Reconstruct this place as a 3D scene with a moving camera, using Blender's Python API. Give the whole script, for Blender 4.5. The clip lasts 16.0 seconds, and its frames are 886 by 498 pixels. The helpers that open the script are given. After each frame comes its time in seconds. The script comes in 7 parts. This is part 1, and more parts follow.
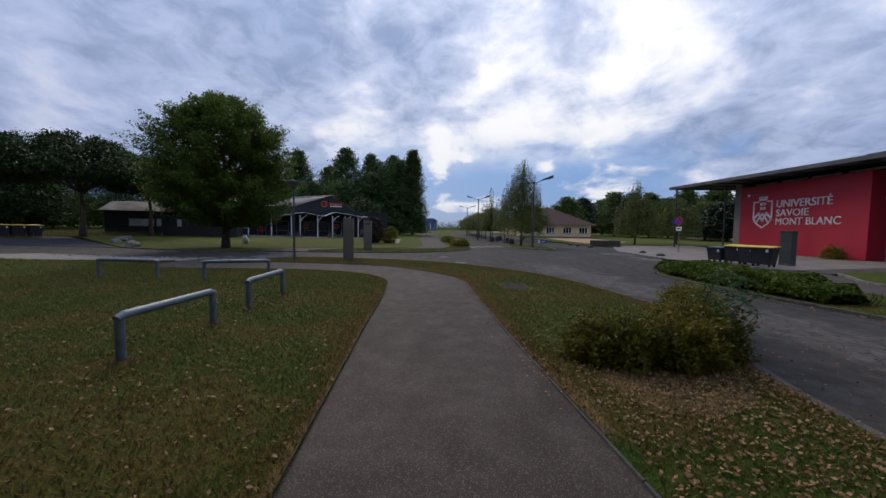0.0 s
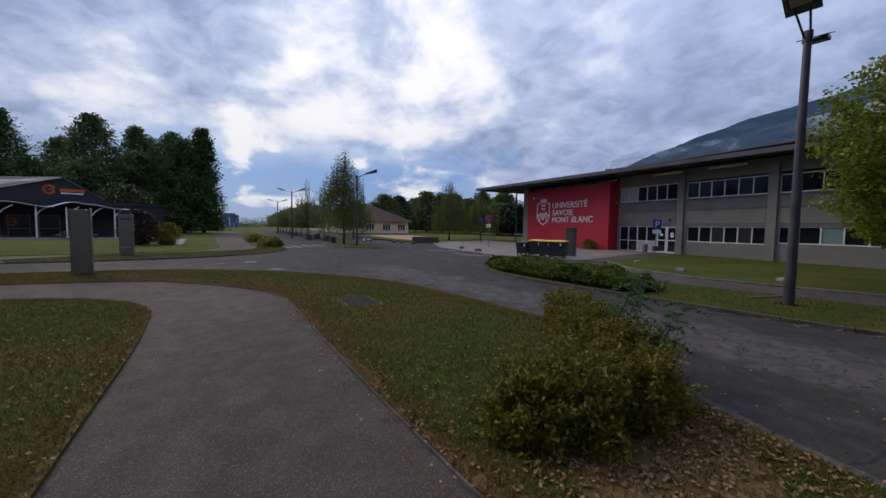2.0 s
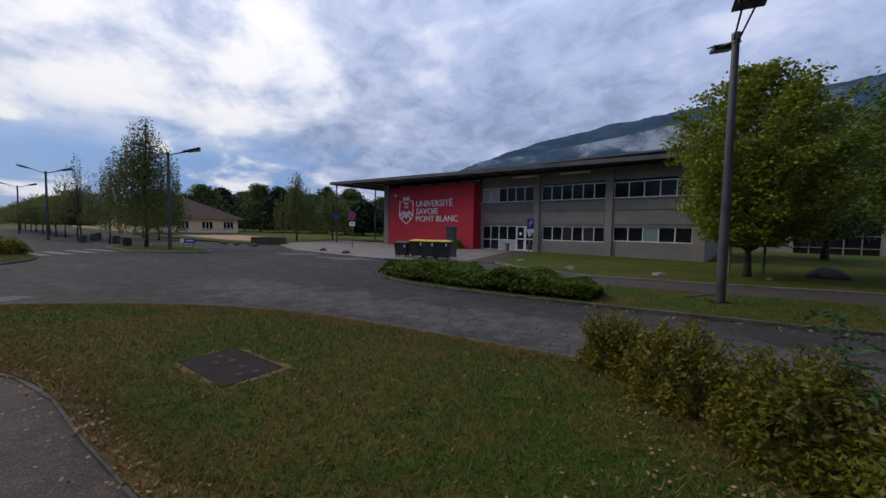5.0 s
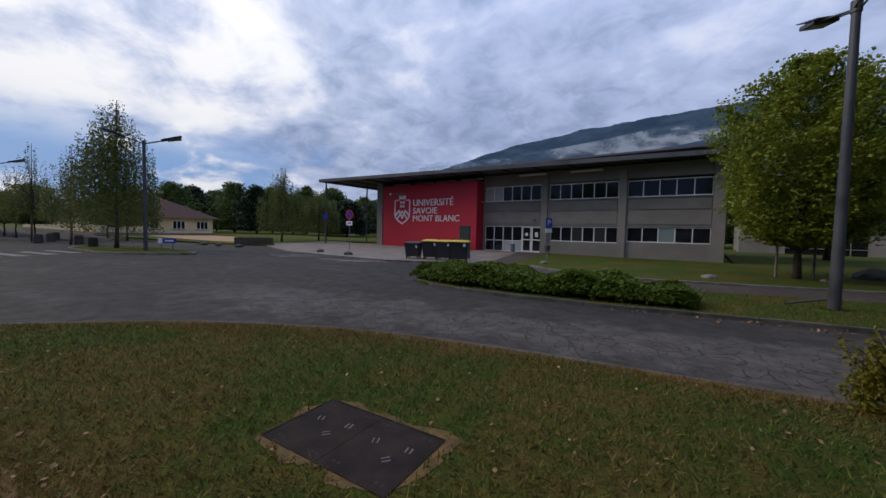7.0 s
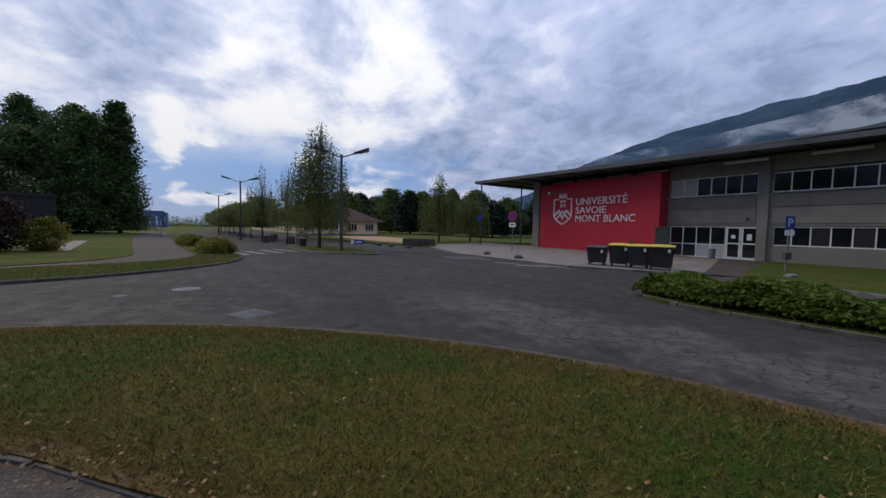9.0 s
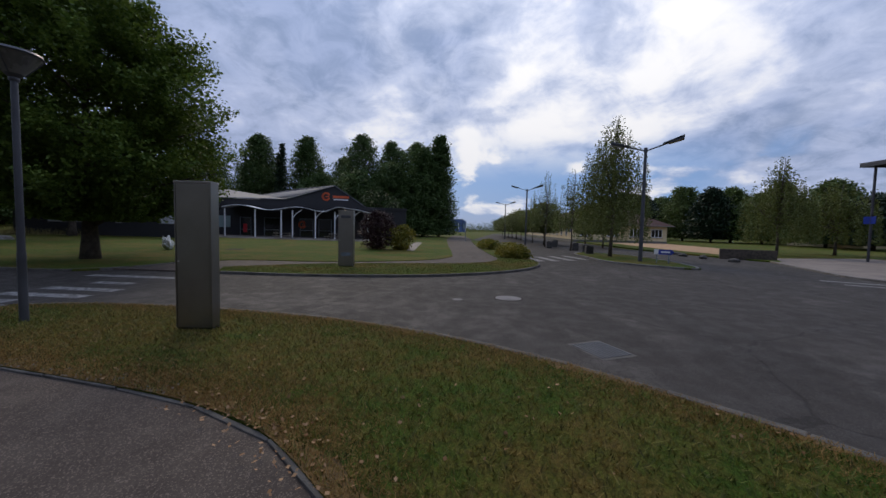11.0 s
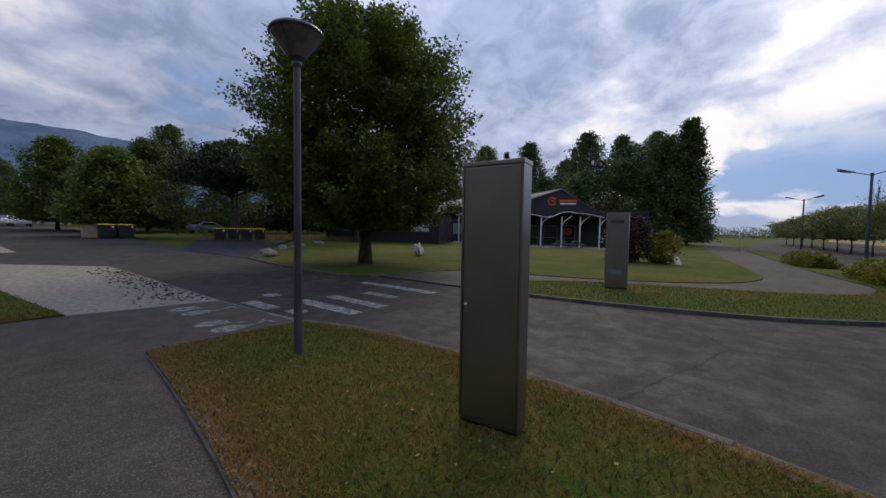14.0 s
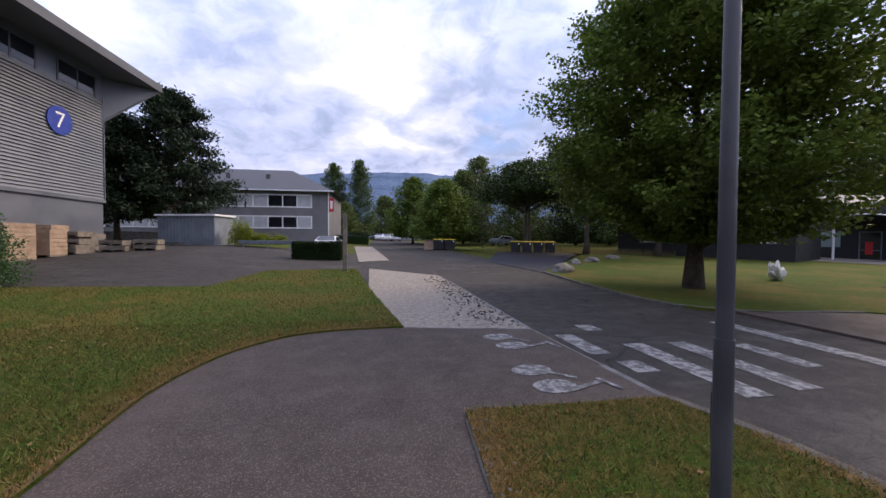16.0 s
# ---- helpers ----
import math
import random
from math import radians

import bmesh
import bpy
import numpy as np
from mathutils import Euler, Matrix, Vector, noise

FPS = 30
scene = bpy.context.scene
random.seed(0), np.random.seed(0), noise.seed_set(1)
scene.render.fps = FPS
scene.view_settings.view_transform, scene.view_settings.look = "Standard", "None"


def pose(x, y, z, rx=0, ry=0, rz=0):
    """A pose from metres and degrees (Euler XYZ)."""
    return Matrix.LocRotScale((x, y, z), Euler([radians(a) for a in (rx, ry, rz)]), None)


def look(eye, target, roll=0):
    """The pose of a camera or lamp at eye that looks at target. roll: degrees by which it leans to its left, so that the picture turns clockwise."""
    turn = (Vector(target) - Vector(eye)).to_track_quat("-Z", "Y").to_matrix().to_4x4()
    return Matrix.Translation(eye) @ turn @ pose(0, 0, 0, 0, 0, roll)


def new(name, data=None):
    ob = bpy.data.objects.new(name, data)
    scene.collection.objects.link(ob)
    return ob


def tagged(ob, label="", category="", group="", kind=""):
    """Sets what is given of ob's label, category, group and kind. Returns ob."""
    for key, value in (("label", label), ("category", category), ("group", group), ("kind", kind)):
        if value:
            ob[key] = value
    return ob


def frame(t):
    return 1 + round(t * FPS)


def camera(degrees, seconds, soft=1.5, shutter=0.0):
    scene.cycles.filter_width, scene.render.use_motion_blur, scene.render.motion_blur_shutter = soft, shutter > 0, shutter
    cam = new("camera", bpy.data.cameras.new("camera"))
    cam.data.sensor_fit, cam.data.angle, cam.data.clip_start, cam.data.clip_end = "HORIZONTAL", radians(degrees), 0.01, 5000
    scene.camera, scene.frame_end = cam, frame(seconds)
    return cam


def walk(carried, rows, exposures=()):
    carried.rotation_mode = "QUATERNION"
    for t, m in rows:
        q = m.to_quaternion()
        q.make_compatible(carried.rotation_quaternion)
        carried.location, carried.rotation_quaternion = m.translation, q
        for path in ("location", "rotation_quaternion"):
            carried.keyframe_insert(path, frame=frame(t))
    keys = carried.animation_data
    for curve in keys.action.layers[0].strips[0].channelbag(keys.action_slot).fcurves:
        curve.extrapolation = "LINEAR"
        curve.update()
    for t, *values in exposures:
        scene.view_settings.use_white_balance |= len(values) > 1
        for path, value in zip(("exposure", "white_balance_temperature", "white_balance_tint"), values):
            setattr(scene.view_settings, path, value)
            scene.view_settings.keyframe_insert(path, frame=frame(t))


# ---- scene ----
cam = camera(101.3, 16.0)
PATH = [
    (0, (9.534, 1.486, 1.8), (7.541, 1.381, 1.683), 0.8),
    (0.5, (8.83, 1.409, 1.845), (6.835, 1.434, 1.719), 0.8),
    (1, (8.18, 1.321, 1.855), (6.197, 1.548, 1.727), 0.7),
    (1.5, (7.566, 1.289, 1.839), (5.636, 1.8, 1.72), 0.9),
    (2, (6.934, 1.269, 1.822), (5.13, 2.124, 1.7), 0.8),
    (2.5, (6.225, 1.329, 1.767), (4.617, 2.513, 1.646), 1.1),
    (3, (5.566, 1.34, 1.747), (4.183, 2.779, 1.63), 1.1),
    (3.5, (4.955, 1.369, 1.739), (3.588, 2.824, 1.619), 1.1),
    (4, (4.301, 1.437, 1.746), (2.943, 2.9, 1.628), 1.1),
    (4.5, (3.663, 1.448, 1.739), (2.339, 2.942, 1.624), 1.1),
    (6.8, (0.555, 1.465, 1.554), (-0.6, 3.096, 1.462), 1.3),
    (7, (0.299, 1.429, 1.534), (-0.877, 3.044, 1.437), 1.3),
    (7.5, (-0.339, 1.315, 1.548), (-1.594, 2.868, 1.449), 1.4),
    (8, (-0.933, 1.132, 1.58), (-2.285, 2.602, 1.476), 1.3),
    (8.5, (-1.562, 0.98, 1.586), (-3.036, 2.327, 1.481), 1.2),
    (9, (-2.126, 0.782, 1.6), (-3.799, 1.872, 1.489), 1.1),
    (9.5, (-2.696, 0.592, 1.579), (-4.544, 1.349, 1.462), 0.9),
    (10, (-3.269, 0.349, 1.591), (-5.225, 0.752, 1.477), 0.8),
    (10.2, (-3.485, 0.244, 1.607), (-5.466, 0.5, 1.494), 1.0),
    (12.3, (-5.68, -0.983, 1.613), (-7.573, -1.617, 1.508), 0.8),
    (12.5, (-5.846, -1.168, 1.613), (-7.737, -1.811, 1.505), 0.8),
    (13, (-6.178, -1.666, 1.64), (-7.954, -2.582, 1.541), 1.0),
    (13.5, (-6.495, -2.267, 1.652), (-8.202, -3.305, 1.552), 1.0),
    (14, (-6.692, -2.89, 1.664), (-8.225, -4.17, 1.562), 0.9),
    (14.5, (-6.83, -3.507, 1.653), (-8.087, -5.059, 1.552), 0.7),
    (15, (-6.902, -4.169, 1.631), (-7.843, -5.932, 1.543), 0.8),
    (15.5, (-6.984, -4.786, 1.651), (-7.568, -6.697, 1.582), 0.5),
    (16, (-7.09, -5.395, 1.687), (-7.367, -7.375, 1.636), 0.3),
]
walk(cam, [(t, look(eye, target, roll)) for t, eye, target, roll in PATH],
     exposures=[(0, -0.25, 6500, 10), (3.5, -0.33, 6500, 10), (9, -0.32, 6500, 10), (13, -0.3, 6700, 10), (14.5, 0.02, 6900, 14), (16, 0.72, 7100, 18)])

from mathutils.geometry import tessellate_polygon

# ---- world, sun ----
SUN_BEARING, SUN_EL = 118.0, 38.0
sb, se = radians(SUN_BEARING), radians(SUN_EL)
SUN_DIR = Vector((-math.sin(sb) * math.cos(se), math.cos(sb) * math.cos(se), math.sin(se)))
sun = new("sun", bpy.data.lights.new("sun", "SUN"))
sun.data.energy, sun.data.angle, sun.data.color = 1.9, radians(25), (1.0, 0.86, 0.66)
sun.matrix_world = look(SUN_DIR * 100, (0, 0, 0))


class Nodes:
    """Short hand for a node tree."""

    def __init__(self, tree):
        self.tree = tree

    def add(self, kind, out=0, ins=None, **props):
        n = self.tree.nodes.new(kind)
        if "operation" in props:
            n.operation = props["operation"]
        if "use_clamp" in props:
            n.use_clamp = props["use_clamp"]
        if "data_type" in props:
            n.data_type = props["data_type"]
        if "interpolation_type" in props:
            n.interpolation_type = props["interpolation_type"]
        if "feature" in props:
            n.feature = props["feature"]
        for k, v in (ins or {}).items():
            sock = n.inputs[k]
            if hasattr(v, "is_output"):
                self.tree.links.new(v, sock)
            else:
                sock.default_value = v
        return n.outputs[out]

    def math(self, op, a, b=0.0, clamp=False):
        return self.add("ShaderNodeMath", 0, {0: a, 1: b}, operation=op, use_clamp=clamp)

    def mix(self, f, a, b):
        return self.add("ShaderNodeMix", 2, {0: f, 6: a, 7: b}, data_type="RGBA")

    def noise(self, vec, scale, detail=4.0, rough=0.55, dist=0.0):
        return self.add("ShaderNodeTexNoise", 0, {"Vector": vec, "Scale": scale, "Detail": detail, "Roughness": rough, "Distortion": dist})

    def ramp(self, f, lo, hi):
        return self.add("ShaderNodeMapRange", 0, {0: f, 1: lo, 2: hi, 3: 0.0, 4: 1.0}, interpolation_type="SMOOTHSTEP")


world = bpy.data.worlds.new("sky")
scene.world = world
world.use_nodes = True
W = Nodes(world.node_tree)
back = world.node_tree.nodes["Background"]
sky_node = world.node_tree.nodes.new("ShaderNodeTexSky")
sky_node.sky_type, sky_node.sun_disc = "NISHITA", False
sky_node.sun_elevation, sky_node.sun_rotation, sky_node.dust_density = se, radians(-SUN_BEARING), 1.5
sky = sky_node.outputs[0]
gen = W.add("ShaderNodeTexCoord", "Generated")
sep = W.tree.nodes.new("ShaderNodeSeparateXYZ")
W.tree.links.new(gen, sep.inputs[0])
zz = W.math("ADD", W.math("MAXIMUM", sep.outputs[2], 0.0), 0.33)
flat = W.add("ShaderNodeCombineXYZ", 0, {0: W.math("DIVIDE", sep.outputs[0], zz), 1: W.math("DIVIDE", sep.outputs[1], zz), 2: 0.37})
big = W.noise(flat, 1.25, 3.0, 0.5, 0.3)
mid = W.noise(flat, 2.9, 7.0, 0.52, 0.3)
fine = W.noise(flat, 7.5, 9.0, 0.62, 0.5)
body = W.math("ADD", W.math("ADD", W.math("MULTIPLY", big, 0.40), W.math("MULTIPLY", mid, 0.45)), W.math("MULTIPLY", fine, 0.15))
GLOW_S = (-0.12, -0.927, 0.354)
toward = W.add("ShaderNodeVectorMath", 1, {0: gen, 1: (-0.88, 0.10, 0.46)}, operation="DOT_PRODUCT")
toward2 = W.add("ShaderNodeVectorMath", 1, {0: gen, 1: GLOW_S}, operation="DOT_PRODUCT")
glow = W.math("MAXIMUM", W.math("MULTIPLY", W.ramp(toward, 0.66, 1.0), 1.0), W.math("MULTIPLY", W.ramp(toward2, 0.965, 0.995), 0.65))
lit = W.ramp(W.math("ADD", body, W.math("MULTIPLY", glow, 0.06)), 0.435, 0.60)
fleck = W.ramp(W.math("ADD", body, W.math("MULTIPLY", glow, 0.065)), 0.54, 0.64)
gap = W.math("MULTIPLY", W.ramp(W.math("ADD", big, W.math("MULTIPLY", sep.outputs[2], 0.25)), 0.46, 0.36), W.ramp(mid, 0.56, 0.46))
west = W.add("ShaderNodeVectorMath", 1, {0: gen, 1: (-0.992, 0.10, 0.07)}, operation="DOT_PRODUCT")
clear = W.math("MULTIPLY", W.math("MULTIPLY", W.ramp(west, 0.86, 0.95), W.ramp(sep.outputs[2], 0.26, 0.12)), W.ramp(mid, 0.66, 0.54))
gap = W.math("MAXIMUM", W.math("MULTIPLY", gap, 0.6), clear)
grey = W.mix(W.ramp(fine, 0.35, 0.65), (0.30, 0.39, 0.61, 1), (0.41, 0.505, 0.77, 1))
bright = W.mix(glow, (0.54, 0.63, 0.92, 1), (0.72, 0.79, 1.0, 1))
cloud = W.mix(W.math("MULTIPLY", fleck, W.math("ADD", 0.35, W.math("MULTIPLY", glow, 0.65))), W.mix(lit, grey, bright), (1.10, 1.10, 1.14, 1))
blue = W.add("ShaderNodeVectorMath", 0, {0: sky, "Scale": 0.11}, operation="SCALE")
blue = W.mix(0.8, blue, (0.21, 0.41, 0.84, 1))
low = W.ramp(sep.outputs[2], 0.07, 0.0)
full = W.mix(W.math("MULTIPLY", low, 0.55), W.mix(gap, cloud, blue), (0.50, 0.58, 0.76, 1))
dome = W.math("MULTIPLY", W.math("ADD", 1.0, W.math("MULTIPLY", W.math("POWER", W.math("MAXIMUM", sep.outputs[2], 0.0), 1.5), 0.9)), W.math("SUBTRACT", 0.93, W.math("MULTIPLY", W.ramp(W.math("MULTIPLY", sep.outputs[1], -1.0), 0.1, 0.9), 0.06)))
dome = W.math("MULTIPLY", dome, W.math("SUBTRACT", 1.0, W.math("MULTIPLY", W.ramp(W.math("MULTIPLY", sep.outputs[1], -1.0), 0.70, 0.96), 0.16)))
full = W.add("ShaderNodeVectorMath", 0, {0: full, "Scale": dome}, operation="SCALE")
W.tree.links.new(full, back.inputs[0])
back.inputs[1].default_value = 1.0


# ---- materials ----
def material(name, rough=0.8, metal=0.0, spec=0.5):
    m = bpy.data.materials.new(name)
    m.use_nodes = True
    n = Nodes(m.node_tree)
    b = m.node_tree.nodes["Principled BSDF"]
    b.inputs["Roughness"].default_value, b.inputs["Metallic"].default_value = rough, metal
    b.inputs["Specular IOR Level"].default_value = spec
    return m, n, b


def rgb(c):
    return (*c, 1.0)


def mottled(name, dark, light, scale=3.0, grain=60.0, rough=0.8, metal=0.0, bump=0.15, spec=0.4, contrast=(0.35, 0.65)):
    """A surface with stains at one scale and grain at another."""
    m, n, b = material(name, rough, metal, spec)
    pos = n.add("ShaderNodeNewGeometry", "Position")
    f = n.ramp(n.noise(pos, scale, 6.0, 0.6), *contrast)
    g = n.noise(pos, grain, 3.0, 0.6)
    c = n.mix(n.math("ADD", n.math("MULTIPLY", f, 0.7), n.math("MULTIPLY", g, 0.3)), rgb(dark), rgb(light))
    n.tree.links.new(c, b.inputs["Base Color"])
    n.tree.links.new(n.math("ADD", rough - 0.1, n.math("MULTIPLY", f, 0.2)), b.inputs["Roughness"])
    h = n.add("ShaderNodeBump", 0, {"Strength": bump, "Distance": 0.02, "Height": g})
    n.tree.links.new(h, b.inputs["Normal"])
    return m


def leafy(name, a, b_, c, trans=0.35, rough=0.5):
    """Leaves: each island takes its own tone, and lets some light through."""
    m, n, b = material(name, rough, 0.0, 0.15)
    isl = n.add("ShaderNodeNewGeometry", "Random Per Island")
    pos = n.add("ShaderNodeNewGeometry", "Position")
    patch_ = n.ramp(n.noise(pos, 0.7, 2.0), 0.35, 0.65)
    col = n.mix(n.math("MULTIPLY", isl, 0.75), n.mix(patch_, rgb(a), rgb(b_)), rgb(c))
    n.tree.links.new(col, b.inputs["Base Color"])
    t = n.add("ShaderNodeBsdfTranslucent", 0, {"Color": col})
    mixs = n.add("ShaderNodeMixShader", 0, {0: trans, 1: b.outputs[0], 2: t})
    n.tree.links.new(mixs, m.node_tree.nodes["Material Output"].inputs[0])
    return m


def asphalt(name, dark, light, crack, aggregate, stain=0.5):
    m, n, b = material(name, 0.72, 0.0, 0.22)
    pos = n.add("ShaderNodeNewGeometry", "Position")
    wide = n.ramp(n.noise(pos, 0.28, 5.0, 0.62, 0.6), 0.36, 0.66)
    midn = n.ramp(n.noise(pos, 2.6, 6.0, 0.65), 0.35, 0.7)
    stones = n.add("ShaderNodeTexVoronoi", 1, {"Vector": pos, "Scale": aggregate})
    tone = n.math("ADD", n.math("MULTIPLY", wide, stain), n.math("MULTIPLY", midn, 0.22))
    col = n.mix(tone, rgb(dark), rgb(light))
    sp = n.add("ShaderNodeSeparateColor", 0, {0: stones})
    col = n.mix(n.math("MULTIPLY", n.ramp(sp, 0.72, 1.0), 0.5), col, rgb([min(1, v * 2.6) for v in light]))
    col = n.mix(n.math("MULTIPLY", n.ramp(sp, 0.28, 0.0), 0.35), col, rgb([v * 0.35 for v in dark]))
    height = sp
    if crack > 0:
        lane = n.add("ShaderNodeVectorMath", 0, {0: n.add("ShaderNodeVectorMath", 0, {0: pos, 1: n.add("ShaderNodeTexNoise", 1, {"Vector": pos, "Scale": 0.16, "Detail": 2.0})}, operation="ADD"), 1: (0.26, 0.62, 0.3)}, operation="MULTIPLY")
        worn = n.ramp(n.noise(lane, 0.9, 7.0, 0.68, 0.4), 0.52, 0.62)
        col = n.mix(n.math("MULTIPLY", worn, n.math("ADD", 0.12, n.math("MULTIPLY", midn, 0.28))), col, rgb([v * 2.3 for v in light]))
        at = n.tree.nodes.new("ShaderNodeSeparateXYZ")
        n.tree.links.new(pos, at.inputs[0])
        ragged = n.math("MULTIPLY", n.math("SUBTRACT", n.noise(pos, 1.1, 6.0, 0.68), 0.5), 4.5)
        off_a = n.math("ABSOLUTE", n.math("SUBTRACT", at.outputs[1], n.math("ADD", 7.45, n.math("MULTIPLY", at.outputs[0], 0.2))))
        along_a = n.math("MULTIPLY", n.ramp(at.outputs[0], -12.0, -7.0), n.ramp(at.outputs[0], 12.0, 7.0))
        off_b = n.math("ABSOLUTE", n.math("ADD", at.outputs[0], 11.85))
        along_b = n.math("MULTIPLY", n.ramp(at.outputs[1], -9.2, -8.0), n.ramp(at.outputs[1], -0.5, -3.0))
        old = n.math("MAXIMUM", n.math("MULTIPLY", n.ramp(n.math("ADD", off_a, ragged), 1.5, 0.5), along_a), n.math("MULTIPLY", n.math("MULTIPLY", n.ramp(n.math("ADD", off_b, ragged), 0.9, 0.2), along_b), 0.4))
        col = n.mix(n.math("MULTIPLY", old, n.math("ADD", 0.45, n.math("MULTIPLY", midn, 0.4))), col, rgb([v * 2.7 for v in light]))
        warp = n.add("ShaderNodeVectorMath", 0, {0: pos, 1: n.add("ShaderNodeVectorMath", 0, {0: n.add("ShaderNodeTexNoise", 1, {"Vector": pos, "Scale": 1.9, "Detail": 5.0}), "Scale": 0.35}, operation="SCALE")}, operation="ADD")
        edge = n.add("ShaderNodeTexVoronoi", 0, {"Vector": warp, "Scale": 4.6}, feature="DISTANCE_TO_EDGE")
        where = n.math("MULTIPLY", n.ramp(n.noise(pos, 0.22, 2.0), 0.44, 0.58), n.math("ADD", 0.25, n.math("MULTIPLY", worn, 0.75)))
        line = n.math("MULTIPLY", n.ramp(edge, 0.050, 0.010), n.math("MAXIMUM", n.math("MULTIPLY", where, 0.5), n.math("MULTIPLY", old, 0.9)))
        seam = n.add("ShaderNodeTexVoronoi", 0, {"Vector": warp, "Scale": 0.17}, feature="DISTANCE_TO_EDGE")
        line = n.math("MAXIMUM", line, n.math("MULTIPLY", n.ramp(seam, 0.005, 0.001), 0.6))
        col = n.mix(n.math("MULTIPLY", where, 0.22), col, rgb([v * 2.0 for v in light]))
        col = n.mix(n.math("MULTIPLY", line, crack), col, rgb([v * 0.4 for v in dark]))
        height = n.math("SUBTRACT", sp, n.math("MULTIPLY", line, 2.0))
    n.tree.links.new(col, b.inputs["Base Color"])
    n.tree.links.new(n.math("SUBTRACT", 0.92, n.math("MULTIPLY", midn, 0.18)), b.inputs["Roughness"])
    n.tree.links.new(n.add("ShaderNodeBump", 0, {"Strength": 0.5, "Distance": 0.006, "Height": height}), b.inputs["Normal"])
    return m


def dryness(n, pos, more=0.0):
    """How dry the grass is at a place: broad patches, broken up by small ones."""
    d = n.ramp(n.noise(pos, 0.42, 5.0, 0.62, 0.5), 0.45 - more, 0.60 - more)
    d2 = n.ramp(n.noise(pos, 5.5, 6.0, 0.72), 0.42 - more * 0.5, 0.62)
    return n.math("ADD", n.math("MULTIPLY", d, 0.36), n.math("MULTIPLY", d2, 0.34), True)


def turf(name, more=0.0):
    m, n, b = material(name, 0.95, 0.0, 0.1)
    pos = n.add("ShaderNodeNewGeometry", "Position")
    blades_ = n.add("ShaderNodeTexNoise", 0, {"Vector": pos, "Scale": 48.0, "Detail": 5.0, "Roughness": 0.75})
    green = n.mix(n.ramp(blades_, 0.3, 0.7), (0.014, 0.030, 0.004, 1), (0.066, 0.116, 0.013, 1))
    tan = n.mix(n.ramp(blades_, 0.3, 0.7), (0.062, 0.036, 0.010, 1), (0.21, 0.128, 0.038, 1))
    n.tree.links.new(n.mix(dryness(n, pos, more), green, tan), b.inputs["Base Color"])
    n.tree.links.new(n.add("ShaderNodeBump", 0, {"Strength": 0.9, "Distance": 0.03, "Height": blades_}), b.inputs["Normal"])
    return m


def turf_blades(name, more=0.0):
    m, n, b = material(name, 0.6, 0.0, 0.2)
    pos = n.add("ShaderNodeNewGeometry", "Position")
    isl = n.add("ShaderNodeNewGeometry", "Random Per Island")
    green = n.mix(isl, (0.018, 0.034, 0.005, 1), (0.142, 0.170, 0.032, 1))
    tan = n.mix(isl, (0.050, 0.028, 0.008, 1), (0.30, 0.178, 0.060, 1))
    col = n.mix(dryness(n, pos, more), green, tan)
    n.tree.links.new(col, b.inputs["Base Color"])
    t = n.add("ShaderNodeBsdfTranslucent", 0, {"Color": col})
    n.tree.links.new(n.add("ShaderNodeMixShader", 0, {0: 0.3, 1: b.outputs[0], 2: t}), m.node_tree.nodes["Material Output"].inputs[0])
    return m


TURF = turf("lawn turf")
TURF_V = turf("dry verge turf", 0.035)
DRY = mottled("dry grass and soil", (0.060, 0.037, 0.012), (0.19, 0.115, 0.038), 7.0, 60.0, 0.95, bump=0.8)
ROAD = asphalt("cracked road asphalt", (0.026, 0.0226, 0.0198), (0.041, 0.0362, 0.032), 0.9, 120.0)
PATH_ASPHALT = asphalt("rough footpath asphalt", (0.048, 0.0375, 0.031), (0.080, 0.063, 0.052), 0.0, 120.0, 0.5)
DARK_ASPHALT = asphalt("fresh dark asphalt", (0.016, 0.017, 0.022), (0.030, 0.031, 0.038), 0.0, 110.0)
GRAVEL = mottled("pale compacted gravel", (0.13, 0.11, 0.09), (0.30, 0.262, 0.215), 9.0, 45.0, 0.95, bump=0.8)
PAVING = mottled("beige gravel plaza", (0.12, 0.10, 0.085), (0.23, 0.195, 0.168), 0.9, 50.0, 0.9, bump=0.5)
KERB_D = mottled("dark kerb concrete with moss and shadow tone", (0.040, 0.037, 0.033), (0.12, 0.112, 0.10), 2.5, 80.0, 0.9, bump=0.5)
KERB_V = mottled("dirty verge kerb concrete", (0.045, 0.041, 0.036), (0.125, 0.115, 0.10), 3.5, 80.0, 0.9, bump=0.6)
KERB = mottled("weathered kerb concrete", (0.075, 0.07, 0.068), (0.20, 0.19, 0.18), 2.5, 80.0, 0.9, bump=0.5)
CONCRETE = mottled("grey rendered concrete", (0.165, 0.155, 0.14), (0.245, 0.23, 0.208), 0.5, 35.0, 0.85, bump=0.15)
CONCRETE_D = mottled("dark grey concrete panel", (0.125, 0.12, 0.112), (0.19, 0.182, 0.17), 0.6, 35.0, 0.85, bump=0.15)
RED = mottled("crimson painted panel", (0.36, 0.012, 0.030), (0.46, 0.018, 0.042), 0.35, 30.0, 0.55, bump=0.03)
WHITE = mottled("white painted metal", (0.62, 0.62, 0.62), (0.80, 0.80, 0.80), 1.5, 40.0, 0.5, bump=0.02)
ROADPAINT = mottled("worn white road paint", (0.040, 0.038, 0.036), (0.29, 0.28, 0.265), 9.0, 55.0, 0.85, bump=0.3, contrast=(0.42, 0.60))
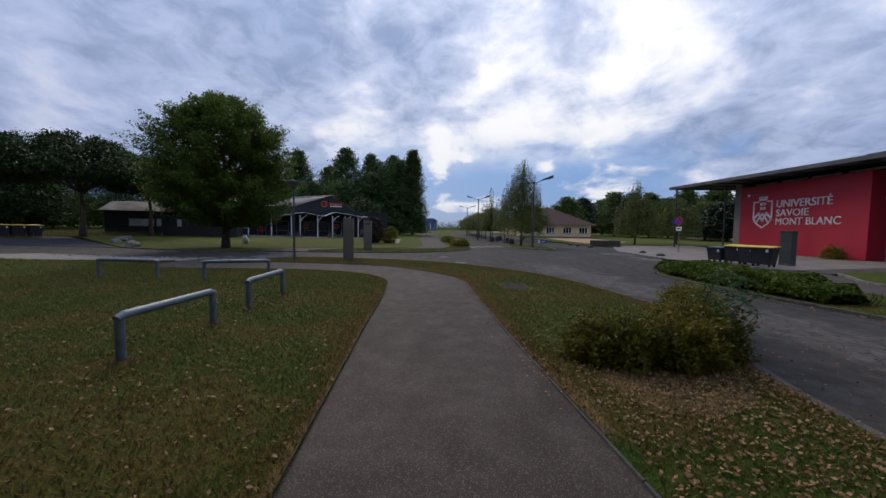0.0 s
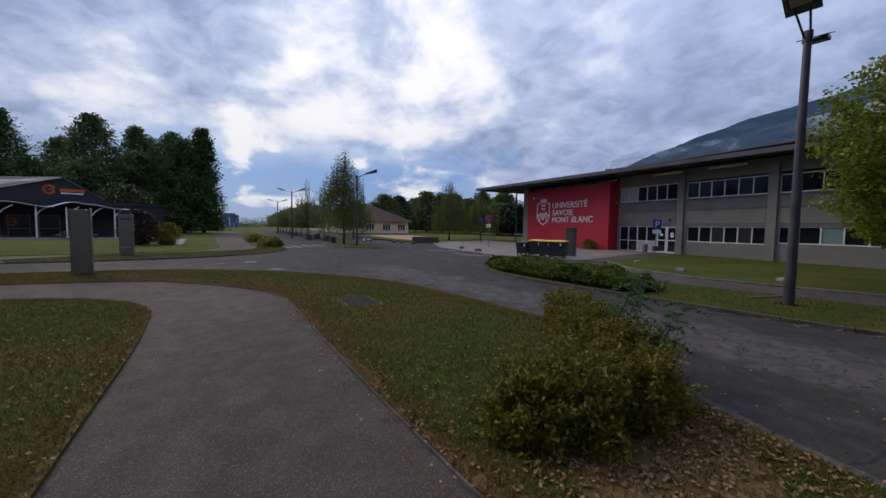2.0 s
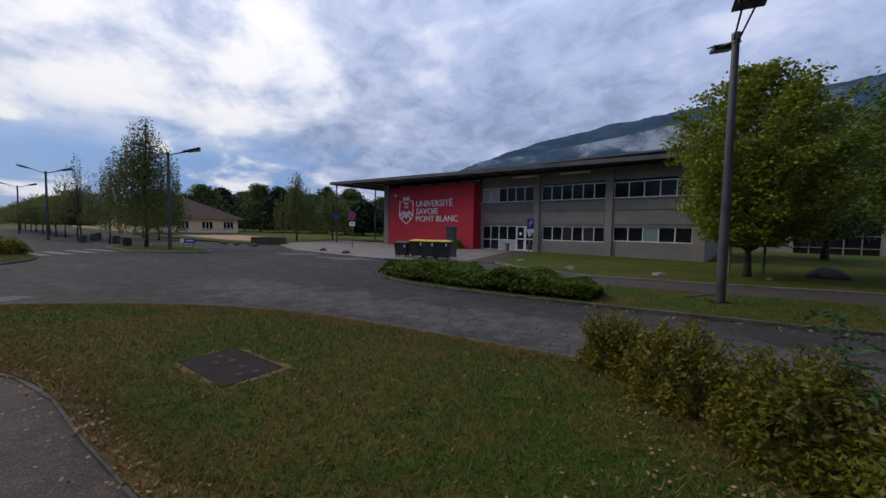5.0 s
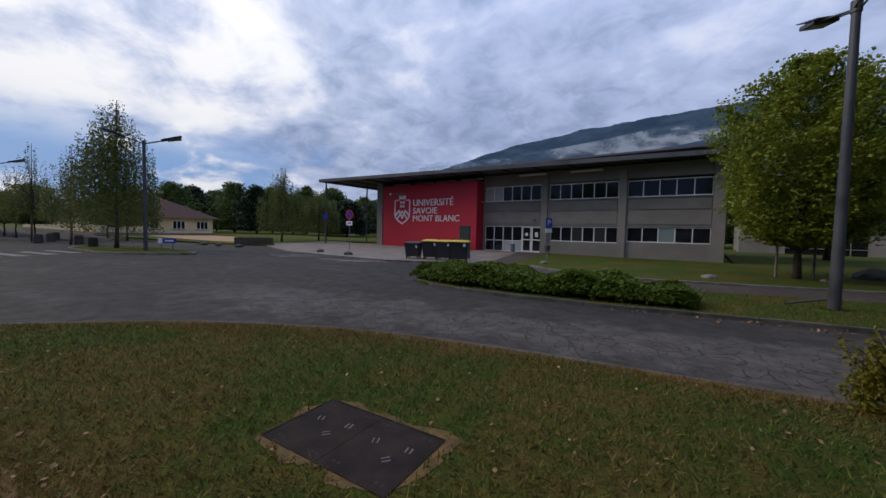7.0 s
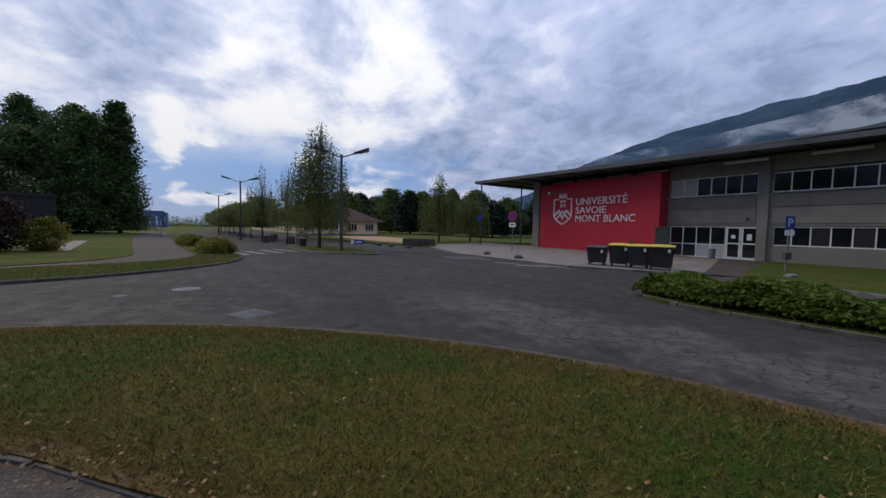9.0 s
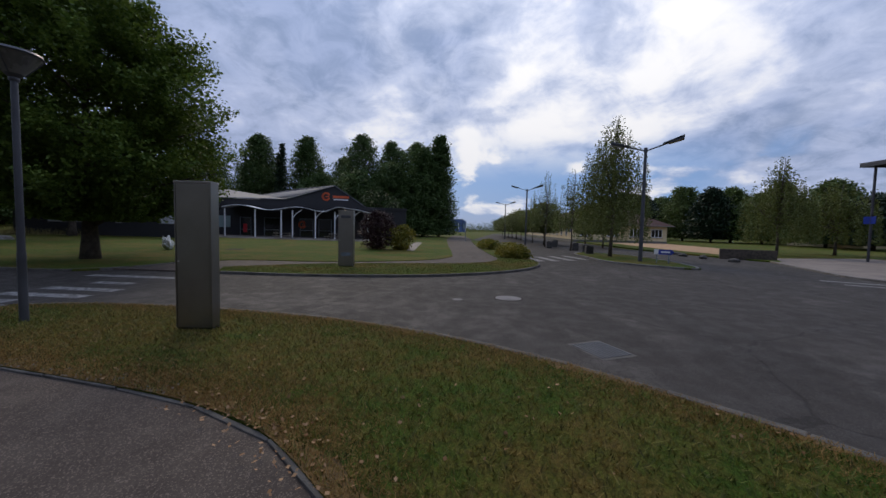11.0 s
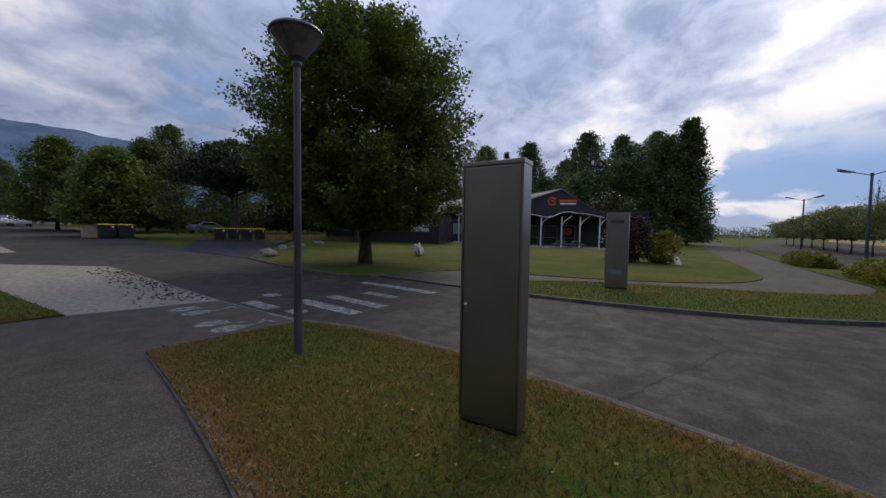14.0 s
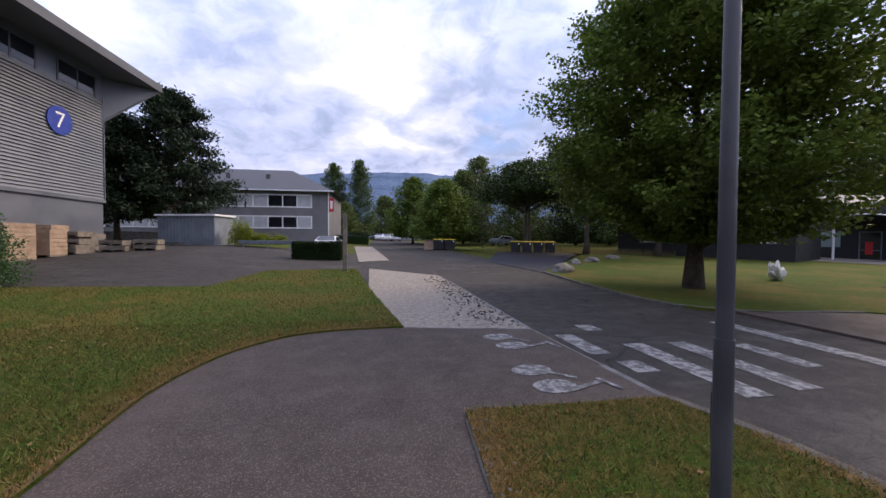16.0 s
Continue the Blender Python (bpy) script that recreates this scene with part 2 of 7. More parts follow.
BLACK = mottled("black painted boards", (0.010, 0.010, 0.012), (0.022, 0.022, 0.025), 1.0, 40.0, 0.7, bump=0.1)
ROOF_M = mottled("grey roof sheet metal", (0.075, 0.08, 0.09), (0.13, 0.137, 0.152), 0.6, 20.0, 0.75, 0.1, bump=0.05)
ROOF_D = mottled("dark roof steel", (0.07, 0.072, 0.08), (0.12, 0.125, 0.135), 0.8, 20.0, 0.5, 0.3, bump=0.05)
STEEL_D = mottled("dark grey lacquered steel", (0.055, 0.057, 0.065), (0.085, 0.088, 0.098), 2.0, 60.0, 0.45, 0.3, bump=0.04)
STEEL_G = mottled("grey-green lacquered steel", (0.045, 0.052, 0.045), (0.075, 0.083, 0.072), 2.0, 60.0, 0.6, bump=0.05)
GALV = mottled("galvanised blue-grey tube", (0.10, 0.125, 0.15), (0.20, 0.235, 0.265), 6.0, 60.0, 0.5, 0.4, bump=0.05)
PLASTIC_D = mottled("anthracite bin plastic", (0.020, 0.021, 0.025), (0.036, 0.037, 0.042), 3.0, 60.0, 0.5, bump=0.05)
PLASTIC_Y = mottled("yellow bin lid plastic", (0.46, 0.33, 0.02), (0.62, 0.46, 0.05), 3.0, 60.0, 0.5, bump=0.03)
BLUE = mottled("blue sign enamel", (0.012, 0.03, 0.22), (0.02, 0.045, 0.30), 2.0, 40.0, 0.4, bump=0.0)
SIGN_RED = mottled("red sign enamel", (0.42, 0.02, 0.03), (0.52, 0.03, 0.04), 2.0, 40.0, 0.4, bump=0.0)
ORANGE = mottled("orange sign paint", (0.42, 0.07, 0.02), (0.52, 0.095, 0.028), 2.0, 40.0, 0.5, bump=0.0)
BARK = mottled("grey-brown bark", (0.035, 0.028, 0.022), (0.11, 0.09, 0.07), 6.0, 40.0, 0.95, bump=0.9)
WOOD = mottled("weathered grey timber", (0.10, 0.085, 0.065), (0.24, 0.20, 0.16), 4.0, 50.0, 0.85, bump=0.4)
WOOD_Y = mottled("raw crate timber", (0.24, 0.165, 0.11), (0.40, 0.29, 0.20), 3.0, 50.0, 0.85, bump=0.3)
RENDER_Y = mottled("pale yellow wall render", (0.55, 0.44, 0.26), (0.70, 0.57, 0.35), 0.5, 25.0, 0.9, bump=0.15)
TILE_B = mottled("brown roof tiles", (0.036, 0.015, 0.012), (0.072, 0.030, 0.022), 2.0, 14.0, 0.85, bump=0.5)
SLATE = mottled("grey slate roof", (0.045, 0.048, 0.055), (0.085, 0.088, 0.10), 1.0, 12.0, 0.7, bump=0.3)
RENDER_G = mottled("grey house render", (0.13, 0.13, 0.135), (0.19, 0.19, 0.195), 0.6, 25.0, 0.9, bump=0.15)
CLAD = mottled("light grey metal cladding", (0.105, 0.115, 0.135), (0.14, 0.152, 0.175), 0.5, 20.0, 0.45, 0.2, bump=0.03)
SHEDM = mottled("blue-grey shed metal", (0.15, 0.17, 0.20), (0.24, 0.27, 0.31), 1.2, 25.0, 0.6, 0.2, bump=0.1)
STONE = mottled("grey boulder stone", (0.07, 0.065, 0.058), (0.22, 0.205, 0.185), 3.0, 30.0, 0.9, bump=0.8)
STONE_D = mottled("dark lichened stone", (0.030, 0.029, 0.027), (0.085, 0.08, 0.075), 3.0, 30.0, 0.9, bump=0.8)
WHITE_STONE = mottled("white carved stone", (0.50, 0.49, 0.46), (0.78, 0.77, 0.74), 5.0, 40.0, 0.85, bump=0.4)
SAND = mottled("orange sandy ground", (0.24, 0.14, 0.07), (0.42, 0.27, 0.15), 1.2, 40.0, 0.95, bump=0.4)
COVER = mottled("dark rusty steel plate", (0.014, 0.010, 0.009), (0.040, 0.030, 0.026), 4.0, 60.0, 0.88, 0.0, bump=0.35, spec=0.12)
BLIND = mottled("pale window blind", (0.34, 0.35, 0.37), (0.46, 0.47, 0.49), 2.0, 30.0, 0.8, bump=0.05)
SMOKED = mottled("smoky lamp glass", (0.10, 0.10, 0.095), (0.16, 0.155, 0.15), 3.0, 30.0, 0.3, bump=0.0)
LENS = mottled("translucent lamp glass", (0.34, 0.33, 0.30), (0.46, 0.45, 0.42), 3.0, 30.0, 0.35, bump=0.0)
CARP = mottled("white car paint", (0.60, 0.61, 0.63), (0.72, 0.73, 0.75), 1.0, 30.0, 0.25, bump=0.0)
CARD_ = mottled("dark grey car paint", (0.03, 0.032, 0.036), (0.05, 0.052, 0.06), 1.0, 30.0, 0.25, bump=0.0)
RUBBER = mottled("black rubber", (0.012, 0.012, 0.012), (0.025, 0.025, 0.025), 6.0, 60.0, 0.8, bump=0.1)
BLUEB = mottled("blue cladding panel", (0.05, 0.09, 0.20), (0.08, 0.13, 0.27), 0.2, 5.0, 0.6, bump=0.0)
YELLOW = mottled("yellow painted column", (0.62, 0.55, 0.03), (0.75, 0.68, 0.06), 2.0, 30.0, 0.5, bump=0.0)

M_, n_, b_ = material("brushed stainless steel", 0.38, 1.0)
pos_ = n_.add("ShaderNodeNewGeometry", "Position")
br_ = n_.noise(n_.add("ShaderNodeVectorMath", 0, {0: pos_, 1: (2.0, 2.0, 160.0)}, operation="MULTIPLY"), 3.0, 4.0, 0.6)
sm_ = n_.noise(pos_, 2.2, 4.0, 0.6)
n_.tree.links.new(n_.mix(sm_, (0.23, 0.225, 0.21, 1), (0.35, 0.34, 0.32, 1)), b_.inputs["Base Color"])
n_.tree.links.new(n_.math("ADD", 0.26, n_.math("MULTIPLY", br_, 0.22)), b_.inputs["Roughness"])
n_.tree.links.new(n_.add("ShaderNodeBump", 0, {"Strength": 0.06, "Distance": 0.004, "Height": br_}), b_.inputs["Normal"])
INOX = M_

M_, n_, b_ = material("dark window glass", 0.06, 0.0, 0.6)
b_.inputs["Base Color"].default_value = (0.010, 0.012, 0.016, 1)
GLASS = M_
M_, n_, b_ = material("clear milky glass", 0.15, 0.0, 0.5)
b_.inputs["Base Color"].default_value = (0.20, 0.26, 0.26, 1)
GLASS_P = M_

LEAF_MAPLE = leafy("maple leaves", (0.040, 0.078, 0.014), (0.068, 0.115, 0.021), (0.155, 0.21, 0.035))
LEAF_YOUNG = leafy("yellowing maple leaves", (0.080, 0.14, 0.016), (0.15, 0.20, 0.024), (0.32, 0.32, 0.04))
LEAF_POPLAR = leafy("poplar leaves", (0.034, 0.068, 0.022), (0.055, 0.096, 0.030), (0.11, 0.155, 0.048))
LEAF_PINE = leafy("pine needles", (0.008, 0.018, 0.009), (0.013, 0.028, 0.013), (0.028, 0.048, 0.022), 0.15)
LEAF_UMB = leafy("umbrella pine needles", (0.014, 0.030, 0.008), (0.022, 0.045, 0.010), (0.045, 0.075, 0.016), 0.15)
LEAF_BIRCH = leafy("thin birch leaves", (0.060, 0.088, 0.022), (0.095, 0.125, 0.032), (0.17, 0.175, 0.055))
LEAF_WOOD = leafy("woodland leaves", (0.046, 0.078, 0.024), (0.070, 0.110, 0.032), (0.13, 0.165, 0.048))
LEAF_SHRUB = leafy("olive shrub leaves", (0.055, 0.085, 0.011), (0.12, 0.115, 0.014), (0.25, 0.195, 0.024), 0.35)
LEAF_SUMAC = leafy("feathery compound leaves", (0.030, 0.075, 0.030), (0.045, 0.10, 0.035), (0.07, 0.13, 0.045), 0.35)
LEAF_IVY = leafy("ivy leaves", (0.036, 0.066, 0.008), (0.060, 0.10, 0.012), (0.12, 0.16, 0.022), 0.3, 0.65)
LEAF_HEDGE = leafy("clipped hedge leaves", (0.010, 0.026, 0.008), (0.016, 0.036, 0.010), (0.030, 0.055, 0.014), 0.15)
LEAF_PURPLE = leafy("purple shrub leaves", (0.018, 0.008, 0.010), (0.028, 0.012, 0.014), (0.045, 0.020, 0.020), 0.2)
LEAF_FALLEN = leafy("fallen leaves", (0.09, 0.040, 0.016), (0.17, 0.085, 0.036), (0.42, 0.27, 0.15), 0.05, 0.8)
BLADE = turf_blades("mown grass blades")
BLADE_V = turf_blades("dry verge blades", 0.035)
BLADE_DRY = leafy("dry grass blades", (0.14, 0.076, 0.024), (0.21, 0.122, 0.040), (0.32, 0.205, 0.08), 0.2, 0.8)
BLADE_TALL = leafy("tall dry meadow grass", (0.16, 0.13, 0.05), (0.22, 0.18, 0.07), (0.30, 0.26, 0.12), 0.2, 0.8)


# ---- building tools ----
def g(x, y):
    """Ground height: level round the junction, rising to the south."""
    d = min(max(0.0, -15.0 - y), 95.0)
    d = d * d / (d + 3.0)
    k = min(1.0, max(0.0, (x + 4.0) / 10.0))
    k = k * k * (3 - 2 * k)
    s = 0.024 + 0.050 * k
    return s * min(d, 15.0) + 0.021 * max(0.0, d - 15.0)


def thing(name, x, y, z=None, rz=0.0, label="", category="", group="", kind=""):
    e = new(name)
    e.empty_display_size = 0.2
    e.matrix_basis = pose(x, y, g(x, y) if z is None else z, 0, 0, rz)
    return tagged(e, label, category, group, kind)


def link(name, me, mat, parent=None, label="", smooth=False):
    for m in mat if isinstance(mat, (list, tuple)) else [mat]:
        me.materials.append(m)
    if smooth:
        me.polygons.foreach_set("use_smooth", [True] * len(me.polygons))
    ob = new(name, me)
    if parent is not None:
        ob.parent = parent
    return tagged(ob, label)


def part(name, bm, mat, parent=None, label="", smooth=False):
    me = bpy.data.meshes.new(name)
    bm.normal_update()
    bm.to_mesh(me)
    bm.free()
    return link(name, me, mat, parent, label, smooth)


def box(bm, x0, y0, z0, x1, y1, z1, bevel=0.0, m=None):
    r = bmesh.ops.create_cube(bm, size=1, matrix=Matrix.Translation(((x0 + x1) / 2, (y0 + y1) / 2, (z0 + z1) / 2)) @ Matrix.Diagonal((abs(x1 - x0), abs(y1 - y0), abs(z1 - z0), 1)))
    vs = r["verts"]
    if bevel > 0:
        es = list({e for v in vs for e in v.link_edges})
        r = bmesh.ops.bevel(bm, geom=es, offset=bevel, segments=2, affect="EDGES", profile=0.6)
        vs = list({v for f in r["faces"] for v in f.verts})
    if m is not None:
        bmesh.ops.transform(bm, matrix=m, verts=vs)
    return vs


def boxes(*args, bevel=0.0):
    bm = bmesh.new()
    for a in args:
        box(bm, *a, bevel=bevel)
    return bm


def cyl(bm, p0, p1, r0, r1=None, seg=12, caps=True):
    p0, p1 = Vector(p0), Vector(p1)
    d = p1 - p0
    q = d.to_track_quat("Z", "Y").to_matrix().to_4x4()
    return bmesh.ops.create_cone(bm, cap_ends=caps, segments=seg, radius1=r0, radius2=r0 if r1 is None else r1, depth=d.length, matrix=Matrix.Translation((p0 + p1) / 2) @ q)["verts"]


def cyls(*args, seg=12):
    bm = bmesh.new()
    for a in args:
        cyl(bm, *a, seg=seg)
    return bm


def lathe(bm, prof, seg=20):
    rings = [[bm.verts.new((r * math.cos(6.28319 * i / seg), r * math.sin(6.28319 * i / seg), z)) for i in range(seg)] for r, z in prof]
    for a, b in zip(rings, rings[1:]):
        for i in range(seg):
            bm.faces.new((a[i], a[(i + 1) % seg], b[(i + 1) % seg], b[i]))
    bm.faces.new(rings[0][::-1])
    bm.faces.new(rings[-1])
    return bm


def tube(bm, pts, radii, seg=8):
    """A round limb through points, with a radius at each."""
    rings, u = [], None
    for i, p in enumerate(pts):
        a, b = pts[max(0, i - 1)], pts[min(len(pts) - 1, i + 1)]
        d = (Vector(b) - Vector(a)).normalized()
        if u is None:
            u = Vector((0, 1, 0)) if abs(d.x) > 0.7 else Vector((1, 0, 0))
        u = (u - d * u.dot(d)).normalized()
        v = d.cross(u)
        rings.append([bm.verts.new(Vector(p) + (u * math.cos(6.28319 * k / seg) + v * math.sin(6.28319 * k / seg)) * radii[i]) for k in range(seg)])
    for a, b in zip(rings, rings[1:]):
        for k in range(seg):
            bm.faces.new((a[k], a[(k + 1) % seg], b[(k + 1) % seg], b[k]))
    bm.faces.new(rings[0][::-1])
    bm.faces.new(rings[-1])


def raw(name, verts, faces_n, mat, parent=None, label=""):
    """A mesh of loose equal polygons: verts (count * faces_n, 3)."""
    count = len(verts) // faces_n
    me = bpy.data.meshes.new(name)
    me.vertices.add(len(verts))
    me.vertices.foreach_set("co", np.asarray(verts, np.float32).ravel())
    me.loops.add(len(verts))
    me.loops.foreach_set("vertex_index", np.arange(len(verts), dtype=np.int32))
    me.polygons.add(count)
    me.polygons.foreach_set("loop_start", np.arange(count, dtype=np.int32) * faces_n)
    me.update(calc_edges=True)
    return link(name, me, mat, parent, label)


def leaves(centers, size, rng, up=0.4, aspect=0.62):
    """Pointed leaf blades round centers, tilted at random, leaning to lie level."""
    n = len(centers)
    nrm = rng.normal(size=(n, 3))
    nrm[:, 2] = np.abs(nrm[:, 2]) + up
    nrm /= np.linalg.norm(nrm, axis=1, keepdims=True)
    a = rng.normal(size=(n, 3))
    u = np.cross(nrm, a)
    u /= np.linalg.norm(u, axis=1, keepdims=True) + 1e-9
    v = np.cross(nrm, u)
    s = (size * rng.uniform(0.6, 1.25, n))[:, None]
    c = np.asarray(centers)
    return np.stack([c - u * s * 0.5, c + v * s * aspect * 0.5 - u * s * 0.08, c + u * s * 0.5, c - v * s * aspect * 0.5 - u * s * 0.08], 1).reshape(-1, 3)


def spline(pts, per=6, closed=False):
    """A smooth line through points."""
    out, n = [], len(pts)

    def tangent(i):
        a, b, c = [Vector(pts[(i + k) % n] if closed else pts[min(n - 1, max(0, i + k))]) for k in (-1, 0, 1)]
        la, lc = (b - a).length or 1e-6, (c - b).length or 1e-6
        return ((b - a) / la * lc + (c - b) / lc * la) / (la + lc)
    for i in range(n if closed else n - 1):
        a, b = Vector(pts[i]), Vector(pts[(i + 1) % n])
        h = (b - a).length
        m0, m1 = tangent(i) * h, tangent((i + 1) % n) * h
        for j in range(per):
            t = j / per
            out.append(tuple(a * (2 * t ** 3 - 3 * t * t + 1) + m0 * (t ** 3 - 2 * t * t + t) + b * (3 * t * t - 2 * t ** 3) + m1 * (t ** 3 - t * t)))
    if not closed:
        out.append(tuple(pts[-1]))
    return out


def patch(name, outline, top, skirt, mat, label, step=3.0, kind="structure", parent=None):
    """A level piece of ground inside an outline, that follows the ground's rise, with a skirt at its edge."""
    bm = bmesh.new()
    vs = [bm.verts.new((x, y, 0)) for x, y in outline]
    for t in tessellate_polygon([[Vector((x, y, 0)) for x, y in outline]]):
        p, q, r = (Vector(outline[k]) for k in t)
        area = (q - p).cross(r - p)
        if abs(area) > 1e-7:
            bm.faces.new([vs[k] for k in (t if area > 0 else t[::-1])])
    ys, xs = [p[1] for p in outline], [p[0] for p in outline]
    if min(ys) < -15:
        k = -15.0
        while k > max(min(ys), -120):
            bmesh.ops.bisect_plane(bm, geom=bm.faces[:] + bm.edges[:] + bm.verts[:], plane_co=(0, k, 0), plane_no=(0, 1, 0))
            k -= step
        for k in (-4, -1, 2, 6):
            if min(xs) < k < max(xs):
                bmesh.ops.bisect_plane(bm, geom=bm.faces[:] + bm.edges[:] + bm.verts[:], plane_co=(k, 0, 0), plane_no=(1, 0, 0))
    for v in bm.verts:
        v.co.z = g(v.co.x, v.co.y) + top
    low = {}
    for lp in [e.link_loops[0] for e in bm.edges if len(e.link_loops) == 1]:
        v1, v2 = lp.vert, lp.link_loop_next.vert
        for v in (v1, v2):
            if v not in low:
                low[v] = bm.verts.new((v.co.x, v.co.y, v.co.z - skirt))
        bm.faces.new((v2, v1, low[v1], low[v2]))
    ob = part(name, bm, mat, parent)
    return tagged(ob, label, "ground", kind=kind)


def inside(pts, poly):
    """Which of the points (n, 2) lie inside an outline."""
    x, y = pts[:, 0], pts[:, 1]
    hit = np.zeros(len(pts), bool)
    p = np.asarray(poly)
    for (x0, y0), (x1, y1) in zip(p, np.roll(p, -1, 0)):
        cross = ((y0 > y) != (y1 > y)) & (x < (x1 - x0) * (y - y0) / ((y1 - y0) or 1e-9) + x0)
        hit ^= cross
    return hit


def lettering(text, size_x, size_z, depth, mat, parent, name="lettering", x=0.0, y=0.0, z=0.0, label="", face=0.0):
    """Raised letters, from the built-in font, that fill a width and a height; they face -y."""
    cu = bpy.data.curves.new(name, "FONT")
    cu.body, cu.extrude, cu.resolution_u = text, 0.02, 3
    ob = new(name, cu)
    dg = bpy.context.evaluated_depsgraph_get()
    me = bpy.data.meshes.new_from_object(ob.evaluated_get(dg))
    bpy.data.objects.remove(ob)
    bpy.data.curves.remove(cu)
    co = np.zeros(len(me.vertices) * 3)
    me.vertices.foreach_get("co", co)
    co = co.reshape(-1, 3)
    lo, hi = co.min(0), co.max(0)
    q = (co - lo) / (hi - lo)
    out = np.stack([q[:, 0] * size_x, -q[:, 2] * depth, q[:, 1] * size_z], 1)
    a = radians(face)
    rot = np.array([[math.cos(a), math.sin(a), 0], [-math.sin(a), math.cos(a), 0], [0, 0, 1]])
    out = out @ rot + (x, y, z)
    me.vertices.foreach_set("co", out.ravel())
    me.materials.clear()
    return link(name, me, mat, parent, label)


# ---- ground ----
gx = sorted({-2600, -900, -400, -200, -150, -110, 110, 200, 400, 900, 2600, *range(-90, 91, 6)})
gy = sorted({-2600, -900, -400, -200, -150, 110, 200, 400, 900, 2600, *range(-116, 91, 4)})
bm = bmesh.new()
vv = [[bm.verts.new((x, y, g(x, y) - 0.10 - (0.1 if y < -14 else 0))) for y in gy] for x in gx]
for i in range(len(gx) - 1):
    for j in range(len(gy) - 1):
        bm.faces.new((vv[i][j], vv[i + 1][j], vv[i + 1][j + 1], vv[i][j + 1]))
tagged(part("ground", bm, TURF), "open grassy ground reaching the horizon", "ground", kind="structure")

ROAD_EDGE = [(90, 2), (90, 16), (8, 17), (-2, 18), (-8, 20), (-24, 22), (-30, 17), (-42, 13.5), (-80, 12.5), (-160, 10), (-160, 1), (-60, -3), (-24, 0.5), (-18, -2),
             (-16, -8), (-15.5, -12), (-14.9, -24), (-13.8, -36), (-10, -112), (-2, -112), (-4.5, -34), (-6, -26), (-7, -13), (-6, 0), (0, 4), (6, 3.5)]
patch("road", ROAD_EDGE, -0.05, 0.1, ROAD, "grey cracked asphalt road junction", 3.0)
patch("yard", [(-7, -17), (60, -16), (60, -38), (-6, -38)], -0.056, 0.1, ROAD, "worn asphalt yard beside the metal hall", 2.0)
patch("dark_lot", [(-14.5, -22.3), (-13.4, -29), (-17.6, -41), (-25, -43), (-24, -37)], -0.03, 0.05, DARK_ASPHALT, "patch of fresh dark asphalt parking", 2.0)

PATH_EDGE = [(60, 0), (60, 4), (7, 3.3), (-3, 1.9), (-5, 0.8), (-7, -1.2), (-7.7, -4), (-8.1, -8.6), (-10.05, -8.7), (-9.70, -11.93), (-7.34, -12.36), (-4.3, -12.2), (-4, -6), (-3, -2.2), (0, -1.3), (7, -0.3)]
patch("footpath", PATH_EDGE, 0.0, 0.06, PATH_ASPHALT, "brownish rough asphalt footpath with mossy edges")
PATHW = [(-15.3, -13.2), (-15.4, -9.0), (-16.6, -9.6), (-18.4, -7.6), (-19.4, -5.6), (-20.2, -3.0), (-21.7, 0.0), (-24.7, 0.8), (-31, 0.0), (-57, -2.6), (-90, -6), (-90, -9), (-57, -6.6), (-36, -4.2), (-26, -3), (-21.5, -6.5), (-20.5, -12), (-18, -13.4)]
patch("footpath_west", PATHW, 0.0, 0.06, PATH_ASPHALT, "grey asphalt footpath curving across lawns")
patch("gravel_pad", [(-7.34, -12.36), (-9.70, -11.93), (-9.55, -16), (-9.1, -21.4), (-5.9, -24.6), (-6.3, -18)], -0.004, 0.06, GRAVEL, "pale compacted gravel strip beside the road", 2.0)
patch("gravel_strip", [(-6.9, -30), (-5.0, -28.8), (-2.4, -52), (-4.6, -52)], -0.01, 0.06, GRAVEL, "pale gravel strip along the access road", 2.0)
PLAZA = [(-34, 19), (-28, 16.8), (-21.6, 14.6), (-12.9, 14.6), (-9.2, 16.6), (-7.3, 18.0), (-7.9, 21), (-9.4, 28.7), (-36, 28.7)]
patch("plaza", PLAZA, 0.02, 0.09, PAVING, "beige gravel forecourt before the red wall")
patch("door_walk", [(-8.5, 17.3), (-7.0, 17.4), (-9.7, 28.7), (-12.0, 28.7)], 0.026, 0.03, PATH_ASPHALT, "narrow asphalt walk to the glass door")
patch("service_path", [(-7.3, 17.6), (-4.3, 15.9), (-1.2, 15.6), (1.5, 16.5), (8, 18.6), (60, 34), (60, 30), (8, 15.9), (4, 14.9), (-0.4, 13.6), (-3, 13.6), (-8.5, 16.0)], 0.0, 0.06, PATH_ASPHALT, "narrow dark asphalt service path")

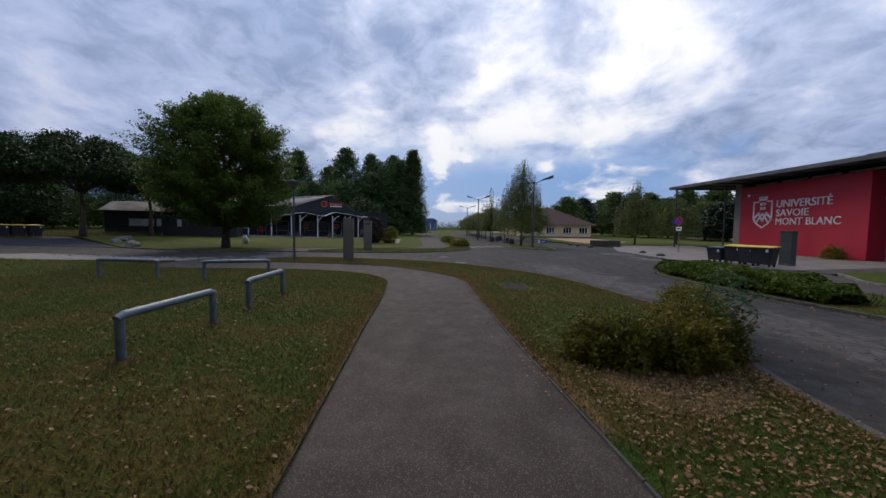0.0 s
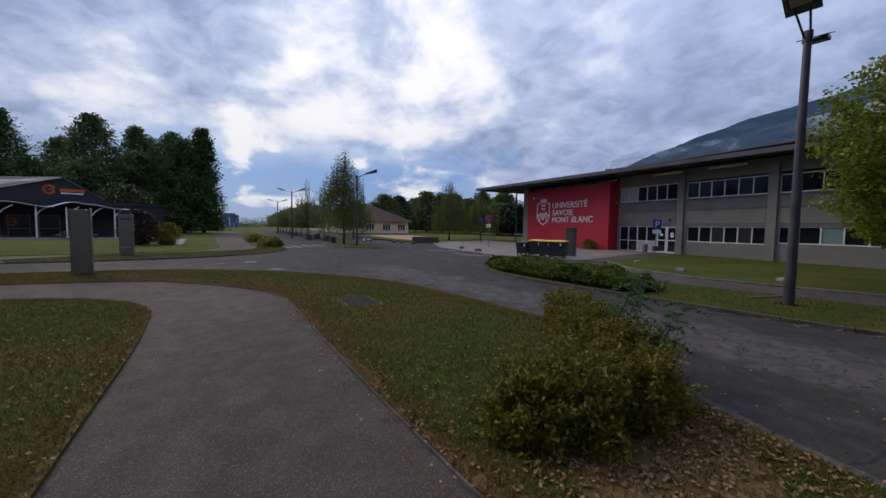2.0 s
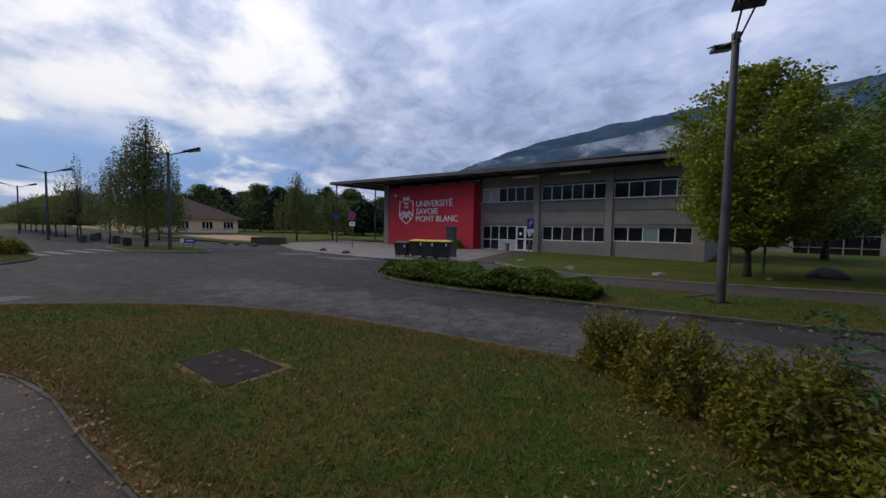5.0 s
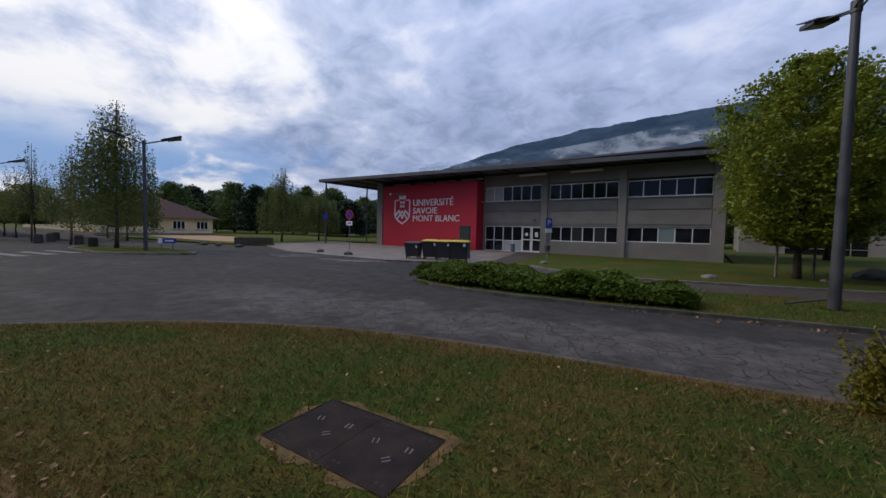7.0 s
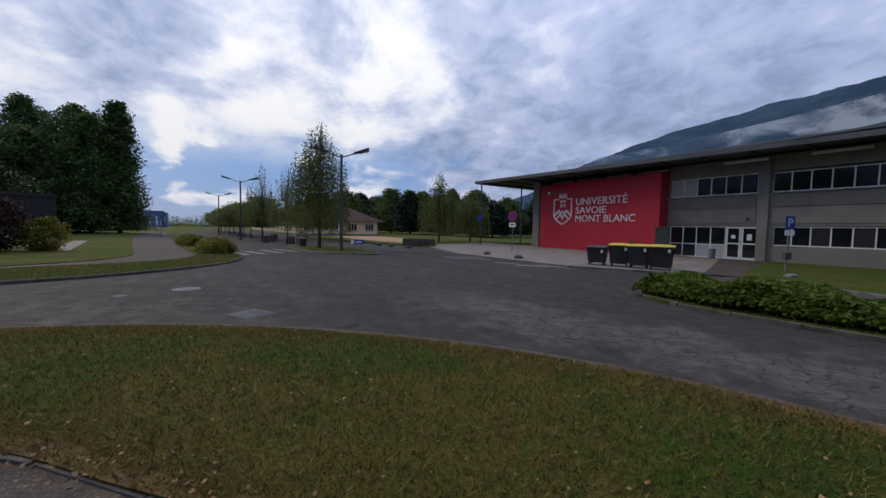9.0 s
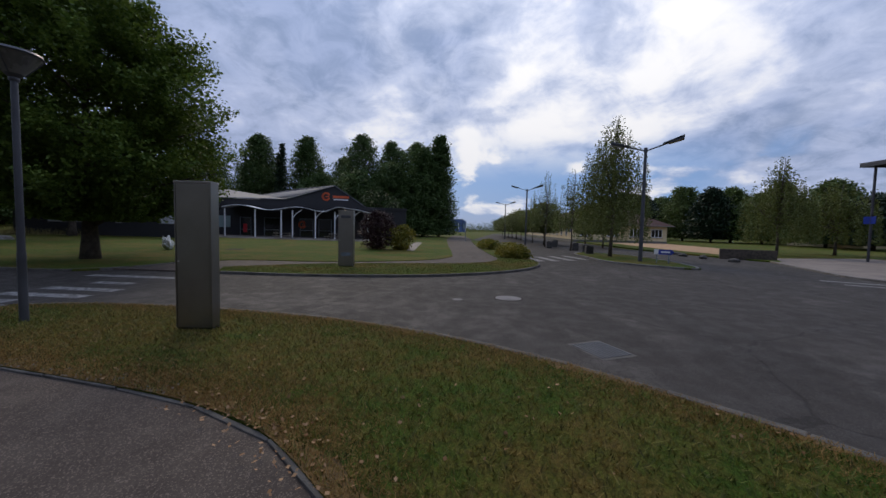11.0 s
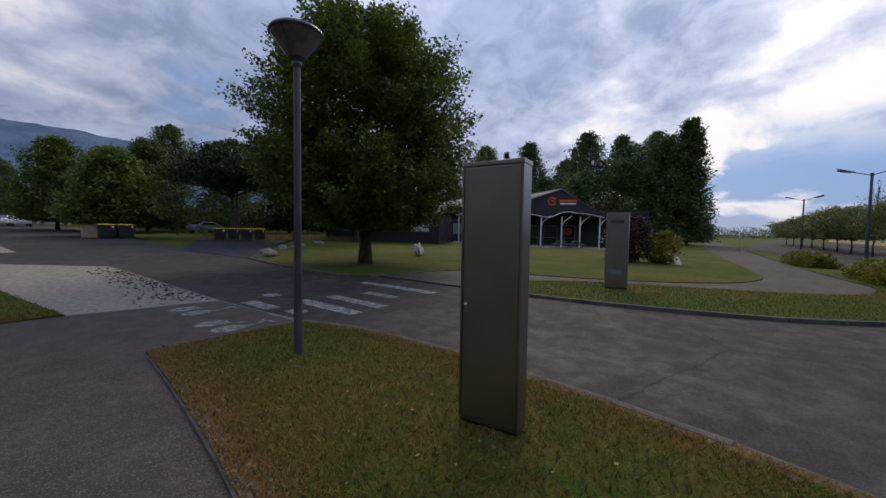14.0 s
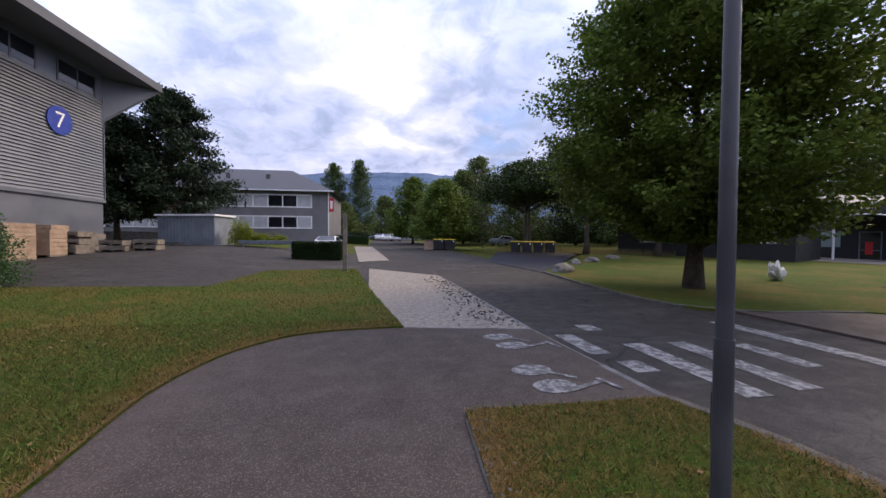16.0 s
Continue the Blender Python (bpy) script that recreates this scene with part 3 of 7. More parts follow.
L1 = spline([(60, 1.2), (12, 0.8), (7.3, 0.26), (3.57, -0.19), (-1, -0.74), (-2.3, -1.0), (-3.4, -1.65), (-4.3, -2.9), (-4.75, -4.6), (-4.7, -8), (-4.5, -10), (-4.8, -11.2), (-5.4, -11.95), (-7.3, -12.34)], 6) + \
    [(-6.3, -18), (-5.3, -24.4), (-1.4, -23.2), (-1.0, -18.4), (5.1, -18.3), (60, -17)]
L2 = spline([(60, 4.2), (14, 3.6), (7.1, 2.84), (5.4, 2.6), (3.3, 2.3), (-0.4, 1.85), (-3.1, 1.45), (-4.3, 0.85), (-5.0, 0.25), (-5.7, -0.36), (-6.25, -1.0), (-6.9, -1.9), (-7.25, -3), (-7.4, -4), (-7.7, -6.9), (-7.8, -8.83)], 5) + \
    spline([(-10.0, -8.86), (-10.35, -7.9), (-10.52, -6.5), (-10.5, -5), (-10.3, -3), (-9.85, -1.3), (-8.8, 0.8), (-7.5, 2.45), (-6.4, 3.5), (-4.1, 4.95), (-1.7, 5.7), (0.1, 6.05), (1.75, 6.35), (3.2, 6.0), (4.7, 5.35), (6.2, 5.2), (14, 5.0), (60, 4.6)], 5)
L3 = [(-14.5, -22.3), (-14.3, -19)] + spline([(-14.25, -15.8), (-14.7, -13.5), (-15.8, -12.85), (-18.2, -12.5), (-19.3, -11.3), (-19.8, -8), (-20.7, -5.7), (-22.5, -3.3), (-25, -2.35), (-28, -2.6), (-36, -3.7), (-49, -5.4), (-70, -8)], 4) + [(-90, -12), (-90, -40), (-60, -60), (-30, -60), (-24, -36)]
L4 = spline([(-15.4, -9.15), (-15.55, -6.5), (-15.85, -4.6), (-16.8, -1.85), (-18.4, 0.25), (-20, 1.5), (-21.8, 2.15), (-23.7, 2.3), (-26, 1.9), (-31, 1.2), (-57, -1.6)], 5) + \
    spline([(-57, -2.9), (-31, -0.5), (-27, 0.05), (-24.7, 0.35), (-21.9, -0.5), (-20.5, -3.1), (-19.6, -5.8), (-18.2, -8.1), (-16.6, -9.9)], 4)
L5 = spline([(-22.5, 9.45), (-23.3, 8.0), (-25.2, 6.4), (-28, 6.1), (-31.9, 6.0), (-34, 7.2), (-31.5, 9.6), (-28, 10.1), (-24.6, 10.0)], 4, True)
HEDGE_BED = spline([(60, 26), (8, 12.8), (6.4, 12.1), (4.26, 11.2), (0.7, 10.4), (-2.2, 9.8), (-5.3, 9.6), (-6.7, 9.9), (-7.6, 11.0), (-8.2, 12.6), (-7.4, 13.6)], 4) + [(-3, 13.55), (-0.4, 13.55), (4, 14.85), (8, 15.85), (60, 29.5)]
L6 = [(-7.6, 18.1), (-7.2, 18.0), (-4.2, 16.1), (-1.2, 15.8), (1.5, 16.7), (8, 18.8), (60, 35), (60, 90), (1.6, 90), (1.6, 28.7), (-9.6, 28.7)]
L7 = [(-36, 28), (-33, 20), (-29, 17.6), (-42, 14.5), (-80, 13.5), (-120, 14), (-120, 90), (-30, 90), (-30, 40)]
LAWNS = (("lawn", L1, "wide mown lawn with small fallen leaves"), ("verge", L2, "grass verge with dry brown edges between path and road"), ("lawn_west", L3, "mown lawn under the large maple"),
         ("verge_west", L4, "narrow grass strip with kerb along the road"), ("traffic_island", L5, "small kerbed grass island with birch"), ("hedge_bed", HEDGE_BED, "kerbed grass bed under the ivy hedge"),
         ("lawn_north", L6, "lawn before the concrete building"), ("lawn_far", L7, "open grass beyond the forecourt"))
for name, o, lab in LAWNS:
    patch(name, o, 0.03, 0.12, TURF_V if name == "verge" else TURF, lab, 2.0)
patch("sand_bed", [(-36, 18.3), (-44, 17.4), (-64, 18.0), (-66, 27), (-46, 26)], 0.036, 0.02, SAND, "orange sandy bed before the yellow house")
patch("terrace", [(-36.0, -33.6), (-36.4, -30.4), (-43.8, -13.5), (-47.5, -13.5), (-50, -17), (-41.5, -35)], 0.034, 0.02, PAVING, "pale paved terrace before the black pavilion")
patch("back_walk", [(-29.5, -6.2), (-29.3, -5.4), (-44, -7.6), (-44, -8.5)], 0.036, 0.02, GRAVEL, "thin pale gravel walk across the lawn")


def kerbs(name, line, top, width, label, length=1.0, mat=KERB):
    """Kerb stones end to end along a line."""
    e = tagged(new(name), label, "kerb", kind="structure")
    shape = None
    acc, out = 0.0, []
    seg = [(Vector((*a, 0)), Vector((*b, 0))) for a, b in zip(line, line[1:])]
    total = sum((b - a).length for a, b in seg)
    n = max(1, int(total / length))
    step = total / n

    def at(s):
        for a, b in seg:
            L = (b - a).length
            if s <= L:
                return a + (b - a) * (s / L if L else 0)
            s -= L
        return seg[-1][1]
    me = None
    for i in range(n):
        a, b = at(i * step), at((i + 1) * step)
        if me is None:
            me = bpy.data.meshes.new("kerb_stone")
            bm = bmesh.new()
            box(bm, -0.5, -width / 2, -0.12, 0.5, width / 2, 0.0, bevel=0.012)
            bm.to_mesh(me)
            bm.free()
            me.materials.append(mat)
        d = b - a
        c = (a + b) / 2
        ob = new("kerb_stone", me)
        ob.parent = e
        ob.matrix_basis = pose(c.x, c.y, g(c.x, c.y) + top + random.uniform(-0.006, 0.006), 0, math.degrees(-math.atan2(g(b.x, b.y) - g(a.x, a.y), d.length)), math.degrees(math.atan2(d.y, d.x)) + random.uniform(-0.6, 0.6)) @ Matrix.Diagonal((d.length - 0.012, 1, 1, 1))
    return e


kerbs("road_kerb", L2[76:-6], 0.036, 0.11, "weathered concrete kerb along the grass verge", mat=KERB_V)
kerbs("path_edging", L2[5:75], 0.020, 0.05, "thin mossy concrete edging along the footpath", 1.0, KERB_D)
kerbs("path_edging", [L2[75], (-9.2, -8.87), (-10.0, -8.86)], 0.02, 0.05, "thin mossy concrete edging at the footpath corner", 0.7, KERB_D)
kerbs("road_kerb", [(-10.02, -8.9), (-9.70, -11.93), (-9.5, -17), (-9.1, -21.4)], 0.0, 0.10, "flush concrete kerb beside gravel")
kerbs("road_kerb", [(-9.66, -11.95), (-7.34, -12.38)], 0.006, 0.06, "thin edging between path and gravel", 0.8)
kerbs("road_kerb", L3[:15], 0.036, 0.10, "raised dark concrete kerb of the maple lawn", mat=KERB_D)
kerbs("road_kerb", L4[:46], 0.036, 0.10, "raised dark concrete kerb curving round the verge", mat=KERB_D)
kerbs("road_kerb", L5 + L5[:1], 0.045, 0.13, "concrete kerb ring of the traffic island")
# The dark kerb colour here puts in the shadow edge below the hedge.
kerbs("road_kerb", HEDGE_BED[4:41], 0.032, 0.08, "concrete kerb along the hedge bed, shadow edge in its colour", mat=KERB_D)
kerbs("road_kerb", [(-28, 16.8), (-21.6, 14.6), (-12.9, 14.6), (-9.2, 16.6)], 0.03, 0.13, "low concrete kerb of the forecourt")
kerbs("road_kerb", [(-7.2, 18.0), (-4.2, 16.05), (-1.2, 15.75), (1.5, 16.62), (8, 18.7), (20, 22.5)], 0.06, 0.14, "pale kerb along the service path")

# strip of dry soil beside the edges of the verge and of the lawn
rng = np.random.default_rng(5)


def band(line, w0, w1, side, label):
    """A ragged strip of dry soil beside a line."""
    pts = []
    for a, b in zip(line, line[1:]):
        a, b = Vector(a), Vector(b)
        n = max(1, int((b - a).length / 0.10))
        pts += [a.lerp(b, i / n) for i in range(n)]
    bm = bmesh.new()
    prev = None
    for i, p in enumerate(pts):
        d = pts[min(i + 3, len(pts) - 1)] - pts[max(i - 3, 0)]
        d = d.normalized() if d.length else Vector((1, 0))
        nrm = Vector((-d.y, d.x)) * side
        w = max(0.01, w0 + (w1 - w0) * (0.5 + 0.5 * noise.noise((p.x * 0.8, p.y * 0.8, 0.3)) + 0.5 * noise.noise((p.x * 4.5, p.y * 4.5, 0.3))))
        q = p + nrm * w
        cur = [bm.verts.new((p.x, p.y, g(p.x, p.y) + 0.034)), bm.verts.new((q.x, q.y, g(q.x, q.y) + 0.032))]
        if prev:
            bm.faces.new((prev[0], cur[0], cur[1], prev[1]) if side > 0 else (prev[1], cur[1], cur[0], prev[0]))
        prev = cur
    return tagged(part("dry_edge", bm, DRY), label, "ground", kind="structure")


band(L2[80:-12], 0.02, 0.24, -1, "strip of dry brown grass along the kerb")
band(L2[12:76], 0.02, 0.26, -1, "strip of dry brown grass along the footpath")
band(L1[6:78], 0.02, 0.12, 1, "thin dry edge of the lawn beside the path")

patch("bare_soil", [(1.5, 6.1), (2.3, 5.6), (2.75, 5.25), (3.25, 4.8), (3.7, 4.35), (4.2, 3.95), (4.5, 3.5), (5.2, 3.15), (5.9, 3.3), (6.1, 3.9), (5.7, 4.6), (4.7, 5.15), (3.2, 5.85), (1.9, 6.25)], 0.034, 0.01, DRY, "bare brown soil and litter under the shrub")

# road paint
def paint(name, quads, label, z=-0.042):
    e = tagged(new(name), label, "marking", kind="structure")
    for q in quads:
        bm = bmesh.new()
        bm.faces.new([bm.verts.new((x, y, g(x, y) + z)) for x, y in q])
        part("stripe", bm, ROADPAINT, e)
    return e


def quad(cx, cy, lx, ly, a=0.0):
    c, s = math.cos(radians(a)), math.sin(radians(a))
    return [(cx + c * x - s * y, cy + s * x + c * y) for x, y in ((-lx / 2, -ly / 2), (lx / 2, -ly / 2), (lx / 2, ly / 2), (-lx / 2, ly / 2))]


paint("zebra_crossing", [quad(-10.23, -11.08, 0.34, 1.15, 3), quad(-11.13, -9.92, 0.36, 2.1, 2), quad(-11.93, -9.97, 0.36, 2.0, 2), quad(-12.88, -10.17, 0.32, 1.1, 2), quad(-14.03, -10.82, 0.36, 2.95, 2), quad(-10.95, -12.1, 0.35, 0.45, 2), quad(-10.45, -9.95, 0.35, 0.45, 3)], "faded white zebra crossing stripes on asphalt")
paint("zebra_crossing", [quad(-26.6, 3.2, 3.2, 0.5, 14), quad(-27.4, 4.2, 3.2, 0.5, 14), quad(-28.2, 5.2, 3.2, 0.5, 14), quad(-25.8, 2.4, 2.4, 0.45, 14)], "white zebra stripes across the far street")
paint("parking_marks", [quad(-19.3, 13.3, 2.2, 0.35, 62), quad(-18.2, 13.2, 2.2, 0.35, 62), quad(-14.1, 13.7, 2.0, 0.4, 75), quad(-13.4, 13.9, 1.5, 0.3, 75), quad(-15.4, 13.3, 1.6, 0.3, 20), quad(-12.6, 14.1, 0.8, 0.15, 10)], "worn white parking marks before the forecourt")
paint("lane_mark", [quad(7.7, 8.6, 2.6, 0.13, 8)], "single white lane line on the road")


def bike_mark(cx, cy, a):
    e = tagged(new("bicycle_marking"), "worn white bicycle symbol painted on the footpath", "marking", kind="structure")

    level = [0.005]

    def flat(name, pts):
        level[0] += 0.0015
        c, s = math.cos(radians(a)), math.sin(radians(a))
        bm = bmesh.new()
        bm.faces.new([bm.verts.new((cx + c * x - s * y, cy + s * x + c * y, level[0])) for x, y in pts])
        part(name, bm, ROADPAINT, e)
    for k in (-0.27, 0.27):
        flat("wheel", [(k + 0.19 * math.cos(6.283 * i / 16), 0.27 * math.sin(6.283 * i / 16) + 0.0) for i in range(16)])
    flat("bar", [(-0.42, -0.03), (0.1, 0.42), (0.16, 0.38), (-0.36, -0.06)])
    flat("bar", [(0.42, -0.03), (0.25, 0.62), (0.32, 0.64), (0.49, 0.0)])
    flat("bar", [(0.2, 0.60), (0.55, 0.66), (0.55, 0.72), (0.2, 0.66)])


bike_mark(-8.92, -9.6, 98)
bike_mark(-8.95, -11.22, 98)

# covers in the ground
bm = bmesh.new()
ring = []
for i in range(72):
    a = 6.28319 * i / 72
    c, s = math.cos(a), math.sin(a)
    k = 1 / max(abs(c) / 0.62, abs(s) / 0.38)
    k = k * 0.94 + 0.03 + 0.14 * noise.noise((c * 2.2, s * 2.2, 0.7)) + 0.07 * noise.noise((c * 9, s * 9, 0.2))
    ring.append(bm.verts.new((k * c, k * s, 0)))
bm.faces.new(ring)
soil = tagged(part("bare_soil", bm, DRY), "ring of bare dry soil round the utility cover", "ground", kind="structure")
soil.matrix_basis = pose(-1.70, 3.125, 0.0345, 0, 0, 5)
cover = thing("utility_cover", -1.70, 3.125, 0.03, 5, "dark rusty steel utility cover in the verge", "cover")
part("frame", boxes((-0.58, -0.34, -0.05, 0.58, -0.325, 0.010), (-0.58, 0.325, -0.05, 0.58, 0.34, 0.010), (-0.58, -0.325, -0.05, -0.565, 0.325, 0.010), (0.565, -0.325, -0.05, 0.58, 0.325, 0.010)), COVER, cover)
for x0, x1 in ((-0.563, -0.002), (0.002, 0.563)):
    plate = part("plate", boxes((x0, -0.323, -0.05, x1, 0.323, 0.008), bevel=0.004), COVER, cover)
    xm = (x0 + x1) / 2
    for px_, py_ in ((-0.20, 0.26), (0.18, 0.27), (-0.17, -0.26), (0.20, -0.27)):
        for k in (-0.022, 0.022):
            part("lift_hole", cyls(((xm + px_ + k, py_, 0.0079), (xm + px_ + k, py_, 0.0092), 0.013), seg=10), RUBBER, plate)
    for px_, py_, tilt in ((-0.12, 0.06, 25), (0.08, -0.07, -40), (0.15, 0.09, 10)):
        bm = bmesh.new()
        for k in (-0.018, 0.018):
            box(bm, k - 0.006, -0.03, 0.008, k + 0.006, 0.03, 0.0105)
        bmesh.ops.transform(bm, matrix=pose(xm + px_, py_, 0, 0, 0, tilt), verts=bm.verts[:])
        part("cast_mark", bm, KERB, plate)
man = thing("manhole_cover", -13.3, 0.34, -0.05, 0, "round pale concrete manhole cover in asphalt", "cover")
part("lid", lathe(bmesh.new(), [(0.32, -0.03), (0.32, 0.006), (0.30, 0.008)], 28), KERB, man)
part("ring", lathe(bmesh.new(), [(0.36, -0.03), (0.36, 0.004), (0.325, 0.004)], 28), COVER, man)
dr = thing("road_drain", -9.66, 1.45, -0.05, 28, "square grey iron road drain grate", "drain")
part("frame", boxes((-0.36, -0.30, -0.02, 0.36, 0.30, 0.004)), KERB_D, dr)
for i in range(9):
    part("bar", boxes((-0.30, -0.25 + i * 0.06, 0.004, 0.30, -0.215 + i * 0.06, 0.012)), STEEL_D, dr)
cap_ = thing("valve_cap", -12.86, -0.87, -0.05, 0, "small round iron valve cap in asphalt", "cover")
part("lid", lathe(bmesh.new(), [(0.12, -0.02), (0.12, 0.005), (0.1, 0.008)], 16), KERB, cap_)


# ---- concrete building with the red wall ----
def window_band(parent, x0, x1, z0, z1, y, n, shades=(), name="window", fr=0.06, rail=None, low=None):
    """A row of n panes in white frames, set in a wall that faces -y."""
    w = tagged(new(name), "")
    w.parent = parent
    bm = bmesh.new()
    box(bm, x0, y - 0.05, z0, x1, y + 0.03, z0 + fr)
    box(bm, x0, y - 0.05, z1 - fr, x1, y + 0.03, z1)
    for i in range(n + 1):
        x = x0 + (x1 - x0) * i / n
        box(bm, max(x0, x - fr / 2), y - 0.047, z0 + fr, min(x1, x + fr / 2), y + 0.028, z1 - fr)
    if rail:
        box(bm, x0, y - 0.044, rail, x1, y + 0.026, rail + fr)
    part("window_frame", bm, WHITE, w)
    for i in range(n):
        a, b = x0 + (x1 - x0) * i / n + fr / 2, x0 + (x1 - x0) * (i + 1) / n - fr / 2
        if rail:
            part("pane", boxes((a, y - 0.005, rail + fr, b, y + 0.005, z1 - fr)), GLASS, w)
            part("panel", boxes((a, y - 0.005, z0 + fr, b, y + 0.005, rail)), low[i % len(low)] if low else GLASS, w)
        else:
            part("pane", boxes((a, y - 0.005, z0 + fr, b, y + 0.005, z1 - fr)), shades.get(i, GLASS) if shades else GLASS, w)
    return w


FY = 28.8
uni = thing("university_building", 0, 0, 0, 0, "two-storey grey concrete building with flat overhanging roof", "building")
holes_up = [(-15.25, -10.35, 4.12, 5.35), (-9.65, -4.82, 4.12, 5.28), (-4.25, 0.42, 4.12, 5.24)]
holes_lo = [(-15.2, -10.2, 0.0, 2.07), (-9.5, -4.76, 0.98, 2.07), (-4.2, 0.42, 1.1, 2.12)]
bm = bmesh.new()
box(bm, -15.4, FY, 5.38, 1.05, FY + 0.3, 6.30)
box(bm, -15.4, FY, 2.14, 1.05, FY + 0.3, 4.10)
for x0, x1 in ((-15.4, -15.26), (-10.33, -9.67), (-4.8, -4.27), (0.44, 1.05)):
    box(bm, x0, FY, 4.10, x1, FY + 0.3, 5.38)
for x0, x1 in ((-15.4, -15.22), (-10.18, -9.52), (-4.74, -4.22), (0.44, 1.05)):
    box(bm, x0, FY, -0.1, x1, FY + 0.3, 2.14)
box(bm, -9.52, FY, -0.1, -4.74, FY + 0.3, 0.96)
box(bm, -4.22, FY, -0.1, 0.44, FY + 0.3, 1.08)
part("wall", bm, CONCRETE, uni)
part("wall_end", boxes((0.75, FY + 0.3, -0.1, 1.05, 42, 6.3), (-26.9, 41.7, -0.1, 0.75, 42, 6.3), (-27.6, 29.2, -0.1, -27.3, 41.7, 6.3)), CONCRETE, uni)
part("interior", boxes((-15.4, FY + 1.6, -0.1, 0.7, FY + 1.75, 6.3), (-15.4, FY + 0.3, 2.55, 0.7, FY + 1.6, 3.1)), CONCRETE_D, uni)
for x0, x1 in ((-15.22, -10.36), (-9.6, -4.85), (-4.2, 0.4)):
    part("spandrel", boxes((x0, FY - 0.045, 3.28, x1, FY, 4.02), bevel=0.01), CONCRETE_D, uni)
    part("spandrel", boxes((x0, FY - 0.045, 2.30, x1, FY, 3.20), bevel=0.01), CONCRETE, uni)
    part("window_sill", boxes((x0, FY - 0.10, 4.03, x1, FY + 0.02, 4.10)), KERB, uni)
for x in (-10.25, -4.78):
    part("pilaster", boxes((x, FY - 0.16, -0.1, x + 0.50, FY - 0.002, 6.05), bevel=0.015), CONCRETE, uni)
part("pilaster", boxes((0.45, FY - 0.16, -0.1, 1.1, FY - 0.002, 6.05), bevel=0.015), CONCRETE, uni)
window_band(uni, -15.25, -10.35, 4.12, 5.35, FY + 0.12, 6, {0: BLIND, 1: BLIND})
window_band(uni, -9.65, -4.82, 4.12, 5.28, FY + 0.12, 6, {})
window_band(uni, -4.25, 0.42, 4.12, 5.24, FY + 0.12, 5, {})
window_band(uni, -9.5, -4.76, 0.98, 2.10, FY + 0.12, 6, {1: GLASS, 2: BLACK, 4: BLACK})
window_band(uni, -4.2, 0.42, 1.1, 2.12, FY + 0.12, 5, {2: GLASS_P})
window_band(uni, -15.2, -11.86, 0.02, 2.10, FY + 0.12, 4, {}, rail=0.88, low=[GLASS, GLASS, BLIND, BLIND])
part("yellow_column", boxes((-14.15, FY + 0.5, 0, -13.8, FY + 0.8, 5.4)), YELLOW, uni)
door = tagged(new("glass_door"), "white framed glass double door with paper notices")
door.parent = uni
bm = bmesh.new()
for a, b in ((-11.82, -11.05), (-11.02, -10.2)):
    box(bm, a, FY + 0.05, 0.02, a + 0.09, FY + 0.13, 2.08)
    box(bm, b - 0.09, FY + 0.05, 0.02, b, FY + 0.13, 2.08)
    box(bm, a + 0.09, FY + 0.055, 1.98, b - 0.09, FY + 0.125, 2.08)
    box(bm, a + 0.09, FY + 0.055, 0.02, b - 0.09, FY + 0.125, 0.16)
    box(bm, a + 0.09, FY + 0.055, 0.98, b - 0.09, FY + 0.125, 1.06)
part("door_frame", bm, WHITE, door)
for a, b in ((-11.73, -11.14), (-10.93, -10.29)):
    part("pane", boxes((a, FY + 0.085, 0.16, b, FY + 0.095, 0.98)), GLASS, door)
    part("pane", boxes((a, FY + 0.085, 1.06, b, FY + 0.095, 1.98)), GLASS, door)
part("notice", boxes((-10.75, FY + 0.075, 1.25, -10.5, FY + 0.083, 1.62)), WHITE, door)
part("notice", cyls(((-11.45, FY + 0.075, 1.45), (-11.45, FY + 0.083, 1.45), 0.13), seg=20), WHITE, door)
part("handle", cyls(((-11.08, FY + 0.02, 0.9), (-11.08, FY + 0.02, 1.25), 0.015)), STEEL_D, door)
lampw = part("wall_lamp", cyls(((-10.75, FY - 0.12, 2.48), (-10.75, FY - 0.12, 2.68), 0.09, 0.06), ((-10.75, FY - 0.12, 2.6), (-10.75, FY, 2.6), 0.02)), STEEL_D, uni)
binw = thing("litter_bin", -12.3, 28.2, 0.03, 0, "small grey metal litter bin beside the door", "bin")
part("body", lathe(bmesh.new(), [(0.17, 0.0), (0.19, 0.6), (0.17, 0.62)]), GALV, binw)
part("rim", lathe(bmesh.new(), [(0.20, 0.56), (0.20, 0.60)]), STEEL_D, binw)

red = tagged(new("red_sign_wall"), "crimson panel wall with white lettering and shield")
red.parent = uni
part("panel", boxes((-26.40, 27.68, 0.0, -15.42, 28.0, 5.87), (-15.72, 28.0, 0.0, -15.42, 30.4, 5.87), bevel=0.02), RED, red)
part("cap", boxes((-26.42, 27.66, 5.87, -15.40, 28.02, 5.91)), STEEL_D, red)
part("shadow_gap", boxes((-26.95, 28.4, 0.0, -26.40, 28.6, 5.9)), BLACK, red)
part("pillar", boxes((-27.75, 28.1, -0.1, -26.95, 29.2, 6.35), bevel=0.03), CONCRETE, red)
for txt, x0, x1, z0, z1 in (("UNIVERSITÉ", -22.40, -17.80, 3.86, 4.62), ("SAVOIE", -22.40, -19.55, 3.13, 3.70), ("MONT BLANC", -22.40, -17.15, 2.42, 2.99)):
    lettering(txt, x1 - x0, z1 - z0, 0.05, WHITE, red, "lettering", x0, 27.68, z0, "raised white capital letters")


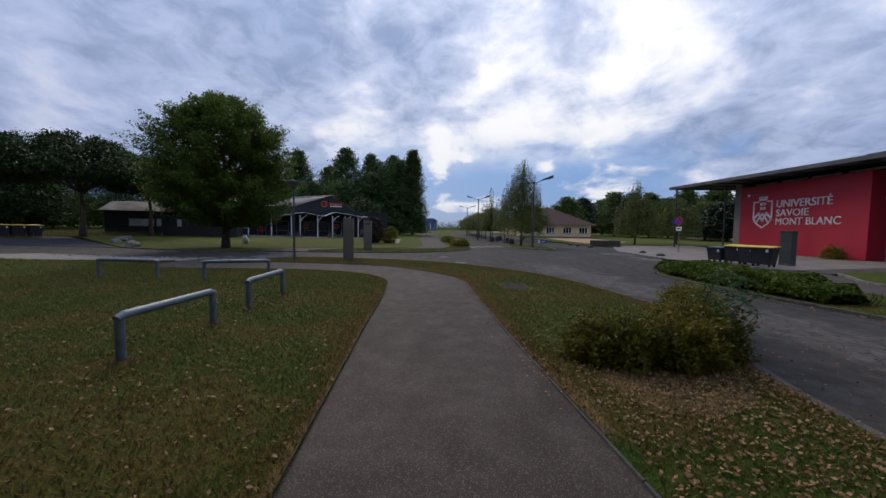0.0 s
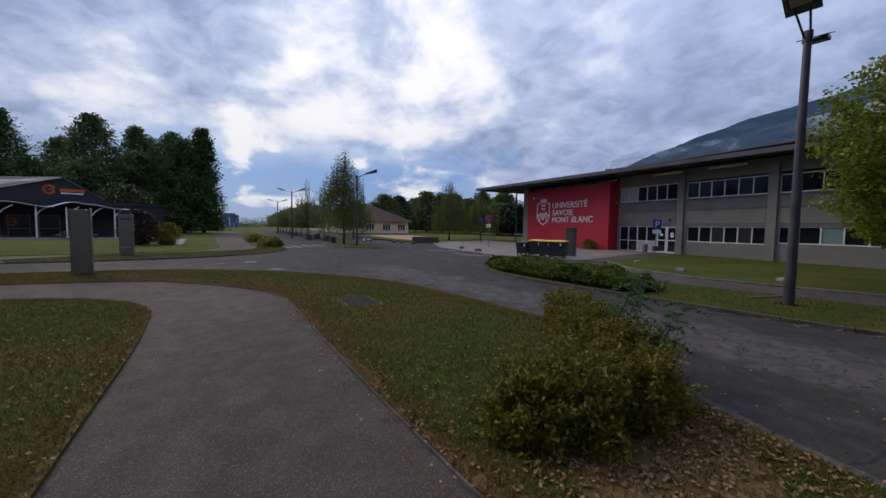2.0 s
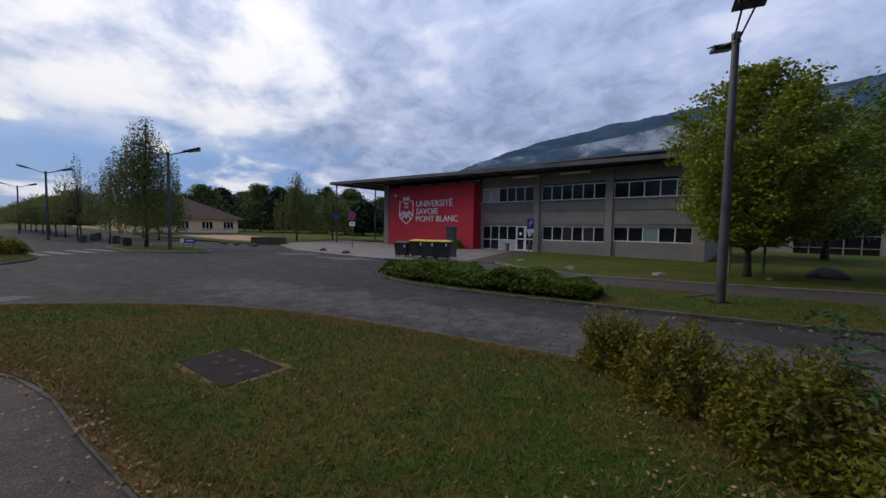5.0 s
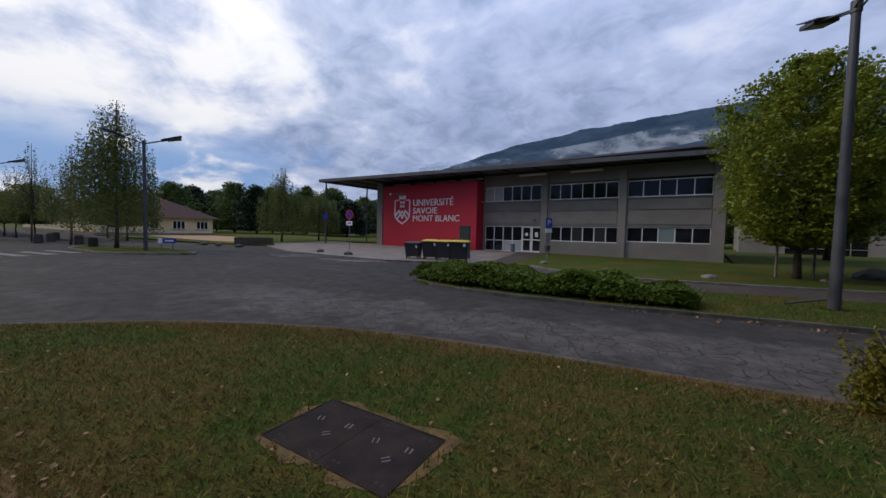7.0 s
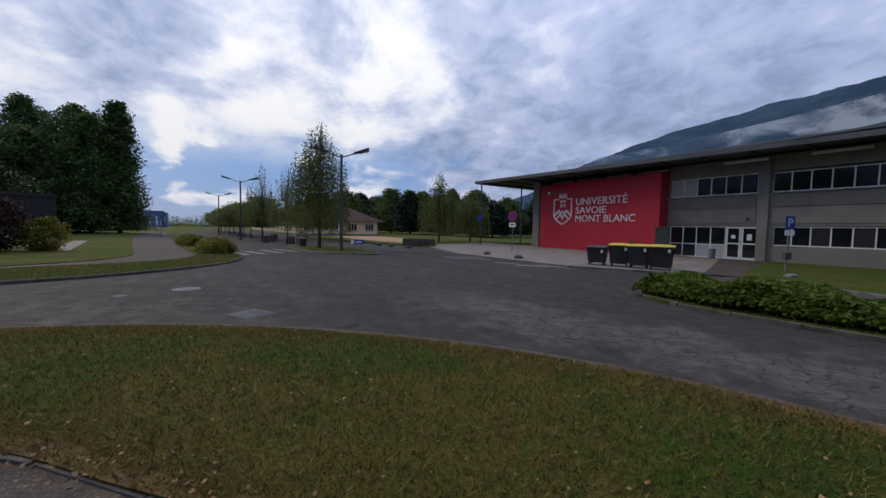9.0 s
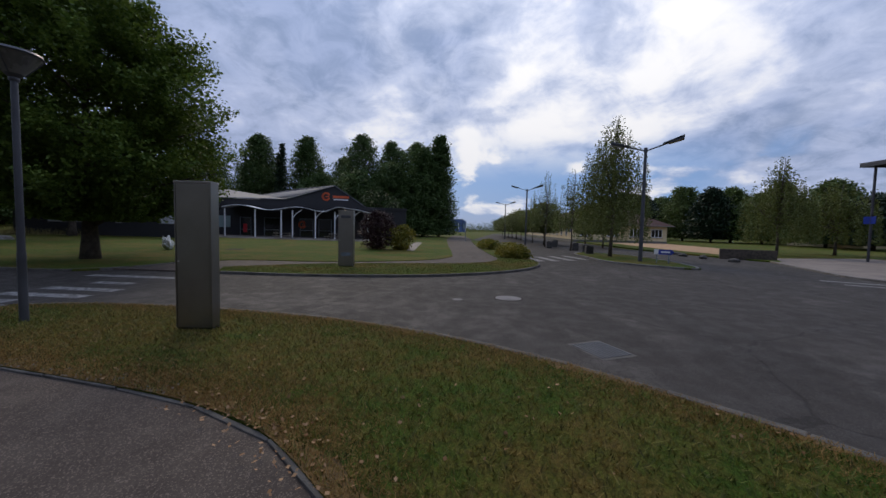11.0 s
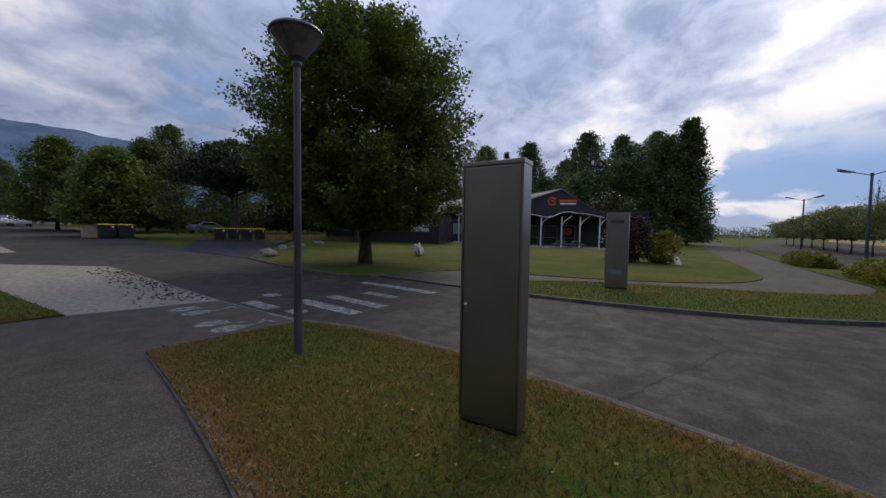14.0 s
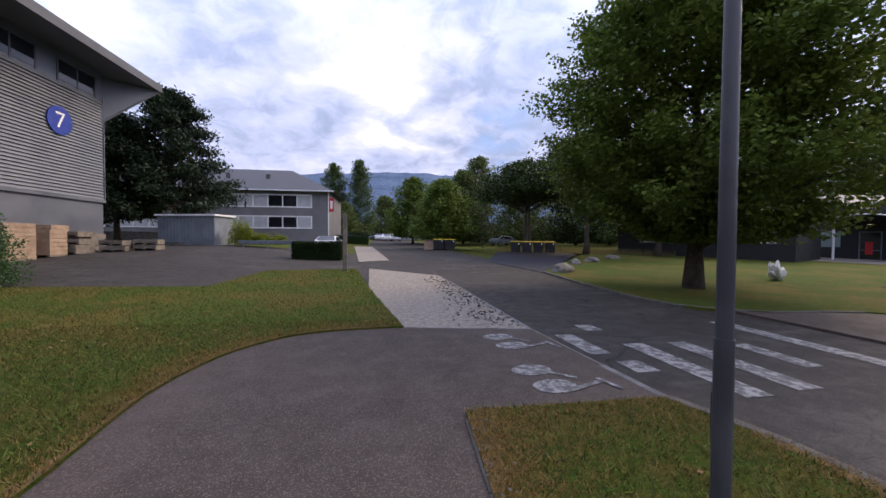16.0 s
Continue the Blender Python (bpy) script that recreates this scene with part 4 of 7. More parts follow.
def outline_strip(bm, pts, w, y0, y1, closed=False):
    n = len(pts)
    for i in range(n if closed else n - 1):
        a, b = Vector(pts[i]), Vector(pts[(i + 1) % n])
        d = (b - a).normalized()
        nn = Vector((-d.y, d.x)) * w / 2
        a, b = a - d * w * 0.35, b + d * w * 0.35
        vs = [bm.verts.new((p.x, y, p.y)) for y in (y0, y1) for p in (a - nn, b - nn, b + nn, a + nn)]
        for f in ((0, 1, 2, 3), (7, 6, 5, 4), (0, 4, 5, 1), (1, 5, 6, 2), (2, 6, 7, 3), (3, 7, 4, 0)):
            bm.faces.new([vs[k] for k in f])


bm = bmesh.new()
outline_strip(bm, [(-24.25, 4.45), (-24.75, 4.45), (-24.75, 2.95), (-24.5, 2.6), (-23.8, 2.18), (-23.1, 2.6), (-22.85, 2.95), (-22.85, 4.45), (-23.35, 4.45)], 0.10, 27.62, 27.68)
part("shield", bm, WHITE, red, "white outline of a shield")
bm = bmesh.new()
outline_strip(bm, [(-24.68, 3.0), (-24.2, 3.45), (-23.8, 2.75), (-23.4, 3.45), (-22.92, 3.0)], 0.16, 27.625, 27.68)
outline_strip(bm, [(-24.45, 2.65), (-23.8, 3.4), (-23.15, 2.65)], 0.12, 27.622, 27.68)
part("chevron", bm, WHITE, red)
bm = bmesh.new()
for x in (-24.05, -23.72):
    for z in (3.75, 4.12):
        box(bm, x, 27.62, z, x + 0.2, 27.68, z + 0.24)
box(bm, -24.2, 27.62, 4.55, -23.4, 27.68, 4.68)
for x in (-24.2, -23.95, -23.7, -23.5):
    box(bm, x, 27.62, 4.68, x + 0.12, 27.68, 4.9)
part("crown", bm, WHITE, red)
part("small_plate", boxes((-25.55, 27.65, 5.0, -25.3, 27.68, 5.22)), WHITE, red)
part("small_plate", boxes((-25.22, 27.65, 5.06, -23.6, 27.68, 5.16)), KERB, red)
part("spot", cyls(((-15.6, 28.6, 4.1), (-15.36, 28.6, 4.1), 0.05)), WHITE, red)

roof = tagged(new("overhanging_roof"), "thin dark steel roof with deep overhang")
roof.parent = uni
E0, E1 = Vector((-32.4, 24.4)), Vector((2.2, 27.7))


def slab(bm, pts, z0, z1):
    lo, hi = [bm.verts.new((x, y, z0)) for x, y in pts], [bm.verts.new((x, y, z1)) for x, y in pts]
    n = len(pts)
    bm.faces.new(lo[::-1])
    bm.faces.new(hi)
    for i in range(n):
        bm.faces.new((lo[i], lo[(i + 1) % n], hi[(i + 1) % n], hi[i]))


bm = bmesh.new()
slab(bm, [(-32.4, 24.4), (2.2, 27.7), (2.2, 43), (-32.4, 43)], 6.44, 6.52)
part("roof_deck", bm, ROOF_M, roof)
bm = bmesh.new()
slab(bm, [(-32.45, 24.35), (2.25, 27.65), (2.25, 27.77), (-32.45, 24.47)], 6.32, 6.60)
slab(bm, [(-32.45, 24.48), (-32.33, 24.48), (-32.33, 43), (-32.45, 43)], 6.32, 6.60)
slab(bm, [(2.13, 27.78), (2.25, 27.78), (2.25, 43), (2.13, 43)], 6.32, 6.60)
part("fascia", bm, ROOF_D, roof)
for i in range(15):
    x = -31.5 + i * 2.35
    y0 = 24.4 + (x + 32.4) * 3.3 / 34.6
    part("rafter", boxes((x, y0 + 0.14, 6.30, x + 0.08, 29.2 if x > -27 else 36, 6.435)), ROOF_D, roof)
bm = bmesh.new()
slab(bm, [(-16.5, 28.3), (2.9, 28.3), (2.9, 41), (-16.5, 41)], 6.96, 7.08)
part("upper_roof", bm, ROOF_M, roof, "set-back upper roof sheet")
part("clerestory", boxes((-16.0, 29.4, 6.52, 2.0, 40, 6.96)), CONCRETE_D, roof)
for x in (-25.5, -22.8, -20.2, -17.5, -12, -8):
    part("clerestory_light", boxes((x, 28.3, 5.98, x + 2.2, 28.4, 6.12)), WHITE, roof)
# Black board added for the dark of the gap between red wall and roof.
part("dark_gap_board", boxes((-26.9, 28.6, 5.87, -15.4, 28.8, 6.44)), BLACK, roof)
for x, y in ((-32.1, 25.0), (-30.2, 28.9), (-32.1, 34), (-32.1, 40)):
    part("column", cyls(((x, y, -0.1), (x, y, 6.44), 0.075)), STEEL_D, uni)
part("blue_plate", boxes((-32.55, 24.93, 2.55, -31.75, 24.96, 3.05)), BLUE, uni)
part("floor_slab", boxes((-27, 28.9, -0.15, 0.7, 41.6, 0.0)), CONCRETE_D, uni)

# ---- wheeled bins ----
def wheeled_bin(x, y, rz, lid, w=0.78, d=0.62, h=0.92, label="", z=-0.045):
    t = thing("wheeled_bin", x, y, g(x, y) + z, rz, label, "bin", "wheeled bins")
    bm = bmesh.new()
    lo = [(-w * 0.42, -d * 0.38), (w * 0.42, -d * 0.38), (w * 0.42, d * 0.40), (-w * 0.42, d * 0.40)]
    hi = [(-w * 0.5, -d * 0.5), (w * 0.5, -d * 0.5), (w * 0.5, d * 0.5), (-w * 0.5, d * 0.5)]
    a = [bm.verts.new((px, py, 0.12)) for px, py in lo]
    b = [bm.verts.new((px, py, h)) for px, py in hi]
    bm.faces.new(a[::-1])
    bm.faces.new(b)
    for i in range(4):
        bm.faces.new((a[i], a[(i + 1) % 4], b[(i + 1) % 4], b[i]))
    bmesh.ops.bevel(bm, geom=bm.edges[:], offset=0.03, segments=2, affect="EDGES")
    part("body", bm, PLASTIC_D, t)
    part("rim", boxes((-w * 0.53, -d * 0.53, h - 0.05, w * 0.53, d * 0.53, h), bevel=0.012), PLASTIC_D, t)
    bm = bmesh.new()
    nx, ny = 8, 6
    grid_ = [[bm.verts.new((w * 0.53 * (2 * i / nx - 1), d * (1.06 * j / ny - 0.56), h + 0.012 + 0.055 * (1 - (2 * i / nx - 1) ** 4) * (1 - (2 * j / ny - 1) ** 4) + 0.04 * j / ny)) for j in range(ny + 1)] for i in range(nx + 1)]
    for i in range(nx):
        for j in range(ny):
            bm.faces.new((grid_[i][j], grid_[i + 1][j], grid_[i + 1][j + 1], grid_[i][j + 1]))
    r = bmesh.ops.extrude_face_region(bm, geom=bm.faces[:])
    bmesh.ops.translate(bm, vec=(0, 0, -0.035), verts=[v for v in r["geom"] if isinstance(v, bmesh.types.BMVert)])
    bmesh.ops.recalc_face_normals(bm, faces=bm.faces[:])
    part("lid", bm, lid, t, "yellow plastic lid" if lid is PLASTIC_Y else "")
    part("hinge", cyls(((-w * 0.45, d * 0.56, h + 0.05), (w * 0.45, d * 0.56, h + 0.05), 0.025)), PLASTIC_D, t)
    part("sticker", boxes((w * 0.25, -d * 0.515, h - 0.24, w * 0.36, -d * 0.485, h - 0.10)), WHITE, t)
    for sx in (-1, 1):
        for sy in (-1, 1):
            part("wheel", cyls(((sx * w * 0.36 - 0.02, sy * d * 0.30, 0.08), (sx * w * 0.36 + 0.02, sy * d * 0.30, 0.08), 0.08)), RUBBER, t)
    return t


for x, y, rz, lid, w, h in ((-12.70, 16.55, 22, PLASTIC_D, 0.86, 0.84), (-11.82, 16.95, 27, PLASTIC_Y, 0.88, 0.98), (-10.95, 17.05, 20, PLASTIC_Y, 0.88, 0.98), (-10.02, 17.05, 24, PLASTIC_Y, 0.98, 1.0)):
    wheeled_bin(x, y, rz, lid, w, 0.72, h, "anthracite wheeled bin with yellow lid at the kerb" if lid is PLASTIC_Y else "lower dark wheeled bin without coloured lid", 0.02)
for x, y in ((-12.0, -44.1), (-13.2, -43.9)):
    wheeled_bin(x, y, 180, PLASTIC_Y, 1.15, 0.8, 1.15, "large dark bin with yellow lid by the access road")
for i in range(4):
    wheeled_bin(-18.7 - i * 0.98, -38.6 + i * 0.35, 160, PLASTIC_Y, 0.95, 0.8, 1.08, "large dark bin with yellow lid beside the dark parking")
crate_ = thing("wooden_crate", -11.0, -44.6, None, 3, "brown wooden crate beside far bins", "crate")
part("box", boxes((-0.45, -0.45, 0, 0.45, 0.45, 1.0), bevel=0.02), WOOD_Y, crate_)
part("lid", boxes((-0.5, -0.5, 1.0, 0.5, 0.5, 1.05)), WOOD, crate_)

kiosk = thing("utility_kiosk", -10.95, 19.0, 0.02, 20, "dark grey-green metal utility cabinet behind the bins", "cabinet")
part("plinth", boxes((-0.30, -0.20, -0.05, 0.30, 0.20, 0.12), bevel=0.01), KERB, kiosk)
part("body", boxes((-0.29, -0.19, 0.12, 0.29, 0.19, 1.80), bevel=0.012), STEEL_G, kiosk)
part("roof", boxes((-0.32, -0.22, 1.80, 0.32, 0.22, 1.87), bevel=0.015), STEEL_G, kiosk)
kd = part("door", boxes((-0.26, -0.205, 0.18, 0.26, -0.191, 1.74), bevel=0.004), STEEL_G, kiosk)
part("handle", boxes((0.17, -0.225, 0.95, 0.20, -0.206, 1.10), bevel=0.004), STEEL_D, kd)

# ---- rails on the lawn ----
def rail(x0, y0, x1, y1, h=0.58):
    a = Vector((x0, y0))
    d = Vector((x1, y1)) - a
    t = thing("tubular_rail", x0, y0, 0.03, math.degrees(math.atan2(d.y, d.x)), "low blue-grey tubular steel rail on two posts", "rail", "lawn rails")
    L = d.length
    part("post", cyls(((0, 0, -0.05), (0, 0, h - 0.05), 0.055), seg=16), GALV, t, smooth=False)
    part("post", cyls(((L, 0, -0.05), (L, 0, h - 0.05), 0.055), seg=16), GALV, t)
    bm = bmesh.new()
    tube(bm, [(-0.045, 0, h - 0.04), (0.06, 0, h), (L - 0.06, 0, h), (L + 0.045, 0, h - 0.04)], [0.052, 0.057, 0.057, 0.052], 16)
    part("crossbar", bm, GALV, t)
    for k in (0, L):
        part("soil_patch", lathe(bmesh.new(), [(0.24, -0.02), (0.16, 0.006), (0.04, 0.010)], 14), DRY, t)


rail(5.15, -2.90, 3.34, -2.95)
rail(2.05, -3.07, 0.25, -3.24)
rail(-1.62, -6.75, -2.3, -5.0)
rail(-1.7, -10.4, -1.6, -8.3)

# ---- steel cabinets ----
def totem(x, y, rz, w, d, h, label, slot=False):
    t = thing("steel_cabinet", x, y, 0.03, rz, label, "cabinet", "steel cabinets")
    part("plinth", boxes((-w / 2 + 0.01, -d / 2 + 0.01, -0.05, w / 2 - 0.01, d / 2 - 0.01, 0.03)), STEEL_D, t)
    part("body", boxes((-w / 2, -d / 2, 0.03, w / 2, d / 2, h), bevel=0.006), INOX, t)
    part("top_cap", boxes((-w / 2 - 0.006, -d / 2 - 0.022, h - 0.028, w / 2 + 0.006, d / 2 + 0.006, h + 0.008), bevel=0.004), INOX, t)
    bm = bmesh.new()
    box(bm, -w / 2, -d / 2 - 0.018, 0.03, -w / 2 + 0.018, -d / 2, h - 0.03)
    box(bm, w / 2 - 0.018, -d / 2 - 0.018, 0.03, w / 2, -d / 2, h - 0.03)
    box(bm, -w / 2 + 0.018, -d / 2 - 0.018, 0.03, w / 2 - 0.018, -d / 2, 0.05)
    part("door_frame", bm, INOX, t)
    dd = part("door", boxes((-w / 2 + 0.024, -d / 2 - 0.014, 0.056, w / 2 - 0.024, -d / 2 - 0.001, h - 0.036), bevel=0.003), INOX, t)
    part("lock", cyls(((-w / 2 + 0.05, -d / 2 - 0.026, 1.02), (-w / 2 + 0.05, -d / 2 - 0.012, 1.02), 0.012)), WHITE, dd)
    if slot:
        part("label_plate", boxes((-w * 0.3, -d / 2 - 0.018, 0.42, w * 0.3, -d / 2 - 0.0145, 0.56)), GALV, t)
        part("label_plate", boxes((-w * 0.32, -d / 2 - 0.018, h - 0.3, w * 0.32, -d / 2 - 0.0145, h - 0.2)), STEEL_D, t)
    return t


totem(-9.29, -4.49, 99, 0.53, 0.18, 2.19, "tall brushed stainless steel cabinet on the verge")
totem(-18.25, -5.82, 95, 0.60, 0.20, 2.22, "tall brushed steel cabinet across the road", True)

# ---- lamps ----
def post_top_lamp(x, y, h, label):
    t = thing("street_lamp", x, y, None, 0, label, "lamp")
    part("pole", cyls(((0, 0, -0.05), (0, 0, 1.1), 0.056, 0.054), ((0, 0, 1.1), (0, 0, h - 0.40), 0.048, 0.042), seg=20), STEEL_D, t)
    part("access_door", boxes((-0.025, -0.060, 0.45, 0.025, -0.050, 0.75)), STEEL_D, t)
    part("neck", lathe(bmesh.new(), [(0.052, h - 0.42), (0.062, h - 0.39), (0.062, h - 0.36), (0.11, h - 0.31)]), STEEL_D, t)
    part("shade", lathe(bmesh.new(), [(0.11, h - 0.31), (0.30, h - 0.06), (0.315, h - 0.03)], 28), SMOKED, t, "smoky conical lamp glass")
    part("cap", lathe(bmesh.new(), [(0.325, h - 0.04), (0.335, h - 0.02), (0.31, h + 0.015), (0.06, h + 0.05)], 28), STEEL_D, t)
    for k in range(3):
        a = k * 2.094 + 0.5
        part("rib", cyls(((0.115 * math.cos(a), 0.115 * math.sin(a), h - 0.31), (0.308 * math.cos(a), 0.308 * math.sin(a), h - 0.06), 0.008), seg=6), STEEL_D, t)


post_top_lamp(-9.08, -7.32, 4.10, "slender grey post lamp with conical glass head")
post_top_lamp(-18.4, -50.0, 4.3, "far post lamp with wide flat head")


def double_lamp(x, y, h, rz, label):
    t = thing("street_lamp", x, y, None, rz, label, "lamp", "double-headed lamps")
    part("pole", cyls(((0, 0, -0.05), (0, 0, h), 0.11, 0.075), seg=20), STEEL_D, t)
    part("base_plate", boxes((-0.2, -0.2, -0.03, 0.2, 0.2, 0.03), bevel=0.01), STEEL_D, t)
    part("cap", cyls(((0, 0, h - 0.2), (0, 0, h + 0.04), 0.095)), STEEL_D, t)
    for s in (-1, 1):
        for o in (-0.13, 0.13):
            part("arm", cyls(((s * 0.05, o * 0.4, h - 0.12), (s * 1.08, o, h + 0.22), 0.022), seg=8), STEEL_D, t)
        bm = bmesh.new()
        vs = box(bm, -0.36, -0.24, -0.05, 0.36, 0.24, 0.06, bevel=0.03)
        bmesh.ops.transform(bm, matrix=pose(s * 1.42, 0, h + 0.30, 0, -14 * s, 0), verts=bm.verts[:])
        hd = part("lamp_head", bm, STEEL_D, t)
        bm = bmesh.new()
        box(bm, -0.62, -0.30, 0.075, 0.42, 0.30, 0.10, bevel=0.01)
        bmesh.ops.transform(bm, matrix=pose(s * 1.42, 0, h + 0.30, 0, -20 * s, 0) @ Matrix.Diagonal((s, 1, 1, 1)), verts=bm.verts[:])
        part("reflector", bm, GALV, t, "pale tilted reflector panel")
        bm = bmesh.new()
        box(bm, -0.26, -0.17, -0.062, 0.26, 0.17, -0.052)
        bmesh.ops.transform(bm, matrix=pose(s * 1.42, 0, h + 0.30, 0, -14 * s, 0), verts=bm.verts[:])
        part("lens", bm, LENS, hd)


double_lamp(2.58, 12.78, 6.5, 104, "tall dark double-headed lamp on the roadside verge")
double_lamp(-26.1, 8.3, 6.30, 66, "tall dark double-headed lamp on the island")
double_lamp(-47.1, 3.9, 6.30, 75, "double-headed lamp far along the street")
double_lamp(-72, 2.5, 6.3, 75, "double-headed lamp among the far street trees")
stay = thing("fallen_bracket", 2.15, 12.9, 0.03, 15, "dark steel bracket leaning at the lamp foot", "bracket")
part("bar", cyls(((-0.35, 0, 0.03), (0.35, 0, 0.18), 0.025)), STEEL_D, stay)

# ---- signs ----
def sign_post(x, y, h, label, rz=0):
    t = thing("road_sign", x, y, None, rz, label, "sign")
    part("pole", cyls(((0, 0, -0.05), (0, 0, h), 0.032)), GALV, t)
    return t


s1 = sign_post(-21.4, 19.3, 2.95, "round blue no-parking sign with red rim on a grey pole", 12)
part("disc", cyls(((0, -0.05, 2.62), (0, -0.035, 2.62), 0.36), seg=32), SIGN_RED, s1)
part("disc_centre", cyls(((0, -0.056, 2.62), (0, -0.05, 2.62), 0.28), seg=32), BLUE, s1)
bm = bmesh.new()
box(bm, -0.32, -0.062, -0.035, 0.32, -0.056, 0.035)
bmesh.ops.transform(bm, matrix=Matrix.Translation((0, 0, 2.62)) @ Matrix.Rotation(radians(45), 4, "Y"), verts=bm.verts[:])
part("red_bar", bm, SIGN_RED, s1)
part("under_plate", boxes((-0.28, -0.05, 1.82, 0.28, -0.035, 2.14), bevel=0.004), WHITE, s1)
part("printed_bar", boxes((-0.15, -0.054, 1.95, 0.15, -0.05, 2.03)), BLACK, s1)
s2 = sign_post(-7.2, 22.0, 2.45, "square blue parking sign on a grey pole", 68)
part("plate", boxes((-0.26, -0.06, 1.88, 0.26, -0.04, 2.43), bevel=0.004), BLUE, s2)
lettering("P", 0.24, 0.36, 0.006, WHITE, s2, "lettering", -0.11, -0.06, 1.97)
part("under_plate", boxes((-0.26, -0.06, 1.60, 0.26, -0.04, 1.82), bevel=0.004), WHITE, s2)
part("post_box", boxes((-0.15, -0.08, 0.55, 0.15, 0.08, 0.85)), STEEL_D, s2)
s3 = sign_post(-24.9, 9.25, 0.78, "low blue arrow direction sign with white end", 60)
part("pole", cyls(((-0.55, 0, -0.05), (-0.55, 0, 0.78), 0.022)), GALV, s3)
bm = bmesh.new()
f = [bm.verts.new((px, -0.04, pz)) for px, pz in ((-0.48, 0.50), (0.12, 0.50), (0.26, 0.63), (0.12, 0.76), (-0.48, 0.76))]
bm.faces.new(f)
r = bmesh.ops.extrude_face_region(bm, geom=bm.faces[:])
bmesh.ops.translate(bm, vec=(0, 0.02, 0), verts=[v for v in r["geom"] if isinstance(v, bmesh.types.BMVert)])
bmesh.ops.recalc_face_normals(bm, faces=bm.faces[:])
part("arrow_plate", bm, BLUE, s3)
part("white_plate", boxes((-0.68, -0.04, 0.50, -0.48, -0.02, 0.76)), WHITE, s3)
part("printed_bar", boxes((-0.36, -0.048, 0.59, 0.05, -0.041, 0.67)), WHITE, s3)
s4 = sign_post(-53, -3.4, 2.0, "white backed sign on the far footpath")
part("plate", boxes((-0.3, -0.05, 1.35, 0.3, -0.03, 1.95)), WHITE, s4)

# stone bollards by the far street
for x, y in ((-32.2, 7.1), (-34.1, 7.3), (-37.6, 7.3), (-40.9, 5.6), (-43.8, 6.6), (-48, 7.4)):
    t = thing("stone_bollard", x, y, -0.05, 0, "squat dark stone bollard beside the street", "bollard", "stone bollards")
    part("block", boxes((-0.26, -0.26, 0, 0.26, 0.26, 0.62), bevel=0.07), STONE_D, t)
    part("cap", boxes((-0.22, -0.22, 0.61, 0.22, 0.22, 0.68), bevel=0.03), STONE_D, t)

# low planter
pl = thing("planter_box", -31.8, 17.4, 0.0, 62, "long low dark timber planter box", "planter")
for k, (a, b) in enumerate((((-1.5, -0.6), (1.5, -0.52)), ((-1.5, 0.52), (1.5, 0.6)), ((-1.5, -0.52), (-1.42, 0.52)), ((1.42, -0.52), (1.5, 0.52)))):
    part("side_board", boxes((a[0], a[1], -0.05, b[0], b[1], 0.62), bevel=0.01), BARK, pl)
part("soil", boxes((-1.42, -0.52, 0.3, 1.42, 0.52, 0.5)), SAND, pl)

# wooden post
wp = thing("wooden_post", -4.85, -23.3, None, 5, "tall square weathered timber post on the lawn corner", "post")
part("shaft", boxes((-0.10, -0.10, -0.05, 0.10, 0.10, 2.75), bevel=0.012), WOOD, wp)
part("top_cut", boxes((-0.09, -0.09, 2.75, 0.09, 0.09, 2.79), bevel=0.01), WOOD, wp)
part("foot_sleeve", boxes((-0.115, -0.115, -0.05, 0.115, 0.115, 0.08)), STEEL_D, wp)


# ---- black pavilion with white canopy ----
CN, CD = Vector((0.904, 0.427)), Vector((-0.427, 0.904))
cafe = thing("black_pavilion", -41.5, -35.0, 0.0, math.degrees(math.atan2(CD.y, CD.x)), "long black pavilion with metal gable roof and white canopy", "building")
# local x runs along the front, local -y towards the lawn
part("wall", boxes((0, 0, -0.1, 26, 0.25, 3.9), (0, 0.25, -0.1, 0.25, 9, 3.9), (25.75, 0.25, -0.1, 26, 9, 3.9), (0.25, 8.75, -0.1, 25.75, 9, 3.9)), BLACK, cafe)
bm = bmesh.new()
prof = [(8.2, 3.9), (8.2, 4.85), (11.0, 4.75), (16.8, 6.7), (20.2, 4.4), (20.2, 3.9)]
a = [bm.verts.new((x, -0.05, z)) for x, z in prof]
b = [bm.verts.new((x, 0.2, z)) for x, z in prof]
bm.faces.new(a)
bm.faces.new(b[::-1])
for i in range(len(prof)):
    j = (i + 1) % len(prof)
    bm.faces.new((a[j], a[i], b[i], b[j]))
part("gable", bm, BLACK, cafe)


def sheet(bm, p, th=0.07):
    lo = [bm.verts.new(q) for q in p]
    hi = [bm.verts.new((q[0], q[1], q[2] + th)) for q in p]
    n = len(p)
    bm.faces.new(lo[::-1])
    bm.faces.new(hi)
    for i in range(n):
        bm.faces.new((lo[i], lo[(i + 1) % n], hi[(i + 1) % n], hi[i]))


